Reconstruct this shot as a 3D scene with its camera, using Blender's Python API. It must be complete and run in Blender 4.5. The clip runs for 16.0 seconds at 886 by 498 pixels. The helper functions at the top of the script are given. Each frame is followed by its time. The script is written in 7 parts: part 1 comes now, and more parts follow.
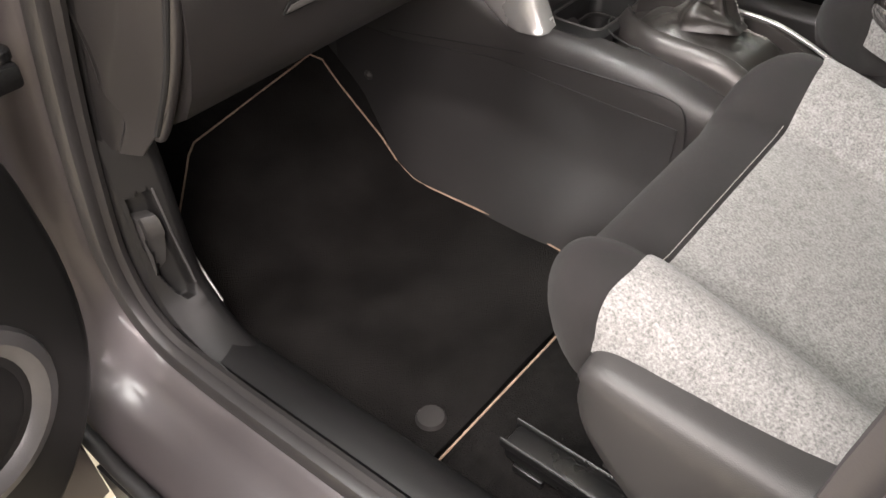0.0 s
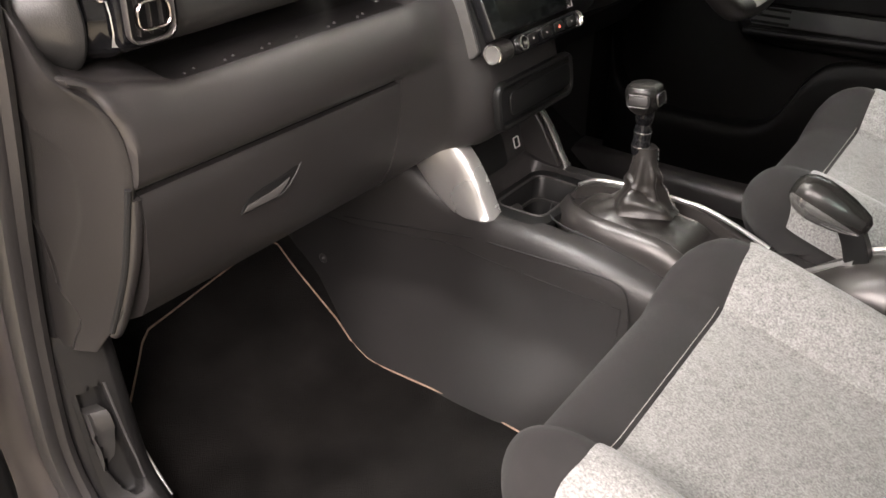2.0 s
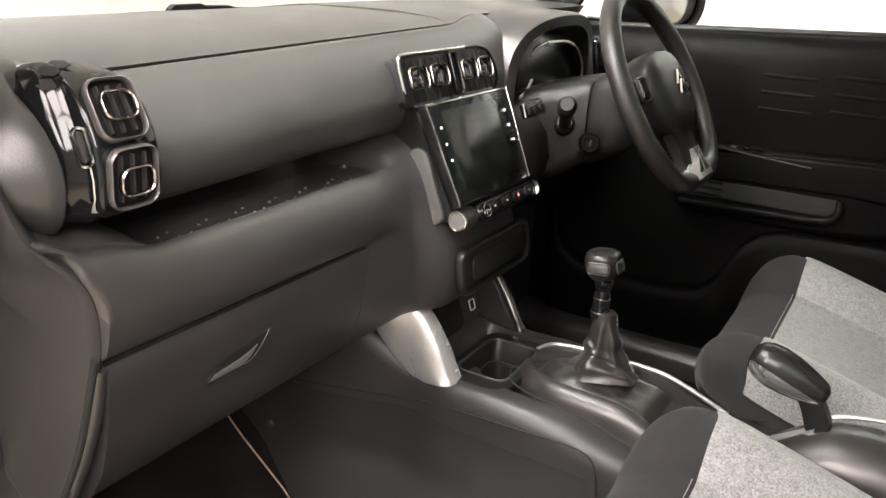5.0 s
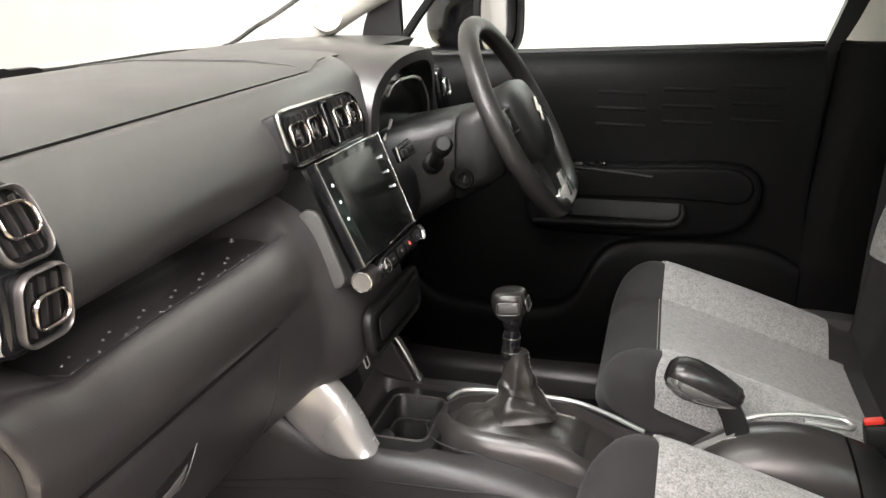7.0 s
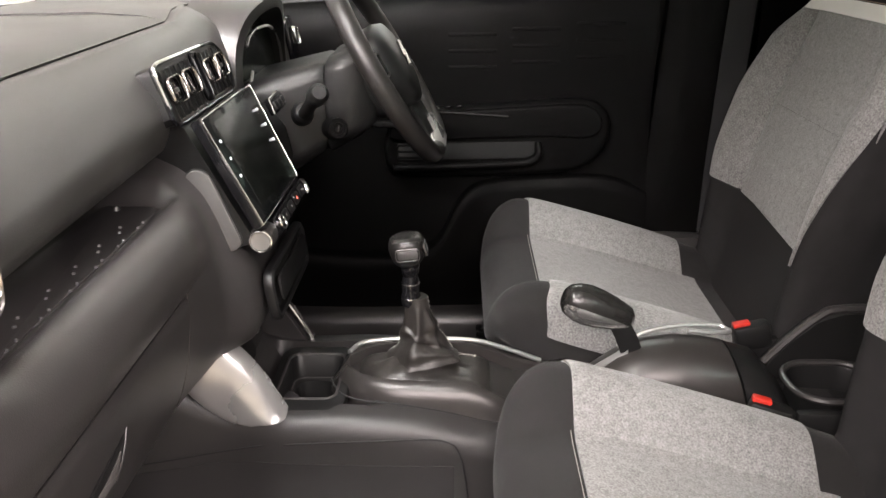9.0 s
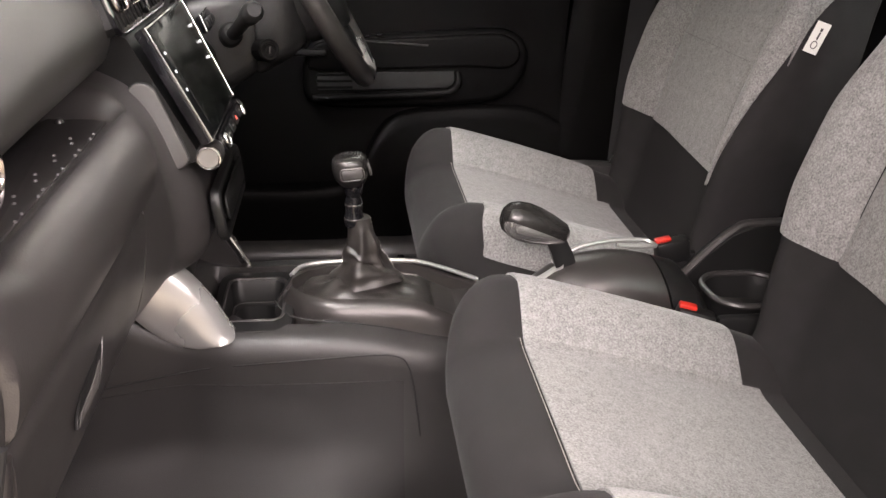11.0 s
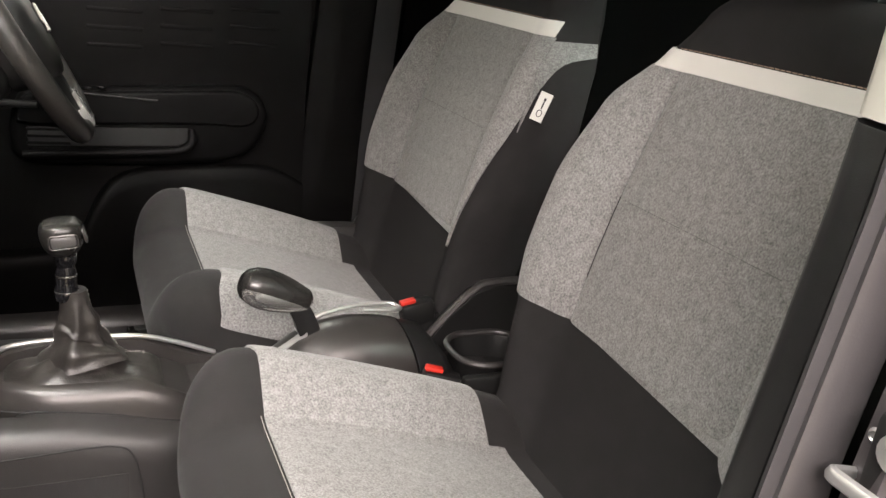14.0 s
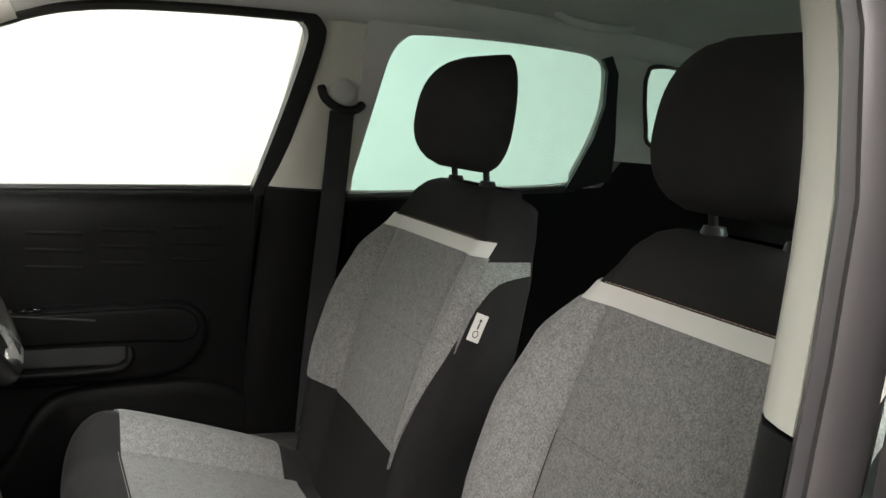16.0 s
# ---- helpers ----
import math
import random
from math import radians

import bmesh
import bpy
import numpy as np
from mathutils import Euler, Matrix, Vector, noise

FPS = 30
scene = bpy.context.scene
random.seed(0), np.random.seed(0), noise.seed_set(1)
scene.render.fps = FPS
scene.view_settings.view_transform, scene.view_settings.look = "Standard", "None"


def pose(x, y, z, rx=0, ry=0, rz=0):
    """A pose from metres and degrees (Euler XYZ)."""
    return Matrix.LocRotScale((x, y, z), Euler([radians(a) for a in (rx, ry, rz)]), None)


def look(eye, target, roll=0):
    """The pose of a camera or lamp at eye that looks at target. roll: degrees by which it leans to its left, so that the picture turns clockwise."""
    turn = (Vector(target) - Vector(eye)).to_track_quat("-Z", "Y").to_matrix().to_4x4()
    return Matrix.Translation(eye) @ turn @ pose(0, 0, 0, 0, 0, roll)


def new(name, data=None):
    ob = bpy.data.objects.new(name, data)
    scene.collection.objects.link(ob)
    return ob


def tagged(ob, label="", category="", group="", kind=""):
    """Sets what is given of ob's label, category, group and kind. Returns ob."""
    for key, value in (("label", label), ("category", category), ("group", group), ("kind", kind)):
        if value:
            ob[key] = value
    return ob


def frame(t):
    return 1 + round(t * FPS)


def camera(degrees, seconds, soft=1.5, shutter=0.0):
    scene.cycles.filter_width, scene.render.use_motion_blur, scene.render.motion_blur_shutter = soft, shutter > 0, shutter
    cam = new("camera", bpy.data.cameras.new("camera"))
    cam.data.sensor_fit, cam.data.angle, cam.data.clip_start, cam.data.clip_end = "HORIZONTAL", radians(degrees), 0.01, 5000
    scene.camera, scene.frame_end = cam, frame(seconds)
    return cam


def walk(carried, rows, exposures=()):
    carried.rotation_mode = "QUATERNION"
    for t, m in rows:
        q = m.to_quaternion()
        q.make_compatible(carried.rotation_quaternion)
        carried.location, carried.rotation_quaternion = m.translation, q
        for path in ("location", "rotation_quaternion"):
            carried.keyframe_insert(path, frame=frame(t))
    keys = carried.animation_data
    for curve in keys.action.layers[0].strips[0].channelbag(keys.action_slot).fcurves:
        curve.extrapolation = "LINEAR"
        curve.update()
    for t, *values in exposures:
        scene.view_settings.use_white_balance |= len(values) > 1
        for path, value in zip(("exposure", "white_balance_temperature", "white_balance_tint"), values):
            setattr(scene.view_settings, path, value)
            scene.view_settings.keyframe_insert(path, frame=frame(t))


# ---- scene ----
cam = camera(56.2, 16.0)
PATH = [
    (0, (-1.036, -0.192, 0.809), (0.118, 0.76, -0.517), -0.8),
    (0.5, (-1.036, -0.191, 0.822), (0.189, 0.782, -0.424), -0.5),
    (1, (-1.034, -0.194, 0.832), (0.249, 0.791, -0.344), -0.3),
    (1.5, (-1.033, -0.195, 0.842), (0.31, 0.799, -0.257), 0.0),
    (2, (-1.036, -0.198, 0.846), (0.364, 0.809, -0.167), 0.2),
    (2.5, (-1.039, -0.203, 0.851), (0.41, 0.814, -0.081), 0.3),
    (3, (-1.044, -0.2, 0.854), (0.449, 0.821, 0.001), 0.6),
    (3.5, (-1.046, -0.196, 0.854), (0.48, 0.828, 0.067), 1.3),
    (4, (-1.052, -0.185, 0.854), (0.508, 0.829, 0.119), 2.4),
    (6.5, (-1.05, -0.013, 0.868), (0.734, 0.646, 0.249), 1.1),
    (7, (-1.04, 0.031, 0.873), (0.799, 0.517, 0.254), 0.2),
    (7.5, (-1.037, 0.066, 0.868), (0.829, 0.399, 0.228), -0.3),
    (8, (-1.036, 0.093, 0.863), (0.837, 0.308, 0.196), -0.5),
    (10.5, (-1.07, 0.203, 0.837), (0.754, 0.046, 0.033), 0.7),
    (11, (-1.073, 0.223, 0.824), (0.732, -0.013, -0.005), 1.7),
    (11.5, (-1.069, 0.235, 0.817), (0.72, -0.101, -0.011), 2.7),
    (12, (-1.065, 0.243, 0.81), (0.703, -0.208, -0.007), 4.1),
    (12.5, (-1.056, 0.244, 0.808), (0.689, -0.33, 0.018), 5.3),
    (13, (-1.046, 0.232, 0.807), (0.684, -0.441, 0.064), 6.0),
    (13.5, (-1.039, 0.218, 0.812), (0.675, -0.536, 0.111), 6.6),
    (14, (-1.028, 0.2, 0.817), (0.676, -0.614, 0.158), 6.9),
    (14.5, (-1.018, 0.182, 0.833), (0.683, -0.682, 0.235), 7.0),
    (15, (-1.011, 0.17, 0.856), (0.701, -0.731, 0.347), 7.0),
    (15.5, (-1.01, 0.169, 0.884), (0.724, -0.748, 0.493), 6.7),
    (16, (-1.015, 0.168, 0.917), (0.747, -0.736, 0.634), 5.5),
]
EXPOSURE = [(0.0, -0.13, 6560, 13), (0.5, -0.12, 6560, 13), (1.5, 0.02, 6640, 14), (2.0, 0.05, 6640, 14), (3.0, 0.11, 6650, 13), (3.5, -0.02, 6650, 13), (4.0, 0.01, 6650, 13), (6.5, 0.0, 6400, 11), (7.5, -0.08, 6430, 12), (8.2, -0.12, 6480, 13), (10.5, 0.0, 6650, 19), (11.5, 0.04, 6630, 19), (13.2, 0.12, 6740, 15), (14.0, 0.04, 6690, 14), (14.5, 0.04, 6650, 13), (15.0, 0.10, 6550, 11), (15.5, -0.06, 6430, 9), (16.0, -0.50, 6400, 8)]
walk(cam, [(t, look(eye, target, roll)) for t, eye, target, roll in PATH], EXPOSURE)


# ---- world, lights ----
world = bpy.data.worlds.new("studio")
scene.world = world
world.use_nodes = True
world.node_tree.nodes["Background"].inputs[0].default_value = (1.0, 1.0, 1.0, 1)
world.node_tree.nodes["Background"].inputs[1].default_value = 0.22


def area_lamp(name, eye, target, sx, sy, power, colour=(1, 1, 1)):
    data = bpy.data.lights.new(name, "AREA")
    data.shape, data.size, data.size_y, data.energy, data.color = "RECTANGLE", sx, sy, power, colour
    ob = new(name, data)
    ob.matrix_world = look(eye, target)
    return ob


# Added lamps, none in view, placed to brighten seats, pads and sill.
area_lamp("added_lamp", (-1.62, -0.75, 2.78), (-1.10, -0.35, 0.3), 1.0, 2.0, 125, (1.0, 0.90, 0.87))
area_lamp("added_lamp", (-3.4, 1.35, 2.58), (-0.4, 0.0, 0.5), 1.6, 1.0, 240, (1.0, 0.915, 0.885))
area_lamp("added_lamp", (-3.2, -0.25, 2.66), (-0.6, 0.3, 0.6), 1.0, 1.4, 95, (1.0, 0.915, 0.885))
# Unseen softbox added to brighten the dash's left end pad.
area_lamp("added_lamp", (-2.5, -1.50, 1.85), (-0.70, 0.50, 0.68), 1.0, 1.2, 76, (1.0, 0.93, 0.90))
# Two unseen washers added to whiten the walls outside the glass.
area_lamp("added_lamp", (3.3, 0.2, 2.75), (4.4, 0.2, 0.9), 1.2, 4.0, 160, (0.88, 1.0, 0.93))
area_lamp("added_lamp", (-0.3, 4.2, 2.78), (-0.3, 4.9, 0.6), 4.0, 1.0, 100, (0.98, 1.0, 0.97))
area_lamp("added_lamp", (-1.15, 0.85, 2.76), (-0.9, 0.8, 0.0), 1.4, 0.9, 115, (0.98, 1.0, 0.96))
area_lamp("added_lamp", (0.2, -3.7, 2.78), (0.2, -3.9, 0.0), 3.0, 1.4, 85, (0.98, 1.0, 0.98))


# ---- materials ----
def material(name, colour, rough=0.5, metal=0.0, **kw):
    """A node material: colour varied at a coarse and a fine scale, with a fine bump."""
    m = bpy.data.materials.new(name)
    m.use_nodes = True
    nt = m.node_tree
    b = nt.nodes["Principled BSDF"]
    b.inputs["Roughness"].default_value = rough
    b.inputs["Metallic"].default_value = metal
    b.inputs["Base Color"].default_value = (*colour, 1)
    for key, val in kw.get("inputs", {}).items():
        b.inputs[key].default_value = val
    co = nt.nodes.new("ShaderNodeTexCoord")
    vary, fine = kw.get("vary", 0.12), kw.get("fine", 900)
    if vary:
        n1 = nt.nodes.new("ShaderNodeTexNoise")
        n1.inputs["Scale"].default_value = kw.get("coarse", 7)
        n1.inputs["Detail"].default_value = 6
        nt.links.new(co.outputs["Object"], n1.inputs["Vector"])
        mr = nt.nodes.new("ShaderNodeMapRange")
        mr.inputs["From Min"].default_value, mr.inputs["From Max"].default_value = 0.3, 0.7
        mr.inputs["To Min"].default_value, mr.inputs["To Max"].default_value = 1 - vary, 1 + vary
        nt.links.new(n1.outputs["Fac"], mr.inputs["Value"])
        mx = nt.nodes.new("ShaderNodeVectorMath")
        mx.operation = "SCALE"
        mx.inputs[0].default_value = colour
        nt.links.new(mr.outputs["Result"], mx.inputs["Scale"])
        nt.links.new(mx.outputs["Vector"], b.inputs["Base Color"])
        rr = nt.nodes.new("ShaderNodeMapRange")
        rr.inputs["From Min"].default_value, rr.inputs["From Max"].default_value = 0.3, 0.7
        rr.inputs["To Min"].default_value, rr.inputs["To Max"].default_value = max(0.02, rough * 0.88), min(1, rough * 1.12)
        nt.links.new(n1.outputs["Fac"], rr.inputs["Value"])
        nt.links.new(rr.outputs["Result"], b.inputs["Roughness"])
    if kw.get("bump", 0):
        if kw.get("cells"):
            n2 = nt.nodes.new("ShaderNodeTexVoronoi")
            n2.inputs["Scale"].default_value = fine
            out = n2.outputs["Distance"]
        else:
            n2 = nt.nodes.new("ShaderNodeTexNoise")
            n2.inputs["Scale"].default_value = fine
            n2.inputs["Detail"].default_value = 3
            out = n2.outputs["Fac"]
        nt.links.new(co.outputs["Object"], n2.inputs["Vector"])
        bp = nt.nodes.new("ShaderNodeBump")
        bp.inputs["Strength"].default_value = kw["bump"]
        bp.inputs["Distance"].default_value = kw.get("depth", 0.0006)
        nt.links.new(out, bp.inputs["Height"])
        nt.links.new(bp.outputs["Normal"], b.inputs["Normal"])
    return m


def melange(name, dark, light, scale=420):
    """A woven cloth of mixed light and dark yarn."""
    m = bpy.data.materials.new(name)
    m.use_nodes = True
    nt = m.node_tree
    b = nt.nodes["Principled BSDF"]
    b.inputs["Roughness"].default_value = 0.92
    b.inputs["Sheen Weight"].default_value = 0.25
    b.inputs["Specular IOR Level"].default_value = 0.2
    co = nt.nodes.new("ShaderNodeTexCoord")
    mp = nt.nodes.new("ShaderNodeMapping")
    mp.inputs["Scale"].default_value = (1.0, 0.7, 0.7)
    nt.links.new(co.outputs["Object"], mp.inputs["Vector"])
    n1 = nt.nodes.new("ShaderNodeTexNoise")
    n1.inputs["Scale"].default_value = scale
    n1.inputs["Detail"].default_value = 3
    n1.inputs["Roughness"].default_value = 0.7
    nt.links.new(mp.outputs["Vector"], n1.inputs["Vector"])
    n2 = nt.nodes.new("ShaderNodeTexNoise")
    n2.inputs["Scale"].default_value = scale * 0.22
    n2.inputs["Detail"].default_value = 5
    nt.links.new(mp.outputs["Vector"], n2.inputs["Vector"])
    ad = nt.nodes.new("ShaderNodeMath")
    ad.operation = "MULTIPLY_ADD"
    ad.inputs[1].default_value = 0.26
    nt.links.new(n2.outputs["Fac"], ad.inputs[0])
    nt.links.new(n1.outputs["Fac"], ad.inputs[2])
    ramp = nt.nodes.new("ShaderNodeValToRGB")
    ramp.color_ramp.elements[0].position = 0.42
    ramp.color_ramp.elements[0].color = (*dark, 1)
    ramp.color_ramp.elements[1].position = 0.86
    ramp.color_ramp.elements[1].color = (*light, 1)
    nt.links.new(ad.outputs[0], ramp.inputs["Fac"])
    nt.links.new(ramp.outputs["Color"], b.inputs["Base Color"])
    bp = nt.nodes.new("ShaderNodeBump")
    bp.inputs["Strength"].default_value = 0.5
    bp.inputs["Distance"].default_value = 0.0008
    nt.links.new(n1.outputs["Fac"], bp.inputs["Height"])
    nt.links.new(bp.outputs["Normal"], b.inputs["Normal"])
    return m


def clear_glass(name, colour, rough=0.0):
    m = bpy.data.materials.new(name)
    m.use_nodes = True
    b = m.node_tree.nodes["Principled BSDF"]
    b.inputs["Base Color"].default_value = (*colour, 1)
    b.inputs["Roughness"].default_value = rough
    b.inputs["Transmission Weight"].default_value = 1.0
    b.inputs["IOR"].default_value = 1.05
    return m


def lit(name, colour, power):
    m = bpy.data.materials.new(name)
    m.use_nodes = True
    b = m.node_tree.nodes["Principled BSDF"]
    b.inputs["Base Color"].default_value = (*colour, 1)
    b.inputs["Emission Color"].default_value = (*colour, 1)
    b.inputs["Emission Strength"].default_value = power
    return m


PADM = material("grey_soft_plastic", (0.042, 0.0405, 0.0388), 0.37, inputs={"Specular IOR Level": 0.85}, bump=0.25, fine=700, cells=True, depth=0.0004, vary=0.08)
SOFT = material("charcoal_soft_plastic", (0.037, 0.0340, 0.0335), 0.37, inputs={"Specular IOR Level": 0.85}, bump=0.25, fine=700, cells=True, depth=0.0004, vary=0.10)
HARD = material("charcoal_hard_plastic", (0.031, 0.0286, 0.0284), 0.36, inputs={"Specular IOR Level": 0.75}, bump=0.25, fine=800, cells=True, depth=0.0004, vary=0.10)
CONSM = material("grey_console_plastic", (0.0245, 0.0228, 0.0226), 0.43, inputs={"Specular IOR Level": 0.45}, bump=0.3, fine=800, cells=True, depth=0.0004, vary=0.10)
SHIELD = material("grey_shield_plastic", (0.042, 0.0405, 0.040), 0.42, bump=0.25, fine=800, cells=True, depth=0.0004, vary=0.08)
BLACKP = material("black_plastic", (0.010, 0.010, 0.010), 0.42, inputs={"Specular IOR Level": 0.35}, bump=0.2, fine=800, cells=True, depth=0.0003)
GLOSS = material("piano_black", (0.008, 0.008, 0.009), 0.09, vary=0.05)
SATIN = material("satin_silver", (0.64, 0.635, 0.625), 0.30, 0.85, vary=0.05, bump=0.06, fine=1500, depth=0.0002)
SILVERP = material("silver_painted_plastic", (0.40, 0.385, 0.375), 0.32, 0.35, vary=0.04)
FLANKM = material("satin_silver_paint", (0.54, 0.53, 0.52), 0.27, 0.70, vary=0.04, bump=0.05, fine=1500, depth=0.0002)
DKSATIN = material("dark_satin_metal", (0.060, 0.056, 0.054), 0.30, 0.45, vary=0.05, bump=0.05, fine=1500, depth=0.0002)
CHROME = material("chrome", (0.80, 0.79, 0.78), 0.12, 1.0, vary=0.03)
COPPER = material("warm_chrome", (0.50, 0.455, 0.43), 0.18, 1.0, vary=0.03)
CLOTHB = material("black_cloth", (0.0235, 0.0226, 0.0228), 0.92, bump=0.5, fine=1100, depth=0.0006, vary=0.15, coarse=30, inputs={"Specular IOR Level": 0.12})
CLOTHD = material("charcoal_cloth", (0.0215, 0.0203, 0.0203), 0.9, bump=0.5, fine=1100, depth=0.0006, vary=0.15, coarse=30, inputs={"Sheen Weight": 0.06, "Specular IOR Level": 0.15})
GREY = melange("grey_melange_cloth", (0.106, 0.105, 0.103), (0.345, 0.342, 0.334), 500)
WHITEL = material("white_leatherette", (0.72, 0.71, 0.67), 0.5, bump=0.3, fine=900, cells=True, depth=0.0004, vary=0.05)
CREAM = material("cream_trim", (0.60, 0.585, 0.52), 0.65, bump=0.25, fine=900, depth=0.0004, vary=0.05)
LINING = material("grey_headlining", (0.54, 0.54, 0.515), 0.95, bump=0.4, fine=900, depth=0.0006, vary=0.06)
RUBBER = material("black_rubber", (0.018, 0.018, 0.018), 0.55, bump=0.2, fine=500)
PAINT = material("brown_grey_metallic_paint", (0.095, 0.084, 0.087), 0.42, 0.45, vary=0.05, bump=0.04, fine=2500, depth=0.0001, inputs={"Coat Weight": 0.4, "Coat Roughness": 0.12})
CARPET = material("black_carpet", (0.0110, 0.0102, 0.0099), 0.97, bump=0.9, fine=420, depth=0.002, vary=0.35, coarse=60, inputs={"Specular IOR Level": 0.08})
MATC = material("black_mat_carpet", (0.0112, 0.0103, 0.0099), 0.97, bump=0.9, fine=520, depth=0.002, vary=0.4, coarse=14, inputs={"Specular IOR Level": 0.08})
EDGE = material("tan_edge_binding", (0.38, 0.265, 0.195), 0.85, bump=0.5, fine=900, depth=0.0006, vary=0.3, coarse=120)
LEATHER = material("black_leather", (0.016, 0.0147, 0.0138), 0.40, bump=0.3, fine=420, cells=True, depth=0.0006, vary=0.15, coarse=40)
DKPLATE = material("grey_satin_plate", (0.032, 0.031, 0.030), 0.34, 0.2, vary=0.06)
GRIPM = material("black_grip_plastic", (0.016, 0.0152, 0.0145), 0.26, bump=0.15, fine=700, cells=True, depth=0.0003, vary=0.08)
THREAD = material("light_thread", (0.34, 0.32, 0.30), 0.8, vary=0.2, coarse=300)
DTHREAD = material("dark_seam_and_slot_shade", (0.010, 0.010, 0.010), 0.8, vary=0.1)
STEEL = material("black_steel", (0.05, 0.05, 0.05), 0.28, 0.8, vary=0.1)
PLINTHM = material("dark_bronze_satin", (0.036, 0.0325, 0.031), 0.31, 0.40, vary=0.05, bump=0.05, fine=1500, depth=0.0002, inputs={"Specular IOR Level": 0.7})
POLISH = material("polished_silver", (0.66, 0.65, 0.64), 0.17, 0.9, vary=0.04)
SEAMG = material("grey_seam_thread", (0.085, 0.083, 0.080), 0.9, vary=0.2, coarse=200)
RED = material("red_button", (0.50, 0.025, 0.015), 0.40, vary=0.06)
WEB = material("belt_webbing", (0.022, 0.022, 0.023), 0.85, bump=0.6, fine=1300, depth=0.0006)
PAPER = material("white_tag_cloth", (0.75, 0.75, 0.70), 0.8, vary=0.05)
INK = material("dark_ink", (0.05, 0.05, 0.05), 0.8, vary=0)
SCREEN = material("screen_glass", (0.008, 0.009, 0.009), 0.12, vary=0)
DISPLAY = material("dark_display", (0.007, 0.008, 0.007), 0.22, vary=0)
ICON = lit("icon_light", (0.95, 0.97, 1.0), 1.3)
REDICON = lit("red_icon", (0.9, 0.12, 0.08), 0.5)
WALLM = material("white_studio_paint", (0.86, 0.86, 0.85), 0.8, vary=0.03, bump=0.1, fine=200)
# wall tone lowered so that less light bounces into the car
DIMWALL = material("dimmed_studio_paint", (0.58, 0.575, 0.565), 0.8, vary=0.04, bump=0.1, fine=200)
FLOORM = material("beige_studio_floor", (0.44, 0.395, 0.30), 0.55, vary=0.14, coarse=20, bump=0.2, fine=300)
RIMM = material("satin_grey_rim", (0.15, 0.142, 0.138), 0.30, 0.6, vary=0.04)
SILLM = material("dark_sill_plastic", (0.013, 0.0127, 0.0130), 0.46, inputs={"Specular IOR Level": 0.28}, bump=0.25, fine=800, cells=True, depth=0.0003, vary=0.10)
GAITM = material("brown_black_leather", (0.020, 0.0178, 0.0164), 0.36, bump=0.3, fine=420, cells=True, depth=0.0006, vary=0.15, coarse=40)
CONSL = material("matt_console_plastic", (0.0225, 0.0212, 0.0212), 0.58, inputs={"Specular IOR Level": 0.25}, bump=0.35, fine=700, cells=True, depth=0.0004, vary=0.14)
# same rubber as the door seal, lightened where the pillar catches light
SEALM_LIT = material("grey_rubber_lit", (0.056, 0.052, 0.054), 0.36, bump=0.15, fine=500, vary=0.1)
PLATEM = material("soft_grey_plate", (0.078, 0.074, 0.072), 0.45, bump=0.2, fine=800, cells=True, depth=0.0003, vary=0.06)
SEALM = material("grey_rubber", (0.036, 0.034, 0.034), 0.36, bump=0.15, fine=500, vary=0.1)
DOORG = material("mid_grey_plastic", (0.066, 0.064, 0.066), 0.40, bump=0.2, fine=700, cells=True, depth=0.0004)
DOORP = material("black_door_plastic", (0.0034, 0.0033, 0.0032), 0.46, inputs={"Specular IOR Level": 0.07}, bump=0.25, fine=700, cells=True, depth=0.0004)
GLASS = clear_glass("clear_glass", (1, 1, 1))
TINT = clear_glass("green_glass", (0.62, 0.92, 0.84))


# ---- building helpers ----
def part(name, bm, mat, parent=None, label="", angle=40):
    """Links a bmesh as one mesh object, under a thing or a part."""
    bmesh.ops.recalc_face_normals(bm, faces=bm.faces[:])
    me = bpy.data.meshes.new(name)
    bm.to_mesh(me)
    bm.free()
    me.shade_smooth()
    me.set_sharp_from_angle(angle=radians(angle))
    me.materials.append(mat)
    ob = new(name, me)
    if parent is not None:
        ob.parent = parent
        ob.matrix_parent_inverse = parent.matrix_world.inverted()
    if label:
        ob["label"] = label
    return ob


def thing(name, at, label, category, group="", kind=""):
    """An empty at the base of a thing, which parents its parts."""
    ob = new(name)
    ob.empty_display_size = 0.05
    ob.matrix_world = Matrix.Translation(at)
    return tagged(ob, label, category, group, kind)


def spline(pts, n):
    """A smooth curve through points, n steps a span."""
    p = [Vector(q) for q in pts]
    out = []
    for i in range(len(p) - 1):
        a, b, c, d = p[max(i - 1, 0)], p[i], p[i + 1], p[min(i + 2, len(p) - 1)]
        for k in range(n):
            t = k / n
            out.append(0.5 * ((2 * b) + (c - a) * t + (2 * a - 5 * b + 4 * c - d) * t * t + (3 * b - a - 3 * c + d) * t ** 3))
    return out + [p[-1]]


def ring_spline(pts, n):
    """A smooth closed curve through points."""
    p = [Vector(q) for q in pts]
    m = len(p)
    out = []
    for i in range(m):
        a, b, c, d = p[i - 1], p[i], p[(i + 1) % m], p[(i + 2) % m]
        for k in range(n):
            t = k / n
            out.append(0.5 * ((2 * b) + (c - a) * t + (2 * a - 5 * b + 4 * c - d) * t * t + (3 * b - a - 3 * c + d) * t ** 3))
    return out


def step(a, b, x):
    t = min(1.0, max(0.0, (x - a) / (b - a)))
    return t * t * (3 - 2 * t)


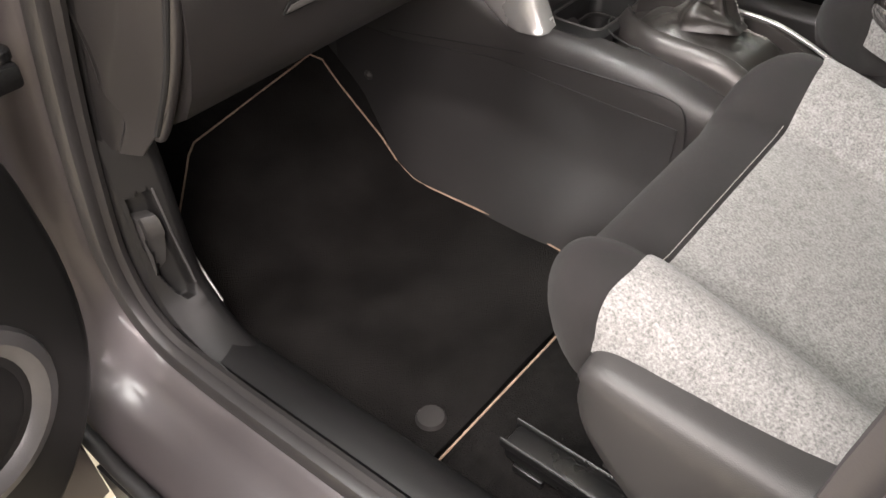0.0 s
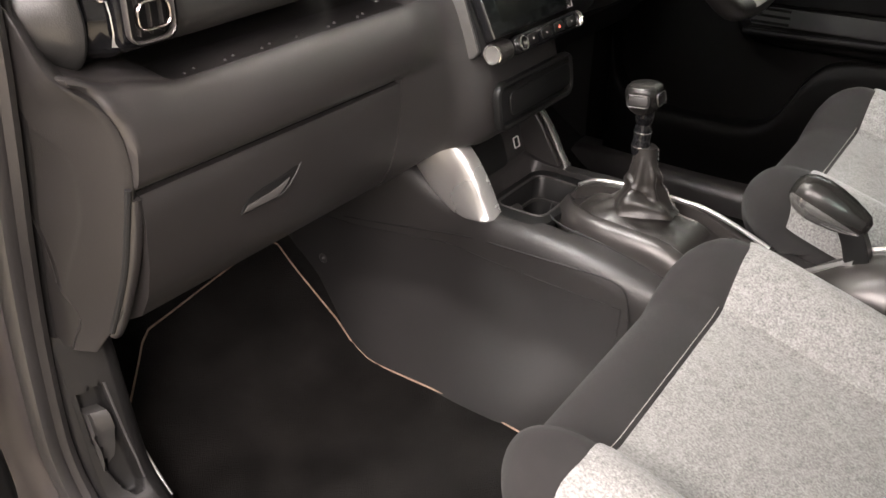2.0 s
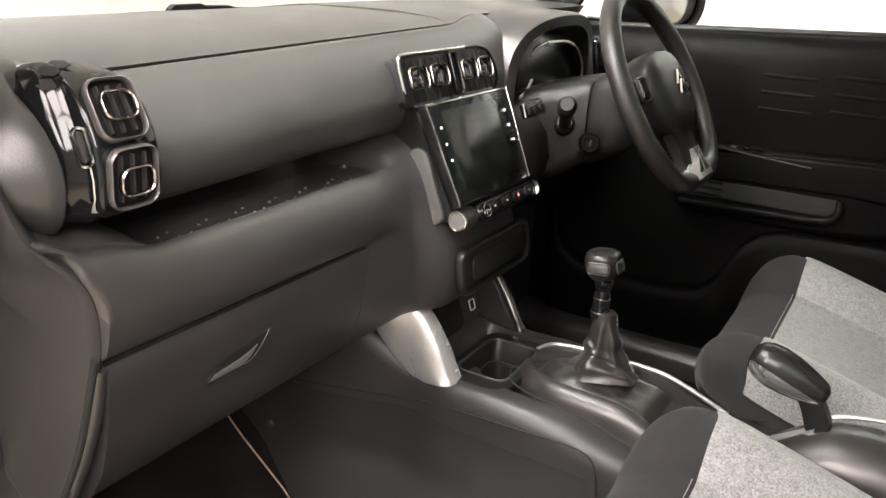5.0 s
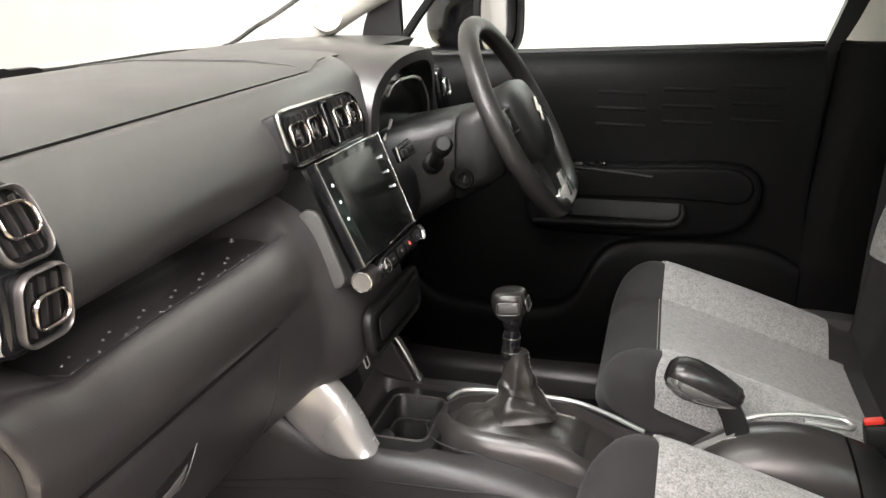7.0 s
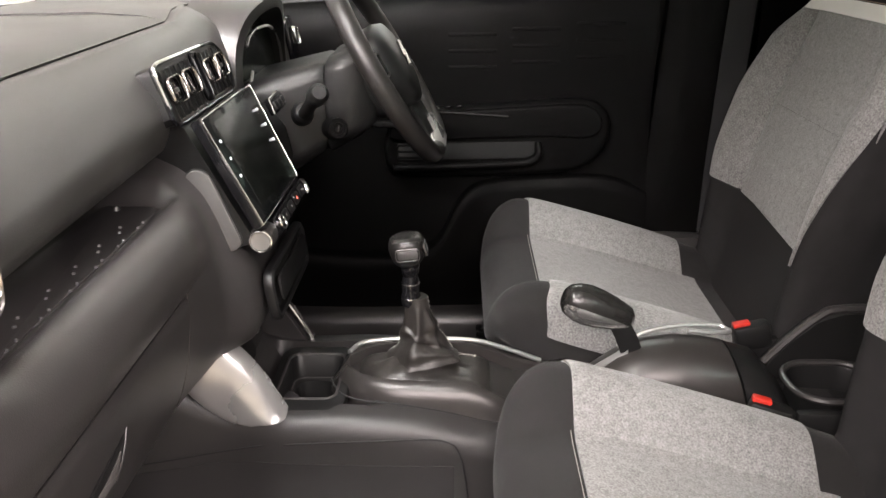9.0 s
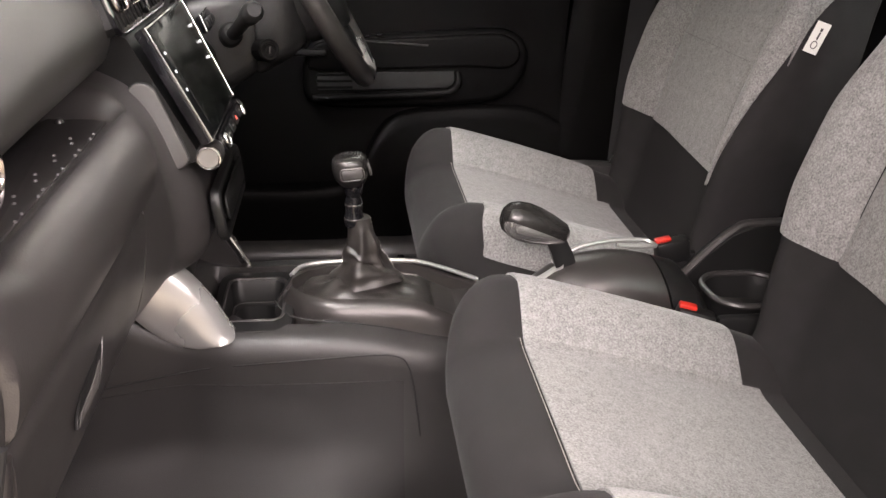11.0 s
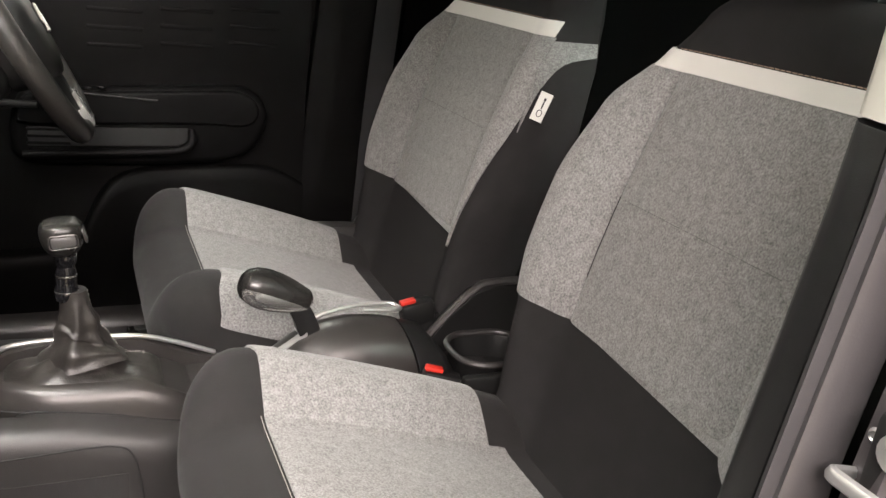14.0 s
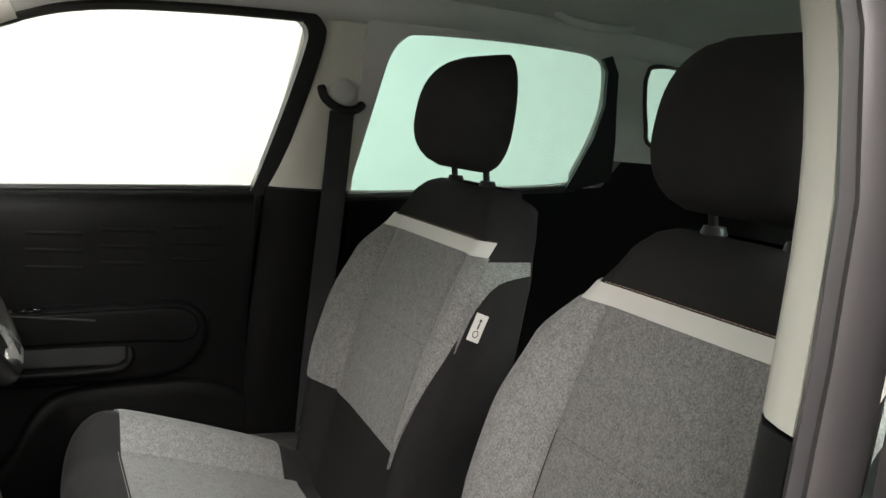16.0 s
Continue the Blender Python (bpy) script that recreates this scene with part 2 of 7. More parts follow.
def loft(sections, closed=True, caps=True, bm=None):
    """Skins rings of equal length."""
    bm = bm or bmesh.new()
    rows = [[bm.verts.new(p) for p in s] for s in sections]
    n = len(rows[0])
    for a, b in zip(rows, rows[1:]):
        for i in range(n if closed else n - 1):
            j = (i + 1) % n
            try:
                bm.faces.new((a[i], a[j], b[j], b[i]))
            except ValueError:
                pass
    if closed and caps:
        bm.faces.new(rows[0][::-1])
        bm.faces.new(rows[-1])
    return bm


def box(sx, sy, sz, at=(0, 0, 0), bevel=0.004, turn=None, seg=2, bm=None):
    """A bevelled box about a centre."""
    b = bmesh.new()
    bmesh.ops.create_cube(b, size=1)
    bmesh.ops.scale(b, vec=(sx, sy, sz), verts=b.verts[:])
    if bevel:
        bmesh.ops.bevel(b, geom=b.edges[:], offset=min(bevel, sx * 0.45, sy * 0.45, sz * 0.45), segments=seg, profile=0.5, affect="EDGES")
    m = Matrix.Translation(at)
    if turn is not None:
        m = m @ turn
    b.transform(m)
    if bm is not None:
        me = bpy.data.meshes.new("tmp")
        b.to_mesh(me)
        b.free()
        bm.from_mesh(me)
        bpy.data.meshes.remove(me)
        return bm
    return b


def rot(rx=0, ry=0, rz=0):
    return pose(0, 0, 0, rx, ry, rz)


def rrect(w, h, r, n=5):
    """A rounded rectangle about the origin, as 2D points."""
    out = []
    for cx, cy, a0 in ((w / 2 - r, h / 2 - r, 0), (-w / 2 + r, h / 2 - r, 90), (-w / 2 + r, -h / 2 + r, 180), (w / 2 - r, -h / 2 + r, 270)):
        for k in range(n + 1):
            a = radians(a0 + 90 * k / n)
            out.append((cx + r * math.cos(a), cy + r * math.sin(a)))
    return out


def slab(outline, depth, m=None, bevel=0.003, seg=2):
    """A flat plate: 2D outline in local XY, from z 0 to depth, with rounded rims."""
    n = len(outline)
    c = Vector((sum(p[0] for p in outline) / n, sum(p[1] for p in outline) / n))

    def inset(d):
        out = []
        for i in range(n):
            a, b, e = Vector(outline[i - 1]), Vector(outline[i]), Vector(outline[(i + 1) % n])
            t = (e - a)
            if t.length < 1e-9:
                t = Vector((1, 0))
            t.normalize()
            nn = Vector((-t.y, t.x))
            out.append(b + nn * d)
        return out
    area = sum(outline[i - 1][0] * outline[i][1] - outline[i][0] * outline[i - 1][1] for i in range(n))
    sgn = 1 if area > 0 else -1
    secs = []
    for k in range(seg + 1):
        a = k / seg * math.pi / 2
        secs.append([(p.x, p.y, bevel * (1 - math.sin(a))) for p in inset(sgn * bevel * (1 - math.cos(math.pi / 2 - a)))])
    secs = [[(p.x, p.y, 0) for p in inset(sgn * bevel)]] + [[(x, y, bevel) for x, y in outline]] if bevel else [[(x, y, 0) for x, y in outline]]
    if bevel:
        for k in range(seg + 1):
            a = k / seg * math.pi / 2
            secs.append([(p.x, p.y, depth - bevel + bevel * math.sin(a)) for p in inset(sgn * bevel * (1 - math.cos(a)))])
    else:
        secs.append([(x, y, depth) for x, y in outline])
    bm = loft(secs)
    if m is not None:
        bm.transform(m)
    return bm


def frame_ring(outline, width, depth, m=None):
    """A raised rim that follows a closed 2D outline."""
    n = len(outline)
    secs = []
    for i in range(n):
        a, b, e = Vector(outline[i - 1]), Vector(outline[i]), Vector(outline[(i + 1) % n])
        t = (e - a).normalized()
        nn = Vector((-t.y, t.x))
        ring = []
        for k in range(8):
            an = 2 * math.pi * k / 8
            q = b + nn * (width / 2 * math.cos(an))
            ring.append((q.x, q.y, depth / 2 * (1 + math.sin(an))))
        secs.append(ring)
    secs.append(secs[0])
    bm = loft(secs, caps=False)
    bmesh.ops.remove_doubles(bm, verts=bm.verts[:], dist=1e-6)
    if m is not None:
        bm.transform(m)
    return bm


def tube(pts, r, n=10, closed=False, bm=None, flat=1.0):
    """A round bar along points; r one radius or one a point."""
    p = [Vector(q) for q in pts]
    secs = []
    ref = None
    m = len(p)
    for i in range(m):
        if closed:
            t = (p[(i + 1) % m] - p[i - 1]).normalized()
        else:
            t = (p[min(i + 1, m - 1)] - p[max(i - 1, 0)]).normalized()
        if ref is None:
            ref = Vector((0, 0, 1)) if abs(t.z) < 0.9 else Vector((1, 0, 0))
        u = (ref - t * ref.dot(t)).normalized()
        ref = u
        v = t.cross(u)
        rr = r[i] if isinstance(r, (list, tuple)) else r
        secs.append([p[i] + rr * (u * math.cos(2 * math.pi * k / n) * flat + v * math.sin(2 * math.pi * k / n)) for k in range(n)])
    if closed:
        secs.append(secs[0])
        b = loft(secs, caps=False, bm=bm)
        bmesh.ops.remove_doubles(b, verts=b.verts[:], dist=1e-6)
        return b
    return loft(secs, bm=bm)


def lathe(profile, m=None, n=28, bm=None):
    """Turns (radius, height) points about z."""
    b = bmesh.new()
    loft([[(r * math.cos(2 * math.pi * k / n), r * math.sin(2 * math.pi * k / n), h) for k in range(n)] for r, h in profile], bm=b)
    if m is not None:
        b.transform(m)
    return b


def patch(fn, us, vs, off, thick, rims="lrud"):
    """A sheet with thickness that lies on the surface fn(u, v), raised by off."""
    def at(u, v, d):
        p = Vector(fn(u, v))
        e = 1e-3
        n = (Vector(fn(u + e, v)) - Vector(fn(u - e, v))).cross(Vector(fn(u, v + e)) - Vector(fn(u, v - e)))
        n = n.normalized() if n.length > 1e-12 else Vector((0, 0, 1))
        return p + n * d
    bm = bmesh.new()
    nu, nv = len(us), len(vs)
    top, bot = [], []
    for i, u in enumerate(us):
        rt, rb = [], []
        for j, v in enumerate(vs):
            rim = (i == 0 and "l" in rims) or (i == nu - 1 and "r" in rims) or (j == 0 and "u" in rims) or (j == nv - 1 and "d" in rims)
            rt.append(bm.verts.new(at(u, v, off + (thick * 0.7 if rim else thick))))
            rb.append(bm.verts.new(at(u, v, off - 0.004)))
        top.append(rt)
        bot.append(rb)
    for i in range(nu - 1):
        for j in range(nv - 1):
            bm.faces.new((top[i][j], top[i + 1][j], top[i + 1][j + 1], top[i][j + 1]))
            bm.faces.new((bot[i][j], bot[i][j + 1], bot[i + 1][j + 1], bot[i + 1][j]))
    for i in range(nu - 1):
        bm.faces.new((top[i][0], bot[i][0], bot[i + 1][0], top[i + 1][0]))
        bm.faces.new((top[i][-1], top[i + 1][-1], bot[i + 1][-1], bot[i][-1]))
    for j in range(nv - 1):
        bm.faces.new((top[0][j], top[0][j + 1], bot[0][j + 1], bot[0][j]))
        bm.faces.new((top[-1][j], bot[-1][j], bot[-1][j + 1], top[-1][j + 1]))
    return bm


def spread(a, b, n):
    return [a + (b - a) * i / (n - 1) for i in range(n)]


def smooth_rows(secs, times=3):
    for _ in range(times):
        secs = [secs[0]] + [[tuple((Vector(a) + Vector(b) * 2 + Vector(c)) / 4) for a, b, c in zip(p, q, r)] for p, q, r in zip(secs, secs[1:], secs[2:])] + [secs[-1]]
    return secs


def along_x(ring, xs, shift=lambda x: (0, 0), scale=None):
    """Lofts a (y, z) ring along x; shift moves it in y and z."""
    secs = []
    for x in xs:
        dy, dz = shift(x)
        secs.append([(x, y + dy, z + dz) for y, z in ring])
    return loft(secs)


def stitches(pts, length, gap, r, mat, parent, name="stitching"):
    """A broken thread along points, as one mesh."""
    bm = bmesh.new()
    p = [Vector(q) for q in pts]
    for a, b in zip(p, p[1:]):
        d = b - a
        n = max(1, int(d.length / (length + gap)))
        for k in range(n):
            s = a + d * (k / n)
            tube([s, s + d.normalized() * length], r, 5, bm=bm)
    return part(name, bm, mat, parent)


# ---- studio ----
def studio():
    w, l, h, z0 = 9.0, 11.0, 3.2, -0.36
    part("floor", box(w, l, 0.1, (0, 0, z0 - 0.05), 0), FLOORM)
    for name, sx, sy, x, y in (("wall_east", 0.1, l, w / 2, 0), ("wall_west", 0.1, l, -w / 2, 0), ("wall_north", w, 0.1, 0, l / 2), ("wall_south", w, 0.1, 0, -l / 2)):
        # west and south walls are darkened to weaken their bounce light
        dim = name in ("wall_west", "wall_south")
        tagged(part(name, box(sx, sy, h, (x, y, z0 + h / 2), 0), DIMWALL if dim else WALLM), "studio wall dimmed to cut bounce light" if dim else "plain white studio wall", "wall", kind="structure")
    tagged(part("ceiling", box(w, l, 0.1, (0, 0, z0 + h + 0.05), 0), WALLM), "plain white studio ceiling", "ceiling", kind="structure")
    tagged(bpy.data.objects["floor"], "beige studio floor", "floor", kind="structure")


studio()

# ---- car shell ----
SHELL = thing("car", (0, 0, -0.2), "brown-grey metallic car shell with trimmed door openings", "car")


def sweep_opening(profile, path, bend=lambda x, y, z: x):
    """Sweeps (x, d) points along an opening's edge in (y, z); d points into the opening."""
    p = [Vector(q) for q in path]
    secs = []
    for i in range(len(p)):
        t = (p[min(i + 1, len(p) - 1)] - p[max(i - 1, 0)]).normalized()
        n = Vector((t.y, -t.x))
        secs.append([(bend(x, p[i].x, p[i].y), p[i].x + n.x * d, p[i].y + n.y * d) for x, d in profile])
    return loft(secs)


# edge of the front passenger door opening: down the A pillar, round, along the sill
OPEN = spline([(0.40, 1.06), (0.445, 0.95), (0.455, 0.80), (0.462, 0.68), (0.483, 0.58), (0.515, 0.46), (0.541, 0.34), (0.557, 0.22), (0.556, 0.16), (0.535, 0.105), (0.49, 0.072), (0.42, 0.064), (0.31, 0.066), (0.17, 0.072), (0.0, 0.075), (-0.3, 0.075), (-1.0, 0.075)], 6)
SILL_IN = [(-0.632, -0.075), (-0.640, -0.028), (-0.656, -0.002), (-0.684, 0.010), (-0.708, 0.004), (-0.712, -0.03), (-0.66, -0.08)]
SILL_SEAL = [(-0.712, -0.020), (-0.711, 0.004), (-0.715, 0.013), (-0.722, 0.016), (-0.728, 0.010), (-0.732, 0.011), (-0.740, 0.008), (-0.744, -0.002), (-0.742, -0.020)]
SILL_BODY = [(-0.740, -0.012), (-0.752, -0.014), (-0.764, -0.026), (-0.786, -0.032), (-0.806, -0.034), (-0.822, -0.044), (-0.836, -0.058), (-0.842, -0.085), (-0.842, -0.16), (-0.80, -0.17), (-0.740, -0.10)]


def narrow(x, y, z):
    """The inner trim draws back to the seal on its way up the pillar."""
    k = 1 - 0.80 * step(0.16, 0.34, z)
    return -0.712 + (x + 0.712) * k


part("sill_trim", sweep_opening(SILL_IN, OPEN, narrow), SILLM, SHELL, "dark grey plastic sill trim")
part("door_seal", sweep_opening(SILL_SEAL, OPEN), SEALM, SHELL, "grey ribbed rubber door seal")
part("door_frame", sweep_opening(SILL_BODY, OPEN), PAINT, SHELL, "brown-grey painted door frame")
# lower outer sill and its black seal
part("outer_sill", along_x([(0.48, -0.02), (0.44, -0.12), (-1.0, -0.12), (-1.0, -0.02)], (-0.864, -0.846)), BLACKP, SHELL, "black plastic outer sill")
part("lower_seal", tube([(-0.852, 0.56, 0.03), (-0.852, 0.45, -0.012), (-0.852, 0.2, -0.022), (-0.852, -0.9, -0.022)], 0.010), RUBBER, SHELL, "black rubber lower seal")

# B pillar, passenger side
PB = [(-0.208, 0.06), (-0.216, 0.30), (-0.228, 0.45), (-0.247, 0.60), (-0.264, 0.75), (-0.268, 1.0), (-0.262, 1.18)]


def pillar(name, mat, z0, z1, ring, label, side=1):
    """A pillar strip: (x, dy) ring carried along the leaning pillar line between two heights."""
    secs = []
    line = spline([(y, z) for y, z in PB], 6)
    for k in range(13):
        z = z0 + (z1 - z0) * k / 12
        for a, b in zip(line, line[1:]):
            if a.y <= z <= b.y + 1e-6:
                y = a.x + (b.x - a.x) * (z - a.y) / (b.y - a.y)
                break
        lean = 0.9 * max(0.0, z - 0.86) ** 2
        secs.append([((x + lean) * side, y - d, z) for x, d in ring])
    return part(name, loft(secs), mat, SHELL, label)


pillar("pillar_trim", CREAM, 0.752, 1.18, [(-0.637, 0.014), (-0.650, 0.002), (-0.668, -0.006), (-0.682, -0.010), (-0.686, 0.0), (-0.686, 0.05), (-0.625, 0.16), (-0.628, 0.05)], "cream upper pillar trim")
pillar("pillar_trim", BLACKP, 0.06, 0.748, [(-0.635, 0.016), (-0.650, 0.000), (-0.668, -0.008), (-0.684, -0.012), (-0.690, 0.0), (-0.690, 0.05), (-0.625, 0.16), (-0.622, 0.05)], "dark grey lower pillar trim")
pillar("pillar_frame", PAINT, 0.06, 1.18, [(-0.722, 0.02), (-0.732, 0.002), (-0.745, -0.002), (-0.756, -0.014), (-0.766, -0.020), (-0.777, -0.016), (-0.784, 0.002), (-0.80, 0.012), (-0.820, 0.020), (-0.845, 0.036), (-0.845, 0.12), (-0.70, 0.12), (-0.722, 0.05)], "brown-grey painted pillar frame")
pillar("pillar_seal", SEALM_LIT, 0.06, 1.18, [(-0.694, 0.010), (-0.692, -0.012), (-0.696, -0.026), (-0.704, -0.033), (-0.711, -0.029), (-0.717, -0.033), (-0.719, -0.029), (-0.722, -0.018), (-0.720, 0.010)], "grey ribbed rubber pillar seal")
part("striker_plate", box(0.040, 0.014, 0.070, (-0.768, -0.232, 0.565), 0.006), STEEL, SHELL, "dark steel door striker plate")
part("striker", frame_ring(rrect(0.046, 0.030, 0.006), 0.008, 0.011, Matrix.Translation((-0.758, -0.230, 0.540)) @ rot(14, 0, 0)), SATIN, SHELL, "satin metal door striker loop")
part("striker_bolt", lathe([(0.0001, 0.006), (0.006, 0.006), (0.0075, 0.004), (0.012, 0.003), (0.013, 0.0)], pose(-0.768, -0.225, 0.580, -90, 0, 0), 16), SATIN, SHELL, "bright striker bolt")
part("drain_plug", lathe([(0.0025, 0.001), (0.0035, 0.002), (0.0045, 0.001), (0.0055, 0.0)], pose(-0.742, -0.240, 0.575, -90, 0, 0), 14), SATIN, SHELL, "small ring-shaped plug")
# door check strap bracket on the A pillar
part("check_strap", box(0.05, 0.035, 0.024, (-0.80, 0.500, 0.455), 0.006), STEEL, SHELL, "black steel door check strap")
part("check_bolt", lathe([(0.0001, 0), (0.012, 0), (0.012, 0.008), (0.007, 0.012), (0.0001, 0.012)], pose(-0.785, 0.500, 0.468, 0, 0, 0), 12), STEEL, SHELL)

# floor pan and carpet
FL = [(-1.25, 0.0), (0.50, 0.0), (0.56, 0.012), (0.70, 0.102), (0.82, 0.20), (0.90, 0.34), (0.92, 0.34), (0.94, -0.05), (-1.25, -0.05)]
part("carpet", along_x(FL, spread(-0.70, 0.70, 8)), CARPET, SHELL, "black carpet on the car floor")
part("footrest_trim", along_x([(0.90, 0.30), (0.92, 0.62), (0.95, 0.62), (0.95, 0.30)], (-0.72, 0.72)), BLACKP, SHELL, "black bulkhead trim behind the footwell")

# right-hand side: pillars, rear side, roof
part("driver_kick_panel", box(0.10, 0.38, 0.74, (0.745, 0.800, 0.33), 0.01), BLACKP, SHELL, "black kick panel in the driver's footwell")
part("sill_trim", loft([[(x, y, z) for x, z in ((0.612, -0.01), (0.614, 0.035), (0.622, 0.052), (0.638, 0.060), (0.66, 0.062), (0.72, 0.062), (0.72, -0.01))] for y in (-1.1, -0.4, 0.2, 0.62)]), HARD, SHELL, "dark grey plastic sill trim")
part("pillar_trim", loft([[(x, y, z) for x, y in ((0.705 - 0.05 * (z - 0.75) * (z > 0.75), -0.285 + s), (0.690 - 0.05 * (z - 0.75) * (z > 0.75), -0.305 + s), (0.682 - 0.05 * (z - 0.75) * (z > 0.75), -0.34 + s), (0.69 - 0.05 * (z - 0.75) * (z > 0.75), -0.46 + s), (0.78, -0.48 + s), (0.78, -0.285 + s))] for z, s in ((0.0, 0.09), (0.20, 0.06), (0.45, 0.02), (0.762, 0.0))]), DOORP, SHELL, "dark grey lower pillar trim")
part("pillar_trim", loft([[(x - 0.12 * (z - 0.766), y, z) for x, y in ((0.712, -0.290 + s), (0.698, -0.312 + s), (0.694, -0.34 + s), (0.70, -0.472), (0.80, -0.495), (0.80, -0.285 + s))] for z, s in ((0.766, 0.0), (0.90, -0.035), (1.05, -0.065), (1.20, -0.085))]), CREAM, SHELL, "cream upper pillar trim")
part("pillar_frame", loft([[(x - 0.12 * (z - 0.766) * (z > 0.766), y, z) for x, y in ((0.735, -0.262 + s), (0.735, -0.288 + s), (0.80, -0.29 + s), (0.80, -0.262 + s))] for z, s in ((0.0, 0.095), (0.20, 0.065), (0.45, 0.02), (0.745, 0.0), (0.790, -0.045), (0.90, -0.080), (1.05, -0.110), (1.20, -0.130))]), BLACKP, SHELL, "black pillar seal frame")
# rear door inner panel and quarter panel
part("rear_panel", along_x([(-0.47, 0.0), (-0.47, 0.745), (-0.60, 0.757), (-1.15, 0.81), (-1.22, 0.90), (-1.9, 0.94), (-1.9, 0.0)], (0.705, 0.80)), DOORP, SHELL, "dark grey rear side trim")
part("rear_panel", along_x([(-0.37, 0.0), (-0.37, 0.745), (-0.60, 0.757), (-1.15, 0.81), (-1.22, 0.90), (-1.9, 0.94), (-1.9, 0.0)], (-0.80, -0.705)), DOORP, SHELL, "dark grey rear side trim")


def slant_x(z):
    """How far the glass side leans inward above the belt line."""
    return 0.715 - 0.22 * max(0.0, z - 0.76)


def side_loop(pts, thick, side=1, base=0.0):
    """A plate on the leaning window side from (y, z) points."""
    return loft([[(side * (slant_x(z) + o), y, z) for y, z in pts] for o in (base, base + thick)])


# surrounds of the side windows
def window_wall(inner, lo, hi, thick, side=1):
    """A side wall panel with one rounded window opening."""
    n = len(inner)
    c = Vector((sum(p[0] for p in inner) / n, sum(p[1] for p in inner) / n))
    outer = []
    for p in inner:
        d = Vector(p) - c
        k = 9.0
        if d.x > 1e-6:
            k = min(k, (hi[0] - c.x) / d.x)
        if d.x < -1e-6:
            k = min(k, (lo[0] - c.x) / d.x)
        if d.y > 1e-6:
            k = min(k, (hi[1] - c.y) / d.y)
        if d.y < -1e-6:
            k = min(k, (lo[1] - c.y) / d.y)
        outer.append(c + d * max(1.02, k))

    def put(q, o):
        return (side * (slant_x(q[1]) + o), q[0], q[1])
    rows = [[put(q, 0.0) for q in outer], [put(c + (Vector(q) - c) * 1.015, 0.0) for q in inner], [put(q, 0.006) for q in inner], [put(q, thick) for q in inner], [put(q, thick) for q in outer]]
    rows.append(rows[0])
    bm = loft(rows, caps=False)
    bmesh.ops.remove_doubles(bm, verts=bm.verts[:], dist=1e-6)
    return bm


WIN2 = [(p.x, p.y) for p in ring_spline([(-0.472, 0.765), (-0.478, 0.80), (-0.506, 0.98), (-0.520, 1.06), (-0.545, 1.098), (-0.59, 1.113), (-0.80, 1.125), (-0.98, 1.126), (-1.045, 1.118), (-1.072, 1.09), (-1.088, 1.01), (-1.078, 0.93), (-1.050, 0.84), (-1.040, 0.815), (-0.80, 0.790)], 4)]
WIN3 = [(p.x, p.y) for p in ring_spline([(-1.275, 0.925), (-1.235, 0.98), (-1.205, 1.06), (-1.200, 1.10), (-1.225, 1.122), (-1.40, 1.13), (-1.58, 1.12), (-1.62, 1.06), (-1.66, 0.95), (-1.62, 0.925), (-1.45, 0.915)], 4)]
for sd in (1, -1):
    part("window_surround", window_wall(WIN2, (-1.10, 0.75), (-0.46, 1.24), 0.014, sd), LINING, SHELL, "pale grey surround of the rear door window")
    part("window_surround", window_wall(WIN3, (-1.90, 0.88), (-1.10, 1.24), 0.014, sd), LINING, SHELL, "pale grey surround of the quarter window")
    part("window_frame", side_loop([(-1.030, 0.79), (-1.050, 0.84), (-1.080, 0.93), (-1.090, 1.01), (-1.074, 1.09), (-1.05, 1.118), (-1.075, 1.128), (-1.105, 1.09), (-1.125, 1.01), (-1.150, 0.92), (-1.165, 0.83)], -0.012, sd), BLACKP, SHELL, "black rear door window frame")
    part("window_seal", tube([(sd * (slant_x(z) - 0.001), y, z) for y, z in WIN3], 0.006, 8, True), RUBBER, SHELL, "black quarter window seal")
    part("window_seal", tube([(sd * (slant_x(0.8) - 0.002), y, z) for y, z in ((-0.462, 0.750), (-0.80, 0.778), (-1.06, 0.802))], 0.008), RUBBER, SHELL, "black window seal")
    part("window_glass", side_loop([(-0.45, 0.74), (-0.51, 1.18), (-1.12, 1.16), (-1.20, 0.95), (-1.10, 0.79)], 0.004, sd, 0.016), TINT, SHELL, "green tinted rear door glass").visible_shadow = False
    part("quarter_glass", side_loop([(-1.18, 0.90), (-1.18, 1.18), (-1.66, 1.18), (-1.72, 0.90)], 0.004, sd, 0.016), TINT, SHELL, "green tinted quarter glass").visible_shadow = False

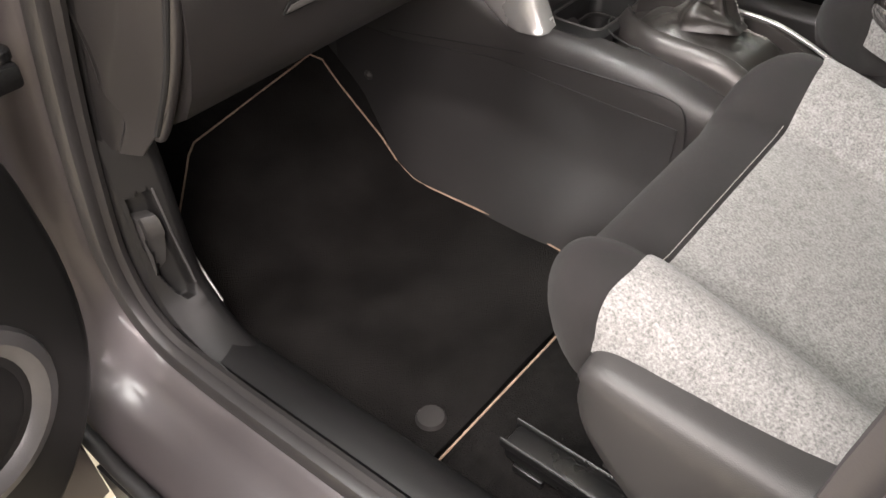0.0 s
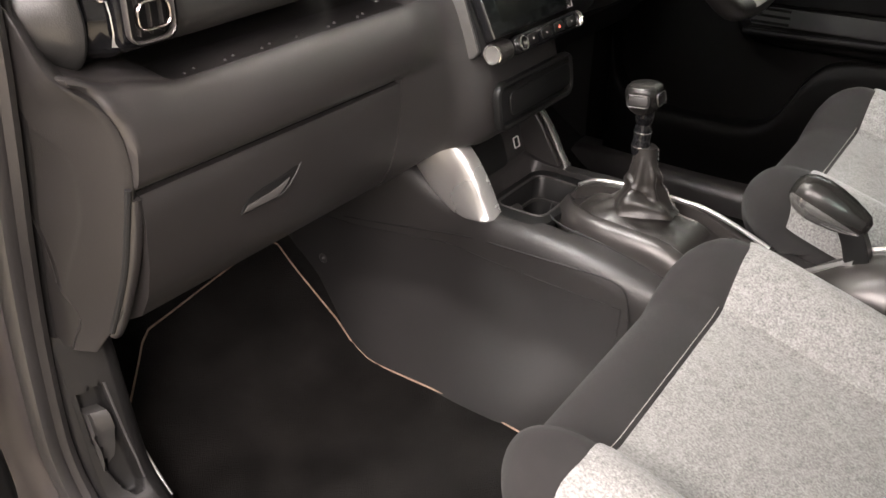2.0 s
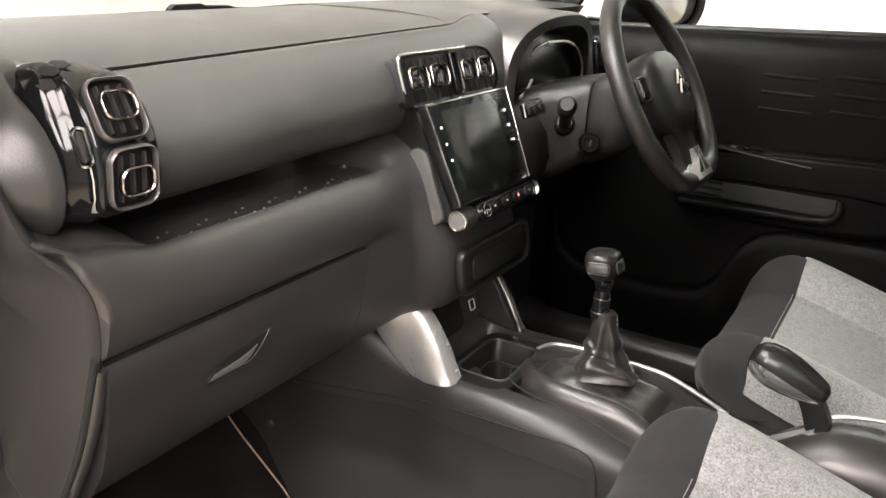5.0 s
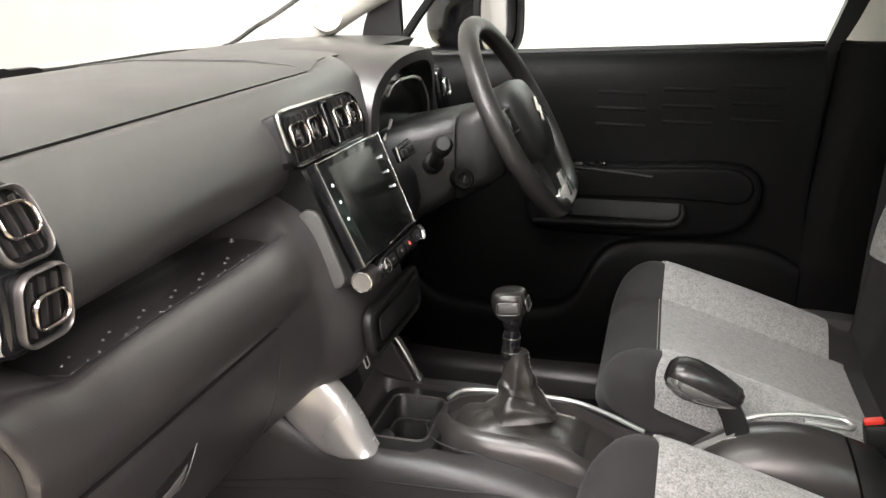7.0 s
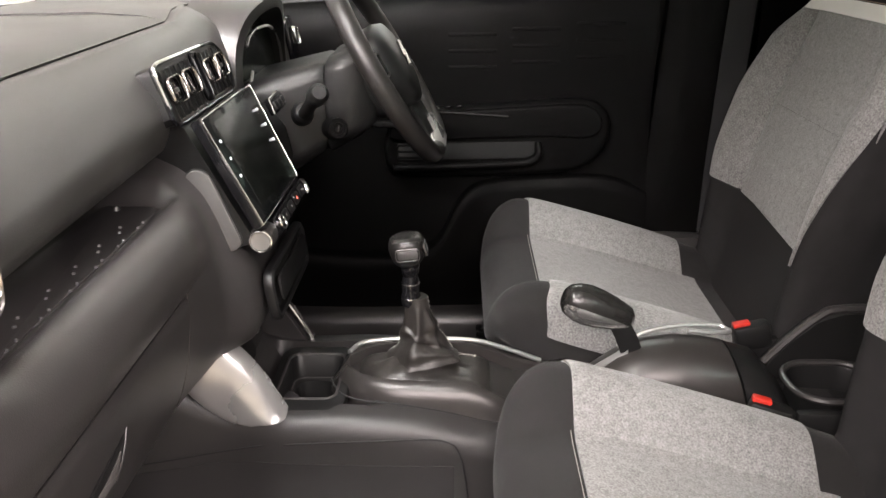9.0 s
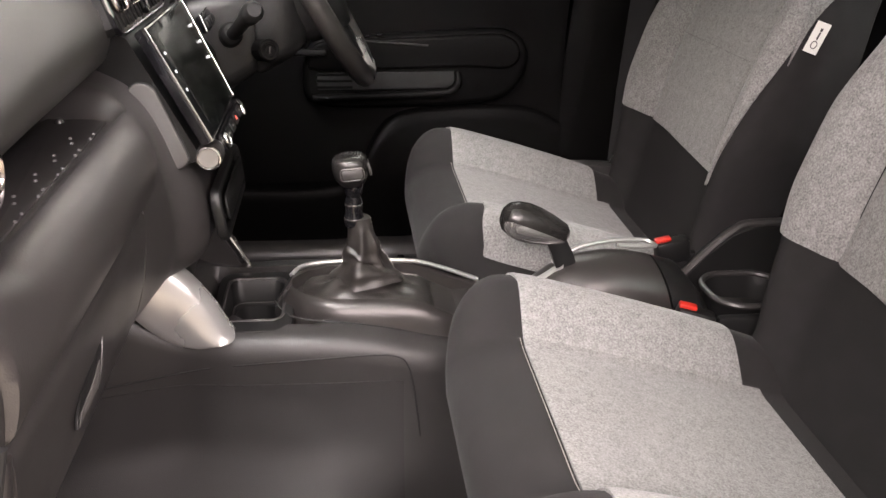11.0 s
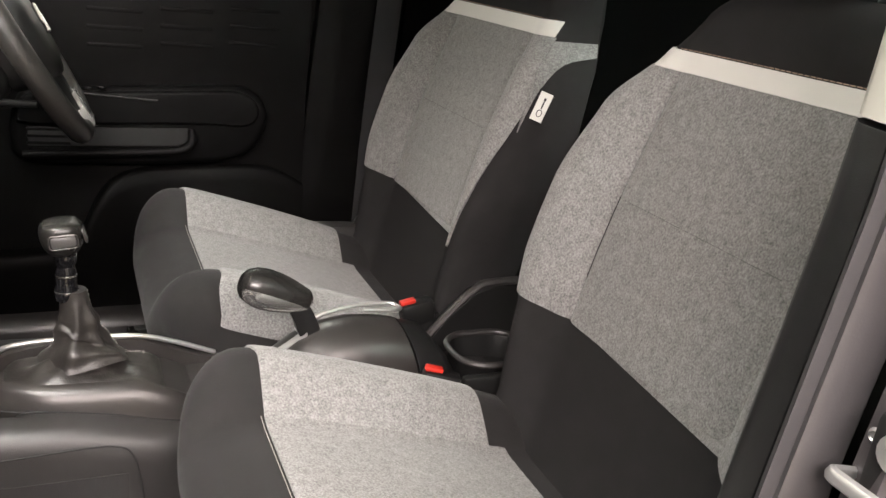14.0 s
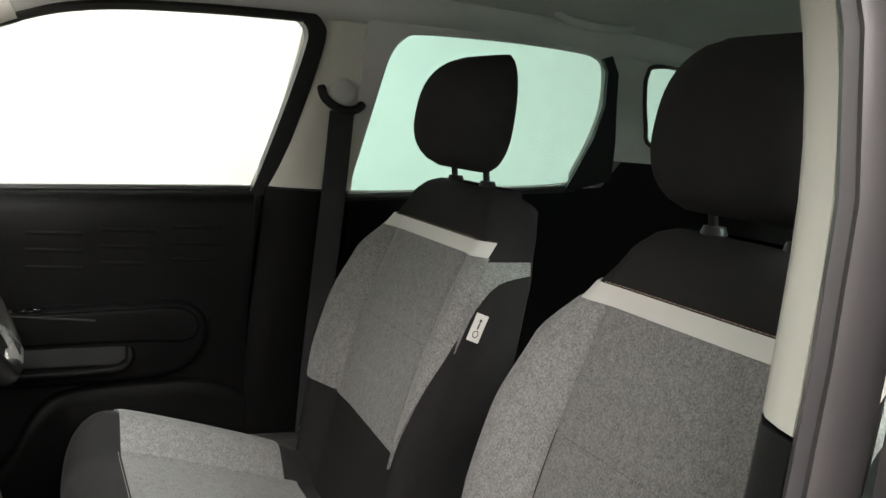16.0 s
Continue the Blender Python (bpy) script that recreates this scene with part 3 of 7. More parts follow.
# roof lining: a shallow dome that meets the side rails
ROOF = []
for i in range(15):
    y = 0.28 - 2.25 * i / 14
    yy = (y + 0.75) / 1.1
    ROOF.append([(x, y, 1.275 - 0.075 * yy * yy - 0.085 * (abs(x) / 0.62) ** 3.2) for x in spread(-0.635, 0.635, 17)] + [(x, y, 1.36 - 0.075 * yy * yy) for x in spread(0.635, -0.635, 17)])
part("roof_lining", loft(ROOF), LINING, SHELL, "pale grey fabric roof lining")
for sd in (1, -1):
    part("roof_rail", tube(spline([(sd * 0.672, 0.26, 1.055), (sd * 0.668, 0.10, 1.110), (sd * 0.662, -0.1, 1.140), (sd * 0.658, -0.4, 1.158), (sd * 0.652, -1.0, 1.172), (sd * 0.640, -1.95, 1.13)], 4), 0.042, 12), LINING, SHELL, "pale grey roof rail trim")
    # A pillar from the dash up to the roof
    part("front_pillar", tube(spline([(sd * 0.70, 0.86, 0.715), (sd * 0.690, 0.72, 0.82), (sd * 0.682, 0.48, 0.945), (sd * 0.665, 0.20, 1.075)], 6), [0.046] * 19, 12), CREAM, SHELL, "cream front pillar trim")
part("roof_skin", along_x([(0.30, 1.30), (-0.75, 1.40), (-1.98, 1.32), (-1.98, 1.34), (-0.75, 1.42), (0.30, 1.32)], spread(-0.66, 0.66, 5)), PAINT, SHELL, "brown-grey painted roof")
# tailgate and rear window
part("tailgate", along_x([(-1.92, 0.0), (-1.92, 0.90), (-2.0, 0.90), (-2.0, 0.0)], (-0.80, 0.80)), HARD, SHELL, "dark tailgate trim")
part("rear_glass", along_x([(-1.96, 0.90), (-1.90, 1.30), (-1.905, 1.30), (-1.965, 0.90)], (-0.62, 0.62)), TINT, SHELL, "tinted rear window").visible_shadow = False
# windscreen and its black edge
def screen_row(y, z, o):
    return [(x, y + o + 0.10 * (1 - (x / 0.72) ** 2), z) for x in spread(-0.72, 0.72, 13)]


part("windscreen", loft([screen_row(y, z, 0.0) + screen_row(y, z, 0.005)[::-1] for y, z in ((0.90, 0.742), (0.56, 0.97), (0.20, 1.17))]), GLASS, SHELL, "clear windscreen glass").visible_shadow = False
part("screen_seal", tube(spline([(0.607, 0.967, 0.7281), (0.531, 0.986, 0.7295), (0.452, 1.004, 0.7301), (0.329, 1.026, 0.7262), (0.201, 1.041, 0.7233), (0.134, 1.046, 0.7242), (0.009, 1.050, 0.7221), (-0.103, 1.047, 0.7219), (-0.45, 1.00, 0.722), (-0.66, 0.95, 0.724)], 4), 0.0042), RUBBER, SHELL, "black windscreen edge seal")
part("screen_seal", tube(spline([(0.612, 0.967, 0.727), (0.632, 0.934, 0.750), (0.646, 0.900, 0.776), (0.651, 0.860, 0.797), (0.660, 0.808, 0.830), (0.652, 0.70, 0.890), (0.620, 0.50, 0.99), (0.575, 0.22, 1.14)], 4), 0.0052), RUBBER, SHELL, "black windscreen side seal")
part("wiper_arm", loft([[(x, y + 0.010, z), (x, y - 0.004, z), (x, y - 0.006, z + h), (x, y + 0.006, z + h + 0.001)] for x, y, z, h in ((0.000, 1.050, 0.7255, 0.004), (0.008, 1.049, 0.7255, 0.010), (0.070, 1.047, 0.7256, 0.011), (0.080, 1.047, 0.7256, 0.007), (0.139, 1.045, 0.7256, 0.006), (0.154, 1.045, 0.7256, 0.002))]), RUBBER, SHELL, "black wiper arm at the foot of the windscreen")
part("bonnet", loft([[(x, y + 0.10 * (1 - (x / 0.75) ** 2), z) for x in spread(-0.75, 0.75, 9)] for y, z in ((1.02, 0.60), (1.5, 0.53), (1.85, 0.42), (1.9, 0.20))], closed=False), PAINT, SHELL, "brown-grey painted bonnet")
part("front_panel", box(1.5, 0.05, 0.7, (0, 1.0, 0.33), 0.01), BLACKP, SHELL, "dark bulkhead panel")
part("wing", box(0.06, 1.2, 0.50, (0.86, 1.26, 0.28), 0.03), PAINT, SHELL, "brown-grey painted wing")
part("wing", box(0.06, 1.2, 0.50, (-0.86, 1.26, 0.28), 0.03), PAINT, SHELL, "brown-grey painted wing")
part("tweeter", lathe([(0.0001, 0.006), (0.026, 0.006), (0.028, 0.010), (0.033, 0.010), (0.036, 0.004), (0.036, -0.01)], look((0.652, 0.735, 0.800), (-1.0, 0.0, 0.9)) @ rot(0, 180, 0), 24), CREAM, SHELL, "round cream tweeter grille")

# grab handle on the roof rail
GH = thing("grab_handle", (0.60, -0.99, 1.20), "pale grey folding grab handle on the roof rail", "grab handle")
part("grip", tube(spline([(0.600, -0.885, 1.200), (0.582, -0.905, 1.186), (0.577, -0.99, 1.180), (0.582, -1.078, 1.188), (0.600, -1.10, 1.203)], 5), 0.010, 10), LINING, GH)
part("hinge_cap", box(0.03, 0.03, 0.022, (0.606, -0.885, 1.203), 0.006), LINING, GH)
part("hinge_cap", box(0.03, 0.03, 0.022, (0.606, -1.10, 1.206), 0.006), LINING, GH)



# ---- driver's door ----
DOOR = thing("driver_door", (0.75, 0.15, 0.0), "closed dark grey car door with armrest, pull handle and map pocket", "car door")


def door_top(y):
    """Belt line height along the door."""
    return 0.742 - 0.05 * y


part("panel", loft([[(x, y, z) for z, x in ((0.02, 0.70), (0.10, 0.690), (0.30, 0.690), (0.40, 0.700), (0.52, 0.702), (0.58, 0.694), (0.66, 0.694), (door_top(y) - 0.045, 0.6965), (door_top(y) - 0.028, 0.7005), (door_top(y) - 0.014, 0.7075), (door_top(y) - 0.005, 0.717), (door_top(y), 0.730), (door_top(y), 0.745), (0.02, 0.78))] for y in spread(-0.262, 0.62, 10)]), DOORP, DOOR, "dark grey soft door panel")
part("window_seal", tube([(0.736, y, door_top(y) + 0.001) for y in spread(-0.262, 0.60, 6)], 0.007), RUBBER, DOOR, "black window seal")
YZ = Matrix(((0, 0, -1, 0), (1, 0, 0, 0), (0, 1, 0, 0), (0, 0, 0, 1)))


def side_plate(outline, x, depth, bevel, seg=3):
    """A plate on the door from (y, z) points, with its face at x towards the cabin."""
    return slab(outline, depth, Matrix.Translation((x + depth, 0, 0)) @ YZ, bevel, seg)


ARM = [(p.x, p.y) for p in ring_spline([(0.275, 0.503), (0.20, 0.508), (0.03, 0.519), (-0.09, 0.526), (-0.135, 0.521), (-0.163, 0.502), (-0.174, 0.470), (-0.168, 0.432), (-0.150, 0.402), (-0.12, 0.381), (-0.06, 0.368), (0.10, 0.362), (0.275, 0.366), (0.300, 0.43)], 4)]
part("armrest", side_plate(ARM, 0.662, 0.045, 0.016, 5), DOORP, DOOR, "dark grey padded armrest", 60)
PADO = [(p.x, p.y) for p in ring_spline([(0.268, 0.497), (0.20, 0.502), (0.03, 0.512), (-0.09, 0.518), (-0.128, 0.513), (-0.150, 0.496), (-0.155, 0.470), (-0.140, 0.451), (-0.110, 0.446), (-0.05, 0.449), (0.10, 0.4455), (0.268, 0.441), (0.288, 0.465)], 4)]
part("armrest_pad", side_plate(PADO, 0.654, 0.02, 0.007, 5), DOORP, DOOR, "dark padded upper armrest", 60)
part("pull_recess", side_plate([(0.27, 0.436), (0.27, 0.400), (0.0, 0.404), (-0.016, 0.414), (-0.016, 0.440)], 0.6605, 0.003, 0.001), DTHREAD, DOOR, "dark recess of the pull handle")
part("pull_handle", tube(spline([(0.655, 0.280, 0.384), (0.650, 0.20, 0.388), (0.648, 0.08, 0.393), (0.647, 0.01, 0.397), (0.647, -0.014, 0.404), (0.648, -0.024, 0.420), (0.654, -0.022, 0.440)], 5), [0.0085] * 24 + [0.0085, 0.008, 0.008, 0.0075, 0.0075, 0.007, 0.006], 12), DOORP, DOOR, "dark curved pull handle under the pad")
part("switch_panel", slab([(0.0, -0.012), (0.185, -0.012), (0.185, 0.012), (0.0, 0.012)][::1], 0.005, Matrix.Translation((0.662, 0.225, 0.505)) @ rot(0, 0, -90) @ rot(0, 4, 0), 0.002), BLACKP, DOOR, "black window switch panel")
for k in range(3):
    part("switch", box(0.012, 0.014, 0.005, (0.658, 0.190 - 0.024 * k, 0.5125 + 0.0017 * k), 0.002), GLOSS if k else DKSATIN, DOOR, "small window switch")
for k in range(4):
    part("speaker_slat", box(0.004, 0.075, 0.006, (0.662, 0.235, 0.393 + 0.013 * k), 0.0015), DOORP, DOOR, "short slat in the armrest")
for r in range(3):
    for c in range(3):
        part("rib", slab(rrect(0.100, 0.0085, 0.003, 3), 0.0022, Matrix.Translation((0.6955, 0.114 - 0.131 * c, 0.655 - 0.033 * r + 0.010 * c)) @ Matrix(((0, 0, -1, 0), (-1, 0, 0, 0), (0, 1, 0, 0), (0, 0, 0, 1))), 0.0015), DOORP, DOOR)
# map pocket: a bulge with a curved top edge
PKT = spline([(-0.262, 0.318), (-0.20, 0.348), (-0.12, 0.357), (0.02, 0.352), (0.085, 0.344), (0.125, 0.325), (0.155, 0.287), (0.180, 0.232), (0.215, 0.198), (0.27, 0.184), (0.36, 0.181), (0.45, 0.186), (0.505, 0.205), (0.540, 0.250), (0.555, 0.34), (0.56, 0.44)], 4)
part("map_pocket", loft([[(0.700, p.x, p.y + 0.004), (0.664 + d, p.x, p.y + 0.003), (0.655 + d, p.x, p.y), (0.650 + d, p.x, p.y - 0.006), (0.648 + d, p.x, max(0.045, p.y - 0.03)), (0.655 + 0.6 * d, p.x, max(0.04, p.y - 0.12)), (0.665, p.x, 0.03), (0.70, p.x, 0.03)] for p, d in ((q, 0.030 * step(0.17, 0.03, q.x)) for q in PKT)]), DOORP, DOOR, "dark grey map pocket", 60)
part("release_handle", box(0.012, 0.070, 0.014, (0.652, 0.285, 0.480), 0.005), BLACKP, DOOR, "black door release handle")
part("door_skin", along_x([(0.62, -0.1), (0.62, 0.71), (-0.262, 0.755), (-0.262, -0.1)], (0.785, 0.83)), PAINT, DOOR, "brown-grey painted outer skin")
part("window_glass", side_loop([(0.60, 0.71), (0.44, 0.93), (0.20, 1.06), (0.05, 1.10), (-0.32, 1.12), (-0.255, 0.745)], 0.004), GLASS, DOOR, "clear side window glass").visible_shadow = False
part("window_frame", side_loop([(p.x, p.y) for p in ring_spline([(-0.250, 0.745), (-0.262, 0.765), (-0.303, 0.92), (-0.332, 1.05), (-0.333, 1.085), (-0.318, 1.103), (-0.290, 1.112), (-0.290, 1.128), (-0.330, 1.126), (-0.360, 1.110), (-0.372, 1.07), (-0.342, 0.92), (-0.298, 0.76), (-0.282, 0.745)], 4)], 0.03), BLACKP, DOOR, "black window frame")
part("window_frame", tube(spline([(slant_x(0.73), 0.60, 0.73), (slant_x(0.9), 0.44, 0.915), (slant_x(1.03), 0.21, 1.032), (slant_x(1.08), 0.07, 1.078), (slant_x(1.1), -0.12, 1.100), (slant_x(1.11), -0.32, 1.112)], 5), 0.010, 8), BLACKP, DOOR, "black window frame")
part("sail_panel", side_loop([(0.587, 0.715), (0.587, 0.90), (0.60, 0.862), (0.630, 0.838), (0.655, 0.818), (0.672, 0.78), (0.682, 0.735), (0.684, 0.712)], 0.02), BLACKP, DOOR, "black mirror sail panel")

# ---- exterior mirror ----
MIR = thing("door_mirror", (0.86, 0.45, 0.71), "black exterior door mirror on the driver's side", "door mirror")
MR = Matrix.Translation((0.862, 0.412, 0.792)) @ rot(90, 0, 0) @ rot(0, -21, 0)
part("housing", loft([[tuple((MR @ Vector((x * s, y * s, d)))) for x, y in rrect(0.19, 0.165, 0.06, 6)] for s, d in ((1.0, 0.0), (1.03, -0.02), (1.02, -0.06), (0.96, -0.10), (0.80, -0.135), (0.55, -0.158), (0.25, -0.166))]), GLOSS, MIR, "gloss black mirror housing")
part("mirror_glass", slab(rrect(0.164, 0.140, 0.05, 6), 0.003, MR @ Matrix.Translation((0, 0, -0.001)), 0.001), CHROME, MIR, "silver mirror glass")
part("rim", frame_ring(rrect(0.186, 0.160, 0.056, 6), 0.013, 0.020, MR), BLACKP, MIR)
part("arm", box(0.10, 0.10, 0.030, (0.79, 0.52, 0.715), 0.01), GLOSS, MIR)
part("trim_strip", box(0.006, 0.032, 0.004, (0.737, 0.545, 0.732), 0.001), SATIN, MIR, "pale strip at the mirror foot")

# ---- open passenger door ----
PD = thing("passenger_door", (-0.90, 0.47, 0.0), "wide open car door with dark grey inner panel", "car door")
DM = Matrix.Translation((-0.818, 0.452, 0.0)) @ rot(0, 0, 12) @ rot(90, 0, 0)
DOUT = [(-0.012, 0.42), (0.0, 0.36), (0.008, 0.27), (0.0, 0.18), (-0.03, 0.10), (-0.09, 0.03), (-0.16, 0.0), (-0.30, -0.01), (-0.95, -0.01), (-1.02, 0.10), (-1.05, 0.70), (-0.12, 0.70), (-0.04, 0.52)]
part("panel", slab([(p.x, p.y) for p in ring_spline(DOUT, 4)], 0.05, DM @ Matrix.Translation((0, 0, -0.05)), 0.016, 4), BLACKP, PD, "black soft door panel")
part("door_skin", slab([(-0.02, -0.12), (-1.05, -0.12), (-1.05, 0.72), (-0.06, 0.72)], 0.05, DM @ Matrix.Translation((0, 0, -0.115)), 0.01), PAINT, PD, "brown-grey painted outer skin")
part("speaker_grille", lathe([(0.0001, -0.004), (0.070, -0.004), (0.076, 0.006), (0.086, 0.010), (0.098, 0.006), (0.104, -0.006)], DM @ Matrix.Translation((-0.150, 0.205, 0.0)), 36), DOORG, PD, "round grey speaker surround")
part("speaker_mesh", lathe([(0.0001, 0.001), (0.064, 0.0), (0.069, -0.003)], DM @ Matrix.Translation((-0.150, 0.205, 0.0)), 32), BLACKP, PD, "black speaker mesh")
part("armrest", slab(rrect(0.62, 0.13, 0.05), 0.04, DM @ Matrix.Translation((-0.62, 0.46, -0.006)), 0.015, 3), SOFT, PD)


# ---- dashboard ----
DASH = thing("dashboard", (0, 0.60, 0.33), "dark grey moulded car dashboard with vents, shelf, glovebox and touchscreen", "dashboard")


def end_pull(x):
    """The dash rounds forward at its left end."""
    t = max(0.0, (-0.640 - x) / 0.115)
    return 0.10 * t ** 2.4


PADP = ((0.577, 0.722), (0.545, 0.716), (0.505, 0.699), (0.471, 0.670), (0.463, 0.645), (0.474, 0.622), (0.500, 0.607), (0.56, 0.602), (0.66, 0.64), (0.64, 0.70))
PADC = ((0.535, 0.7435), (0.520, 0.739), (0.502, 0.727), (0.4865, 0.704), (0.4735, 0.668), (0.476, 0.642), (0.489, 0.620), (0.56, 0.603), (0.62, 0.64), (0.60, 0.72))
PADD = ((0.552, 0.7545), (0.526, 0.749), (0.504, 0.734), (0.487, 0.708), (0.4735, 0.668), (0.476, 0.642), (0.489, 0.620), (0.56, 0.603), (0.62, 0.64), (0.60, 0.72))


def seam_k(x):
    """How far the pad has swelled towards its full form at the centre."""
    return min(1.0, max(0.0, (x + 0.50) / 0.60))


def pad_ring(x):
    """The pad's profile: low and round on the left, fuller round the centre vents."""
    k, j = seam_k(x), step(0.09, 0.20, x)
    return [(v.x, v.y) for v in ring_spline([(a[0] + (c[0] - a[0]) * k + (d[0] - c[0]) * j, a[1] + (c[1] - a[1]) * k + (d[1] - c[1]) * j) for a, c, d in zip(PADP, PADC, PADD)], 3)]


XS = spread(-0.648, -0.60, 4) + spread(-0.56, 0.09, 24) + [0.096, 0.100, 0.104, 0.108, 0.112, 0.13, 0.15, 0.18, 0.205, 0.22, 0.236, 0.248]
part("upper_pad", loft([[(x, y + 0.06 * max(0.0, (x - 0.205) / 0.043) ** 2, z) for y, z in pad_ring(x)] for x in XS]), PADM, DASH, "soft dark grey upper pad")
EP = []
for x, g in ((-0.604, 0.35), (-0.612, 0.7), (-0.622, 0.92), (-0.634, 1.0), (-0.645, 1.0)):
    EP.append([(x, y - 0.0265 * g * step(0.702, 0.7165, z), z + 0.0265 * g * step(0.702, 0.7165, z)) for y, z in pad_ring(-0.65)])
def foot_lift(x, z):
    return 0.014 * step(-0.640, -0.690, x) * (1 - step(0.604, 0.660, z))


for x, o in ((-0.6485, 0.003), (-0.6492, 0.010), (-0.6515, 0.018), (-0.656, 0.024), (-0.662, 0.0265)) + tuple((v, 0.0275) for v in spread(-0.670, -0.755, 14)):
    EP.append([(x, y - (o + (0.0272 - o) * step(0.702, 0.7165, z)) + 0.42 * max(0.0, -0.650 - x) + 2.6 * max(0.0, -0.650 - x) ** 2, z + foot_lift(x, z) + (o + (0.0272 - o) * step(0.702, 0.7165, z)) * step(0.612, 0.69, z)) for y, z in pad_ring(-0.65)])
part("end_pad", loft(EP), PADM, DASH, "rounded dark grey left end of the pad")
XT = spread(-0.755, -0.62, 8) + spread(-0.58, -0.20, 8) + spread(-0.17, 0.10, 10)
TOP = [(0.582, 0.7245), (0.60, 0.735), (0.64, 0.746), (0.72, 0.7525), (0.82, 0.7505), (0.92, 0.739), (1.0, 0.727), (1.0, 0.67), (0.66, 0.66), (0.60, 0.70)]
TSEC = []
for x in XT:
    k = seam_k(x)
    TSEC.append([(x, y + end_pull(x) * 0.8 - k * (0.044 if y < 0.59 else 0.036 if y < 0.61 else 0.016 if y < 0.66 else 0.0), z + (z > 0.71) * k * (0.0205 if y < 0.59 else 0.016 if y < 0.62 else 0.008 if y < 0.66 else 0.001)) for y, z in TOP])
part("top_cover", loft(TSEC), PADM, DASH, "dark grey dash top cover")
DSEC = []
for x in spread(0.1035, 0.22, 8) + spread(0.26, 0.70, 8):
    j = step(0.09, 0.20, x)
    DSEC.append([(x, 0.538 + 0.017 * j, 0.7440 + 0.0105 * j), (x, 0.566 + 0.012 * j, 0.752 + 0.005 * j), (x, 0.64, 0.7575), (x, 0.74, 0.756), (x, 0.84, 0.752), (x, 0.93, 0.740), (x, 0.95, 0.70), (x, 0.60, 0.69)])
part("driver_cover", loft(DSEC), PADM, DASH, "dark grey dash top on the driver's side")
# lower pad with a rolled lip, the open shelf behind it, and the fascia into which both flow
LOW = [(0.60, 0.5745), (0.53, 0.5745), (0.474, 0.5750), (0.460, 0.5765), (0.4535, 0.581), (0.4475, 0.5862), (0.437, 0.5880), (0.424, 0.5825), (0.4135, 0.567), (0.409, 0.545), (0.4135, 0.523), (0.4225, 0.5095), (0.4245, 0.500), (0.4255, 0.470), (0.434, 0.420), (0.446, 0.382), (0.464, 0.352), (0.490, 0.336), (0.56, 0.334)]
MID = [(0.60, 0.606), (0.53, 0.606), (0.500, 0.6045), (0.482, 0.602), (0.470, 0.598), (0.460, 0.591), (0.451, 0.582), (0.443, 0.570), (0.437, 0.555), (0.432, 0.538), (0.428, 0.520), (0.4245, 0.503), (0.4215, 0.488), (0.418, 0.460), (0.416, 0.430), (0.419, 0.402), (0.429, 0.380), (0.450, 0.368), (0.54, 0.364)]
CEN = [(0.60, 0.640), (0.54, 0.636), (0.500, 0.622), (0.478, 0.610), (0.462, 0.600), (0.450, 0.589), (0.441, 0.577), (0.433, 0.564), (0.426, 0.550), (0.419, 0.535), (0.412, 0.518), (0.4055, 0.502), (0.400, 0.487), (0.391, 0.458), (0.386, 0.430), (0.388, 0.402), (0.398, 0.380), (0.420, 0.368), (0.54, 0.362)]


def mix(a, b, k):
    return [(p[0] + (q[0] - p[0]) * k, p[1] + (q[1] - p[1]) * k) for p, q in zip(a, b)]


ECK = spline([(0.730, -0.716, 0.500, 0.470), (0.690, -0.709, 0.462, 0.472), (0.655, -0.705, 0.444, 0.478), (0.625, -0.699, 0.431, 0.482), (0.605, -0.680, 0.421, 0.484), (0.584, -0.664, 0.417, 0.488), (0.555, -0.656, 0.416, 0.494), (0.525, -0.653, 0.420, 0.502), (0.50, -0.654, 0.425, 0.508), (0.47, -0.655, 0.430, 0.514), (0.44, -0.6575, 0.438, 0.5205), (0.41, -0.660, 0.446, 0.527), (0.39, -0.663, 0.453, 0.531), (0.36, -0.668, 0.464, 0.537), (0.335, -0.680, 0.482, 0.543), (0.319, -0.686, 0.492, 0.546)], 3)


def cap_y(x, z):
    """How far back the end cap's face lies at x left of its front edge, else no limit."""
    for p, q in zip(ECK, ECK[1:]):
        if q[0] <= z <= p[0]:
            t = (p[0] - z) / max(1e-6, p[0] - q[0])
            ex, ey, sy = (p[i] + (q[i] - p[i]) * t for i in (1, 2, 3))
            return ey + 0.002 + 0.012 * step(-0.002, 0.007, ex - x) + (ex - x) / (ex + 0.7135) * (sy - ey) if x < ex + 0.002 else 0.0
    return 0.0


def lower_left(x):
    """The lip lifts and draws back round the left end of the pad."""
    up = 0.016 * step(-0.565, -0.640, x) + 0.024 * step(-0.636, -0.704, x)
    fill = step(-0.551, -0.588, x)
    out = []
    for i, (y, z) in enumerate(LOW):
        if i < 5:
            rise = (0.012, 0.012, 0.007, 0.003, 0.001)[i]
            out.append((max(y, min(0.60, cap_y(x, z))), z + 0.3 * up * (1 - fill) + fill * (0.588 + up + rise - z)))
            continue
        z += up * max(0.0, min(1.0, (z - 0.508) / 0.07))
        out.append((max(y, min(0.60, cap_y(x, z))), z))
    return out


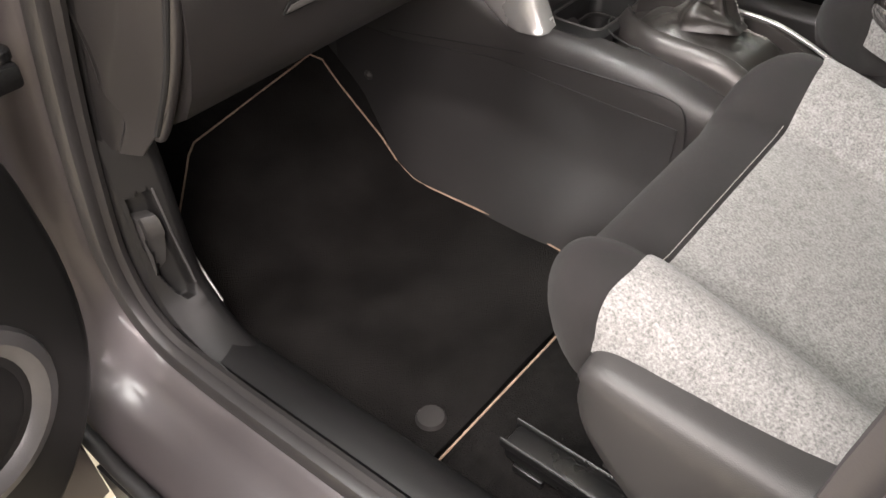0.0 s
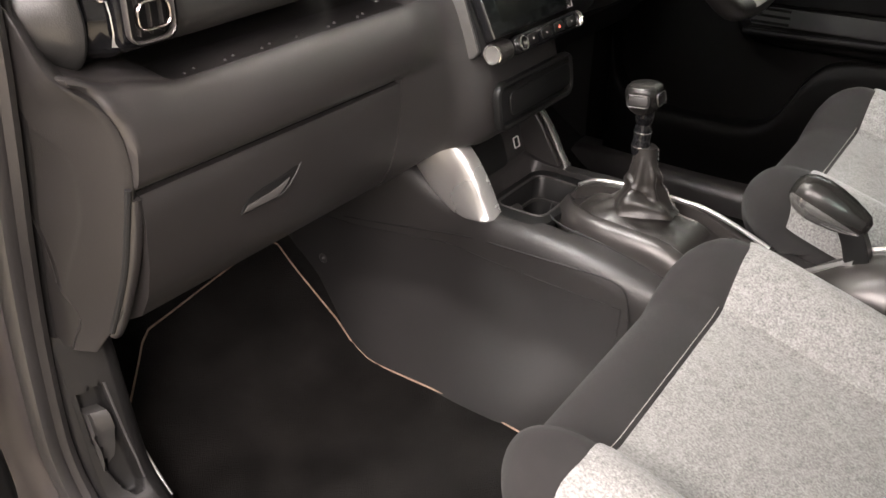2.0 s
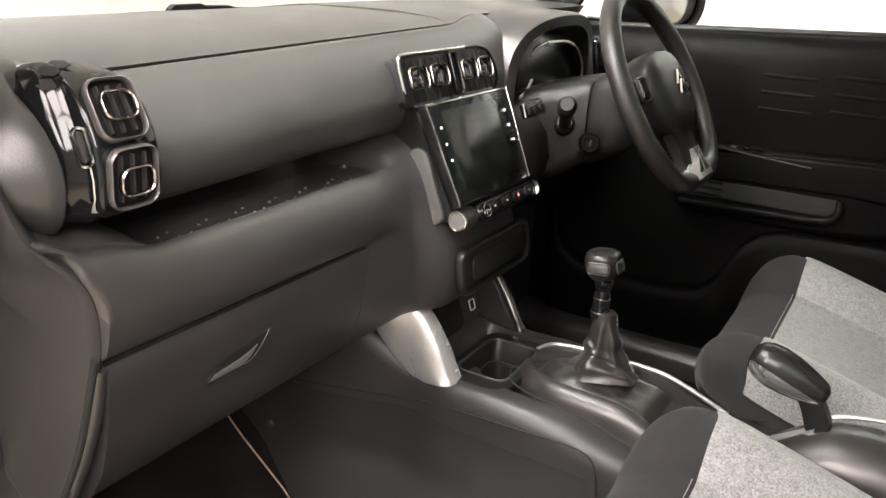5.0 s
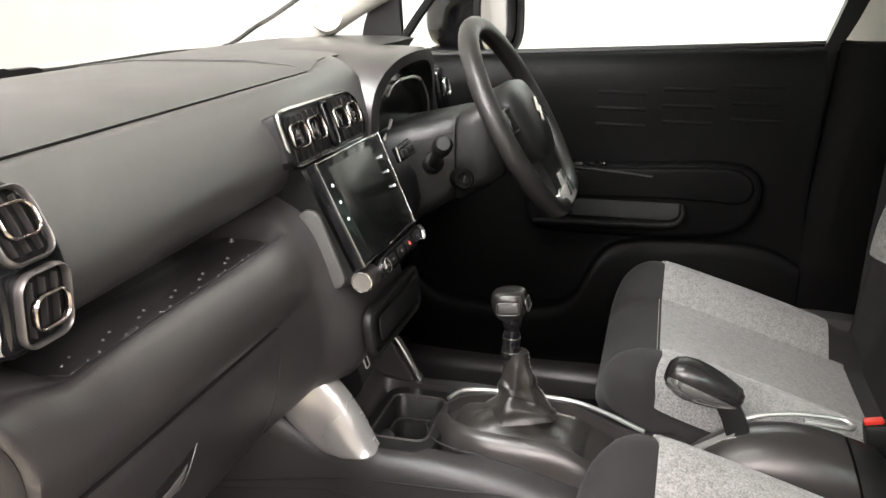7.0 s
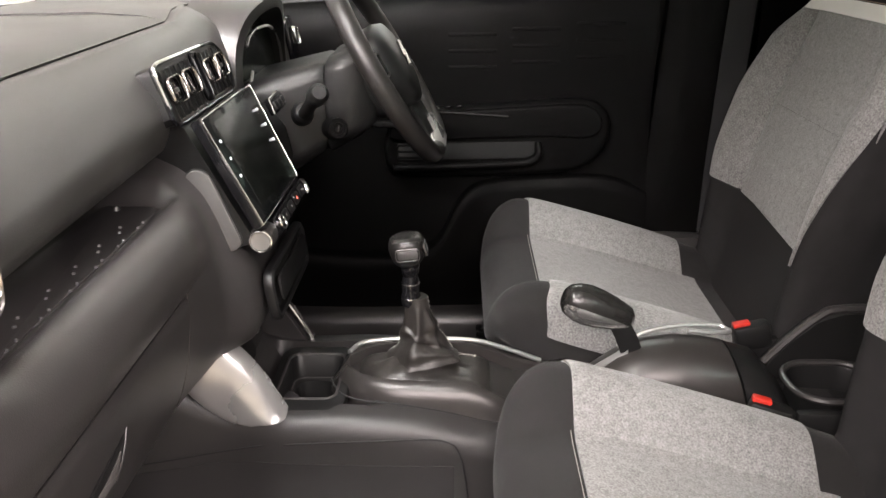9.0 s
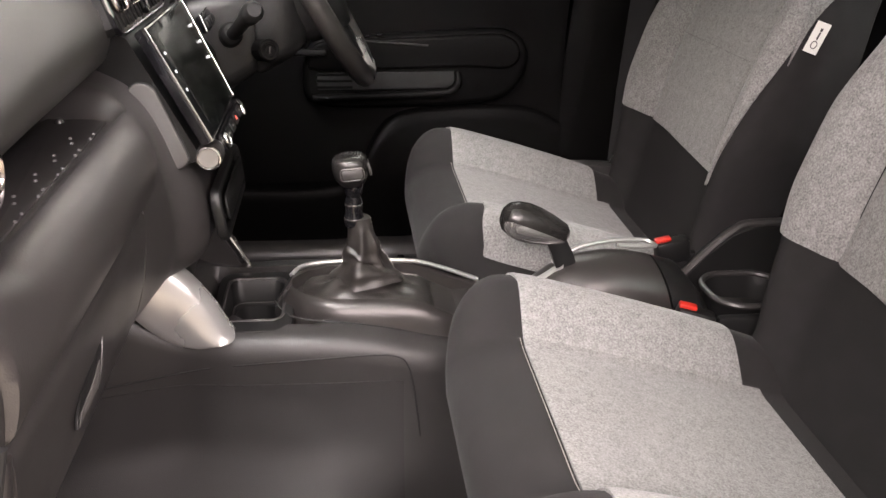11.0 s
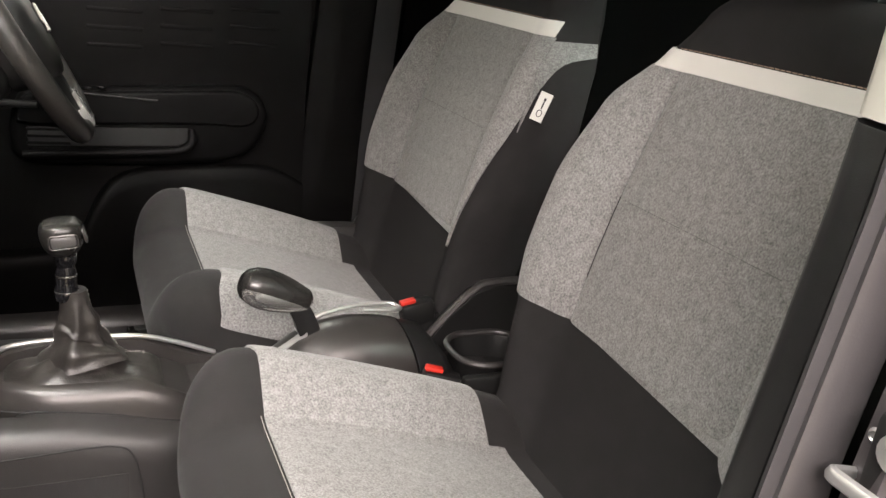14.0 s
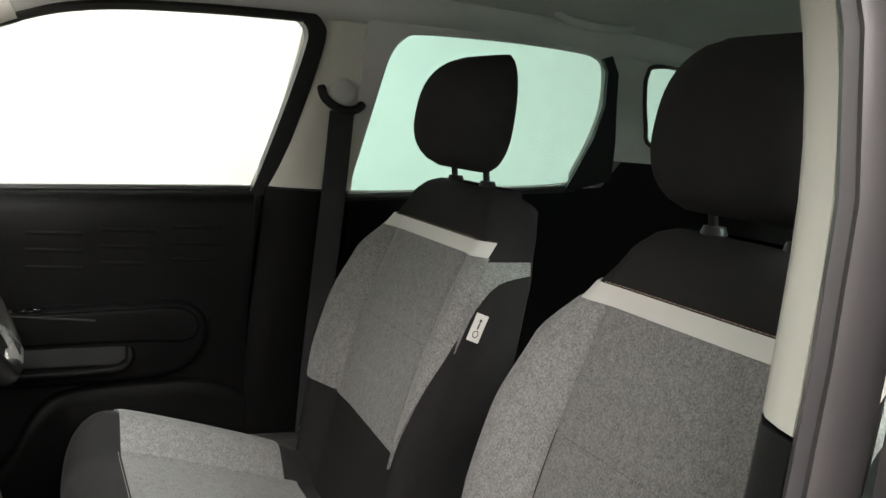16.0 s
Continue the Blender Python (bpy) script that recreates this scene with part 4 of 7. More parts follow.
FSEC = []
for x in spread(-0.702, -0.64, 13) + spread(-0.635, -0.55, 9) + spread(-0.53, -0.2625, 8) + spread(-0.2605, -0.130, 22) + spread(-0.122, 0.075, 12) + [0.088, 0.100, 0.110, 0.117, 0.121]:
    k, e, c = step(-0.262, -0.140, x), step(-0.192, -0.156, x), step(-0.165, -0.095, x)
    p = [a if i < 6 else b for i, (a, b) in enumerate(zip(mix(LOW, MID, e), mix(LOW, MID, k)))]
    p[5] = tuple((u + v) / 2 for u, v in zip(mix(LOW, MID, e)[5], p[5]))
    p = mix(p, CEN, c)
    if x < -0.2615:
        p = [(y + 0.022 * (i > 11), z) for i, (y, z) in enumerate(lower_left(x))]
    back = 0.060 * max(0.0, (x - 0.075) / 0.046) ** 2.2
    FSEC.append([(x, min(0.60, v.x + back), v.y) for v in spline(p, 3)] + [(x, 0.62, 0.36), (x, 0.62, p[0][1])])
part("lower_pad", loft(FSEC), SOFT, DASH, "dark grey lower pad with open shelf that sweeps into the centre fascia", 60)
MATO = [(p.x, p.y) for p in ring_spline([(-0.548, 0.468), (-0.530, 0.4655), (-0.40, 0.465), (-0.215, 0.4655), (-0.196, 0.470), (-0.188, 0.482), (-0.188, 0.515), (-0.194, 0.53), (-0.40, 0.535), (-0.550, 0.535)], 4)]
part("shelf_mat", slab(MATO, 0.0030, Matrix.Translation((0, 0, 0.5742)), 0.001), HARD, DASH, "black rubber shelf mat")
for k in range(6):
    for dx, dy in ((-0.011, -0.002), (0.004, -0.0155), (0.005, 0.0035), (0.020, -0.0145)):
        part("rubber_dot", lathe([(0.0001, 0.0022), (0.0014, 0.0019), (0.0021, 0.0)], Matrix.Translation((-0.5255 + 0.0525 * k + dx, 0.4815 + dy, 0.5770)), 8), DOORG, DASH)
part("shelf_stop", lathe([(0.0001, 0.007), (0.003, 0.0062), (0.005, 0.003), (0.006, 0.0)], Matrix.Translation((-0.200, 0.512, 0.5755)), 12), HARD, DASH)

# glovebox
GB = [(0.4330, 0.5025), (0.4265, 0.5010), (0.4245, 0.497), (0.4240, 0.486), (0.4255, 0.470), (0.434, 0.420), (0.446, 0.382), (0.464, 0.352), (0.490, 0.336), (0.52, 0.334), (0.54, 0.34), (0.54, 0.50)]
part("glovebox_gap", box(0.384, 0.05, 0.014, (-0.455, 0.458, 0.5030), 0), DTHREAD, DASH)
glove = part("glovebox", along_x(GB, spread(-0.646, -0.2622, 6)), HARD, DASH, "dark grey glovebox lid")
HD = Matrix.Translation((-0.483, 0.4280, 0.448)) @ rot(84, 0, 0)
# slightly proud dark plate that paints the shade of the handle's hollow
part("handle_recess_shade", slab([(p.x, p.y) for p in ring_spline([(-0.050, -0.015), (-0.02, -0.016), (0.012, -0.014), (0.034, 0.000), (0.056, 0.022), (0.046, 0.018), (0.026, 0.008), (0.0, 0.004), (-0.034, -0.002)], 3)], 0.0030, HD @ Matrix.Translation((0, 0, -0.0016)), 0.0008), BLACKP, glove, "dark plate for the shade in the glovebox handle recess")
part("handle", slab([(-0.048, -0.0145), (0.004, -0.0145), (0.018, -0.006), (0.024, 0.001), (0.010, -0.003), (-0.010, -0.006), (-0.040, -0.008)], 0.0034, HD @ Matrix.Translation((0, 0, -0.0010)), 0.0012), PLATEM, glove, "dark satin glovebox handle")
part("recess_edge", tube(spline([tuple(HD @ Vector(p)) for p in ((0.004, -0.0152, 0.0010), (0.018, -0.0105, 0.0012), (0.034, 0.0005, 0.0012), (0.047, 0.0135, 0.0010), (0.055, 0.0215, 0.0004))], 4), [0.0014] * 12 + [0.0009] * 5, 8), HARD, glove, "rounded edge of the handle recess")
part("under_panel", along_x([(0.50, 0.335), (0.85, 0.30), (0.85, 0.31), (0.50, 0.345)], (-0.68, -0.16)), BLACKP, DASH)
# left end cap against the door opening
EC = []
for ez, ex, ey, sy in ECK:
    a, b = Vector((ex, ey)), Vector((-0.7135, sy))
    n = Vector((-0.6, -0.8))
    r = 1.0 - 0.24 * step(0.53, 0.40, ez) - 0.30 * step(0.402, 0.355, ez)
    w = step(0.385, 0.41, ez) * (1 - step(0.560, 0.585, ez))
    q = 0.0030 * w
    m = r * (0.93 - 0.42 * step(0.385, 0.50, ez) * (1 - step(0.545, 0.585, ez)))
    ring = [a + Vector((0.03, 0.05)), a + Vector((0.006, 0.004)), a, a.lerp(b, 0.05 * r) + n * 0.0026, a.lerp(b, 0.12 * r) + n * 0.0036, a.lerp(b, 0.30 * r) + n * 0.0036, a.lerp(b, m - 0.05) + n * 0.0036, a.lerp(b, m - 0.01) + n * (0.0036 - 0.4 * q), a.lerp(b, m + 0.03) + n * (0.0036 - q), a.lerp(b, max(m + 0.035, r - 0.025)) + n * (0.0036 - q), a.lerp(b, max(m + 0.04, r)) + n * 0.0040, a.lerp(b, max(m + 0.06, r + 0.02)) + n * -0.002, a.lerp(b, max(1.0, r + 0.09)) + n * -0.003, b + Vector((0.0, 0.09)), a + Vector((0.03, 0.12))]
    EC.append([(p.x, p.y, ez) for p in ring])
part("end_cap", loft(smooth_rows(EC, 2)), CONSM, DASH, "dark grey dash end cap", 50)
part("cap_gap", tube(spline([(-0.6585, 0.4225, 0.513), (-0.6625, 0.435, 0.46), (-0.667, 0.449, 0.41), (-0.677, 0.474, 0.345)], 4), 0.0032, 8), DTHREAD, DASH, "dark joint beside the end cap")
part("glovebox_strip", tube(spline([(-0.650, 0.4305, 0.500), (-0.653, 0.437, 0.46), (-0.658, 0.452, 0.41), (-0.667, 0.474, 0.352), (-0.672, 0.484, 0.335)], 4), [0.0085] * 15 + [0.0075, 0.004], 10), HARD, DASH, "narrow strip beside the glovebox")
# kick panel low on the A pillar, with its bonnet release
KICK = thing("kick_panel", (-0.66, 0.5, 0.05), "dark grey plastic kick panel with bonnet release lever", "kick panel")
KLINE = spline([(0.542, 0.345), (0.533, 0.305), (0.527, 0.25), (0.523, 0.20), (0.517, 0.15), (0.508, 0.118), (0.490, 0.096), (0.460, 0.082), (0.40, 0.060)], 8)


def along(table, z):
    """Reads a table of (height, value) rows, in falling height."""
    for (za, a), (zb, b) in zip(table, table[1:]):
        if zb <= z <= za:
            return a + (b - a) * (za - z) / (za - zb)
    return table[0][1] if z > table[0][0] else table[-1][1]


REC_L = ((0.258, -0.7065), (0.20, -0.7065), (0.145, -0.701), (0.120, -0.6945), (0.106, -0.688))
REC_R = ((0.262, -0.6835), (0.20, -0.6795), (0.15, -0.6755), (0.120, -0.675), (0.106, -0.680))


def kick_at(x, k, lift=0.0):
    """The kick panel's skin: x across, k along its line from the cap down to the sill."""
    i = min(int(k), len(KLINE) - 2)
    p = KLINE[i].lerp(KLINE[i + 1], k - i)
    t = (KLINE[min(i + 1, len(KLINE) - 1)] - KLINE[max(i - 1, 0)]).normalized()
    n = Vector((t.y, -t.x))
    q = k / (len(KLINE) - 1)
    o = 0.5 * (min(x, -0.672) + 0.713) * (1 - step(0.72, 1.0, q)) + 0.0035 * math.sin(math.pi * (x + 0.713) / 0.06)
    if x > -0.668:
        o -= 0.020 * (1 - math.sqrt(max(0.0, 1 - min(1.0, (x + 0.668) / 0.016) ** 2)))
    l, r = along(REC_L, p.y), along(REC_R, p.y)
    edge = min(step(l - 0.001, l + 0.002, x), 1 - step(r - 0.002, r + 0.001, x), 1 - step(0.255, 0.259, p.y - 0.4 * (x + 0.695)), step(0.104, 0.112, p.y))
    return Vector((x, *(p + n * (o - 0.016 * edge + lift))))


XK = [-0.713, -0.711] + spread(-0.709, -0.669, 27) + [-0.667, -0.664, -0.660, -0.656, -0.653, -0.652]
KSEC = []
for k in spread(0, len(KLINE) - 1, 100):
    row = [kick_at(x, k) for x in XK]
    KSEC.append(row + [row[-1] + Vector((0.0, 0.06, -0.03)), row[0] + Vector((0.0, 0.06, -0.03))])
part("panel", loft(KSEC), SILLM, KICK, "dark grey plastic trim with a finger recess", 60)


def k_of(z):
    return min(range(len(KLINE)), key=lambda i: abs(KLINE[i].y - z))


part("release_lever", loft([[kick_at(x, k_of(z), d) for x in spread(-0.7055, -0.7055 + w, 6)] + [kick_at(x, k_of(z), -0.02) for x in spread(-0.7055 + w, -0.7055, 6)] for z, d, w in ((0.232, 0.003, 0.017), (0.229, 0.0175, 0.0185), (0.224, 0.0205, 0.0195), (0.208, 0.0205, 0.0205), (0.201, 0.0165, 0.0205), (0.18, 0.0115, 0.0195), (0.162, 0.007, 0.0165), (0.152, 0.001, 0.010))]), SHIELD, KICK, "grey bonnet release lever", 50)
part("recess_edge", tube([kick_at(along(REC_R, KLINE[i].y) + 0.0022, i, 0.0005) for i in range(k_of(0.262), k_of(0.118))], 0.0014, 8), DOORG, KICK, "pale edge of the recess")
part("sill_clip", tube([(-0.652, 0.515, 0.142), (-0.651, 0.497, 0.112), (-0.651, 0.478, 0.088)], 0.0020, 6), SATIN, KICK, "bright metal edge at the sill")


# ---- side air vent ----
def louvre(parent, m, w, h, frame_mat, bars=3, ring_at=0.0):
    """One rounded vent: dark throat, bars and a small bright ring on the slider."""
    v = part("vent", slab(rrect(w, h, 0.012), 0.006, m @ Matrix.Translation((0, 0, -0.006)), 0.001), BLACKP, parent, "black vent grille")
    part("vent_rim", frame_ring(rrect(w, h, 0.012), 0.0030, 0.008, m), RIMM, v, "satin grey rim")
    for k in range(bars):
        x = (k - (bars - 1) / 2) * w / (bars + 0.9)
        part("fin", box(0.0015, h * 0.78, 0.006, tuple(m @ Vector((x, 0, 0.003))), 0.0006, m.to_3x3().to_4x4()), DKSATIN, v, "thin dark vent fin")
    part("slider_ring", frame_ring(rrect(w * 0.70, h * 0.46, 0.009), 0.0028, 0.006, m @ Matrix.Translation((0, ring_at, 0.006))), frame_mat, v, "chrome ring on the vent slider")
    return v


def vent_block(path, half, cx):
    """A block that follows the pad: (y, z, half width) along its face, rounded at the edges."""
    p = [Vector(q) for q in spline(path, 4)]
    secs = []
    for i, q in enumerate(p):
        t = (p[min(i + 1, len(p) - 1)] - p[max(i - 1, 0)])
        n = Vector((-t.y, t.x)).normalized()
        w = q.z * half
        ring = [(-w, -0.055), (-w, -0.006), (-w + 0.0015, -0.002), (-w + 0.005, 0.0), (w - 0.005, 0.0), (w - 0.0015, -0.002), (w, -0.006), (w, -0.055)]
        secs.append([(cx + x, q.x + n.x * d, q.y + n.y * d) for x, d in ring])
    return loft(secs)


SV = part("side_vent", vent_block([(0.452, 0.6235, 0.72), (0.441, 0.6275, 0.92), (0.4345, 0.640, 1.0), (0.433, 0.665, 1.0), (0.4365, 0.690, 1.0), (0.447, 0.713, 1.0), (0.463, 0.730, 0.97), (0.480, 0.7405, 0.86), (0.501, 0.7465, 0.60)], 0.0325, -0.597), GLOSS, DASH, "gloss black vent surround", 50)
part("vent_wing", loft([[(-0.618, y - 0.006, z), (-0.626, y - 0.004, z), (-0.618 + (e + 0.618) * 0.5, y + a, z), (-0.618 + (e + 0.618) * 0.75, y + a + 0.004, z), (e, y + b, z), (e, y + b + 0.03, z - 0.004), (-0.612, y + 0.04, z - 0.004)] for y, z, a, b, e in ((0.462, 0.620, 0.004, 0.006, -0.6485), (0.447, 0.632, 0.006, 0.016, -0.6485), (0.445, 0.655, 0.010, 0.020, -0.6485), (0.448, 0.680, 0.006, 0.018, -0.6470), (0.458, 0.705, 0.008, 0.014, -0.6460), (0.474, 0.728, 0.002, 0.010, -0.6450), (0.490, 0.7435, 0.0, 0.004, -0.638), (0.504, 0.7490, 0.0, 0.0, -0.629))]), GLOSS, DASH, "faceted gloss black wing beside the vents", 80)
HEX = [(0.0095 * math.cos(radians(60 * k)), 0.0062 * math.sin(radians(60 * k))) for k in range(6)]
louvre(SV, Matrix.Translation((-0.6005, 0.4318, 0.6610)) @ rot(93, 0, 0), 0.047, 0.052, COPPER, 3, -0.002)
louvre(SV, Matrix.Translation((-0.6015, 0.4455, 0.7145)) @ rot(63, 0, 0), 0.046, 0.052, COPPER, 3, 0.002)
part("thumb_wheel", frame_ring(rrect(0.011, 0.032, 0.005), 0.0028, 0.005, Matrix.Translation((-0.633, 0.4475, 0.688)) @ rot(72, 0, 0) @ rot(0, -35, 0)), CHROME, SV, "chrome frame of the vent thumb wheel")
part("wheel_core", box(0.007, 0.006, 0.026, (-0.632, 0.4495, 0.688), 0.003, rot(-18, 0, 0)), DKSATIN, SV)
for hx, hy, hz, nx, ny, nz in ((-0.6125, 0.4965, 0.7470, -0.30, -0.38, 0.87), (-0.6268, 0.4888, 0.7440, -0.50, -0.38, 0.78), (-0.6334, 0.4840, 0.7342, -0.37, -0.62, 0.69)):
    part("top_slot", slab(HEX, 0.0014, look((hx, hy, hz), (hx - nx, hy - ny, hz - nz)) @ Matrix.Translation((0, 0, -0.0006)), 0.0003), DTHREAD, SV, "dark six-sided opening")
part("side_strip", loft([[(-0.6305, y, z), (-0.6255, y - 0.006, z), (-0.6215, y - 0.006, z), (-0.624, y + 0.004, z)] for y, z in ((0.444, 0.672), (0.4415, 0.660), (0.4415, 0.645), (0.447, 0.632))]), SATIN, SV, "satin strip beside the vent")

# ---- centre stack ----
CS = Matrix.Translation((-0.012, 0.376, 0.432)) @ rot(83, 0, 0)
part("storage_slot", frame_ring(rrect(0.205, 0.060, 0.016), 0.010, 0.014, CS @ Matrix.Translation((0, 0, -0.004))), BLACKP, DASH, "dark frame of the storage slot below the screen")
# shallow dark slab stands in for the shade of an open bin
part("slot_shade", slab(rrect(0.196, 0.052, 0.012), 0.004, CS @ Matrix.Translation((0, 0, -0.0045)), 0.001), DTHREAD, DASH, "dark slab for the shaded depth of the storage slot")
part("slot_recess", slab(rrect(0.170, 0.034, 0.010), 0.003, CS @ Matrix.Translation((0.004, 0.002, 0.009)), 0.001), BLACKP, DASH)

# touchscreen, leaning back, with climate keys under it
TS = Matrix.Translation((-0.0225, 0.4045, 0.5965)) @ rot(64.4, 0, 0)
def tablet(d):
    """The tablet's outline, a little wider at the top, drawn in by d."""
    return [(-0.112 + d, -0.070 + d), (0.100 - d, -0.070 + d), (0.116 - d, 0.070 - d), (-0.113 + d, 0.070 - d)]


tab = part("touchscreen", slab(tablet(0.0), 0.013, TS @ Matrix.Translation((0, 0, -0.009)), 0.003, 3), GLOSS, DASH, "gloss black touchscreen tablet", 30)
part("bezel", frame_ring(tablet(0.0006), 0.0013, 0.0032, TS @ Matrix.Translation((0, 0, 0.003))), CHROME, tab, "thin bright metal bezel")
part("bezel_lip", box(0.218, 0.0028, 0.003, tuple(TS @ Vector((0, 0.0685, 0.0050))), 0.001, TS.to_3x3().to_4x4()), CHROME, tab, "bright upper lip")
part("screen", slab(tablet(0.0035), 0.003, TS @ Matrix.Translation((0, 0, 0.003)), 0.0008), SCREEN, tab, "dark glossy screen that is switched off")
part("display", slab(rrect(0.150, 0.112, 0.002), 0.0008, TS @ Matrix.Translation((-0.010, 0.002, 0.0057)), 0.0002), DISPLAY, tab)
for sx, x in ((-1, -0.0950), (1, 0.0880)):
    for k in range(3):
        part("touch_icon", slab(rrect(0.0048, 0.0034, 0.0014, 3), 0.0008, TS @ Matrix.Translation((x, 0.0365 - 0.0226 * k, 0.0057)), 0.0002), ICON, tab, "lit white touch key")
KS = Matrix.Translation((-0.026, 0.3690, 0.5155)) @ rot(66, 0, 0)
keys = part("key_bar", slab(rrect(0.186, 0.026, 0.012), 0.016, KS @ Matrix.Translation((0.030, 0, -0.010)), 0.004, 3), GLOSS, DASH, "gloss black key bar", 30)
KNB = pose(-0.094, 0.3775, 0.512, 0, -90, 0)
drum = part("volume_knob", lathe([(0.0105, -0.004), (0.0145, 0.0), (0.0150, 0.003), (0.0150, 0.027), (0.0142, 0.0305), (0.0125, 0.032), (0.0118, 0.0312), (0.0001, 0.0312)], KNB, 40), DKSATIN, keys, "dark satin volume knob")
part("knob_ring", lathe([(0.0122, 0.0315), (0.0128, 0.0330), (0.0140, 0.0326), (0.0146, 0.0308)], KNB, 40), CHROME, drum, "bright ring on the knob")
part("knob_face", lathe([(0.0001, 0.0322), (0.0112, 0.0320), (0.0120, 0.0310)], KNB, 32), SATIN, drum, "satin silver knob face")
for k in range(30):
    a = 2 * math.pi * k / 30
    part("knurl", box(0.022, 0.0010, 0.0009, tuple(KNB @ Vector((0.0152 * math.cos(a), 0.0152 * math.sin(a), 0.0145))), 0, KNB.to_3x3().to_4x4() @ rot(0, 0, math.degrees(a)) @ rot(0, 90, 0)), DKSATIN, drum)
for k in range(4):
    part("key", slab(rrect(0.026, 0.014, 0.004, 3), 0.002, KS @ Matrix.Translation((-0.020 + 0.0365 * k, 0, 0.006)), 0.0006), BLACKP, keys)
    mark = [(-0.0026, -0.002), (0.0026, -0.002), (0.0, 0.0028)] if k == 2 else rrect(0.0034, 0.0026, 0.001, 2)
    part("key_mark", slab(mark, 0.0008, KS @ Matrix.Translation((-0.020 + 0.0365 * k, 0, 0.008)), 0.0002), REDICON if k == 2 else THREAD, keys)
part("key_ring", frame_ring(rrect(0.018, 0.018, 0.0088), 0.003, 0.005, KS @ Matrix.Translation((-0.047, 0.0, 0.006))), CHROME, keys, "chrome ring")
part("end_ring", frame_ring([(0.0, 0.011), (0.008, 0.008), (0.011, 0.0), (0.008, -0.008), (0.0, -0.011), (0.006, 0.0)], 0.003, 0.006, KS @ Matrix.Translation((0.109, 0.0, 0.004))), CHROME, keys, "chrome end trim")
# housing behind the screen, with a soft plate let into its left side
part("screen_housing", along_x([(0.455, 0.648), (0.470, 0.655), (0.50, 0.655), (0.50, 0.50), (0.42, 0.498), (0.394, 0.506), (0.388, 0.514)], (-0.119, -0.116, 0.106, 0.109)), BLACKP, DASH, "black housing behind the screen")
PLT = [(p.x, p.y) for p in ring_spline([(0.450, 0.599), (0.4575, 0.592), (0.456, 0.580), (0.441, 0.540), (0.428, 0.508), (0.4215, 0.5015), (0.410, 0.5005), (0.4015, 0.508), (0.4015, 0.518), (0.414, 0.552), (0.4275, 0.588), (0.434, 0.596), (0.440, 0.599)], 3)]
FL2 = Matrix(((0, 0, -1, -0.1190), (1, 0, 0, 0), (0, 1, 0, 0), (0, 0, 0, 1)))
part("plate_joint", slab([(0.4295 + (y - 0.4295) * 1.05, 0.55 + (z - 0.55) * 1.02) for y, z in PLT], 0.0050, FL2, 0.001), DTHREAD, DASH, "dark joint round the plate")
part("screen_flank", slab(PLT, 0.0085, FL2, 0.0012, 3), PLATEM, DASH, "soft grey plate beside the screen", 60)

# centre vents
CV = Matrix.Translation((0.0, 0.4738, 0.6815)) @ rot(71, 0, 0)
VO = [(p.x, p.y) for p in ring_spline([(-0.134, -0.030), (-0.06, -0.033), (0.06, -0.034), (0.100, -0.033), (0.120, -0.020), (0.124, 0.0), (0.116, 0.020), (0.094, 0.034), (0.05, 0.036), (-0.06, 0.036), (-0.128, 0.036), (-0.137, 0.026), (-0.137, 0.0)], 3)]
cv = part("centre_vent", slab(VO, 0.030, CV @ Matrix.Translation((0, 0, -0.022)), 0.003, 3), BLACKP, DASH, "black centre vent panel", 30)
part("vent_border", frame_ring(VO, 0.0045, 0.006, CV @ Matrix.Translation((0, 0, 0.005))), GLOSS, cv, "gloss black border")
part("chrome_lip", tube(spline([tuple(CV @ Vector(p)) for p in ((-0.137, -0.012, 0.009), (-0.138, 0.008, 0.010), (-0.138, 0.027, 0.011), (-0.128, 0.0365, 0.011), (-0.06, 0.037, 0.010), (0.04, 0.0365, 0.009))], 4), 0.0030, 8), CHROME, cv, "bright edge strip")
for k in range(14):
    x = -0.122 + 0.0172 * k
    if abs(x) > 0.014:
        part("fin", box(0.0022, 0.058, 0.004, tuple(CV @ Vector((x, 0.0, 0.0085))), 0.0008, CV.to_3x3().to_4x4()), BLACKP, cv)
for x, w in ((-0.104, 0.045), (-0.050, 0.045), (0.034, 0.043), (0.083, 0.040)):
    sl = part("slider", frame_ring(rrect(w, 0.030, 0.009), 0.0022, 0.006, CV @ Matrix.Translation((x, 0.004, 0.011))), COPPER, cv, "chrome ring on the vent slider")
    part("slider_web", slab(rrect(w - 0.004, 0.026, 0.007), 0.002, CV @ Matrix.Translation((x, 0.004, 0.009)), 0.0006), GLOSS, sl)
for x in (-0.104, 0.083):
    part("slider_tab", box(0.014, 0.005, 0.003, tuple(CV @ Vector((x, 0.003, 0.0125))), 0.0012, CV.to_3x3().to_4x4()), DKSATIN, cv)
part("vent_spine", frame_ring(rrect(0.020, 0.060, 0.008), 0.0035, 0.008, CV @ Matrix.Translation((-0.001, 0.002, 0.007))), GLOSS, cv)
part("vent_foot", box(0.22, 0.004, 0.003, tuple(CV @ Vector((-0.010, -0.030, 0.0085))), 0.001, CV.to_3x3().to_4x4()), DKSATIN, cv)

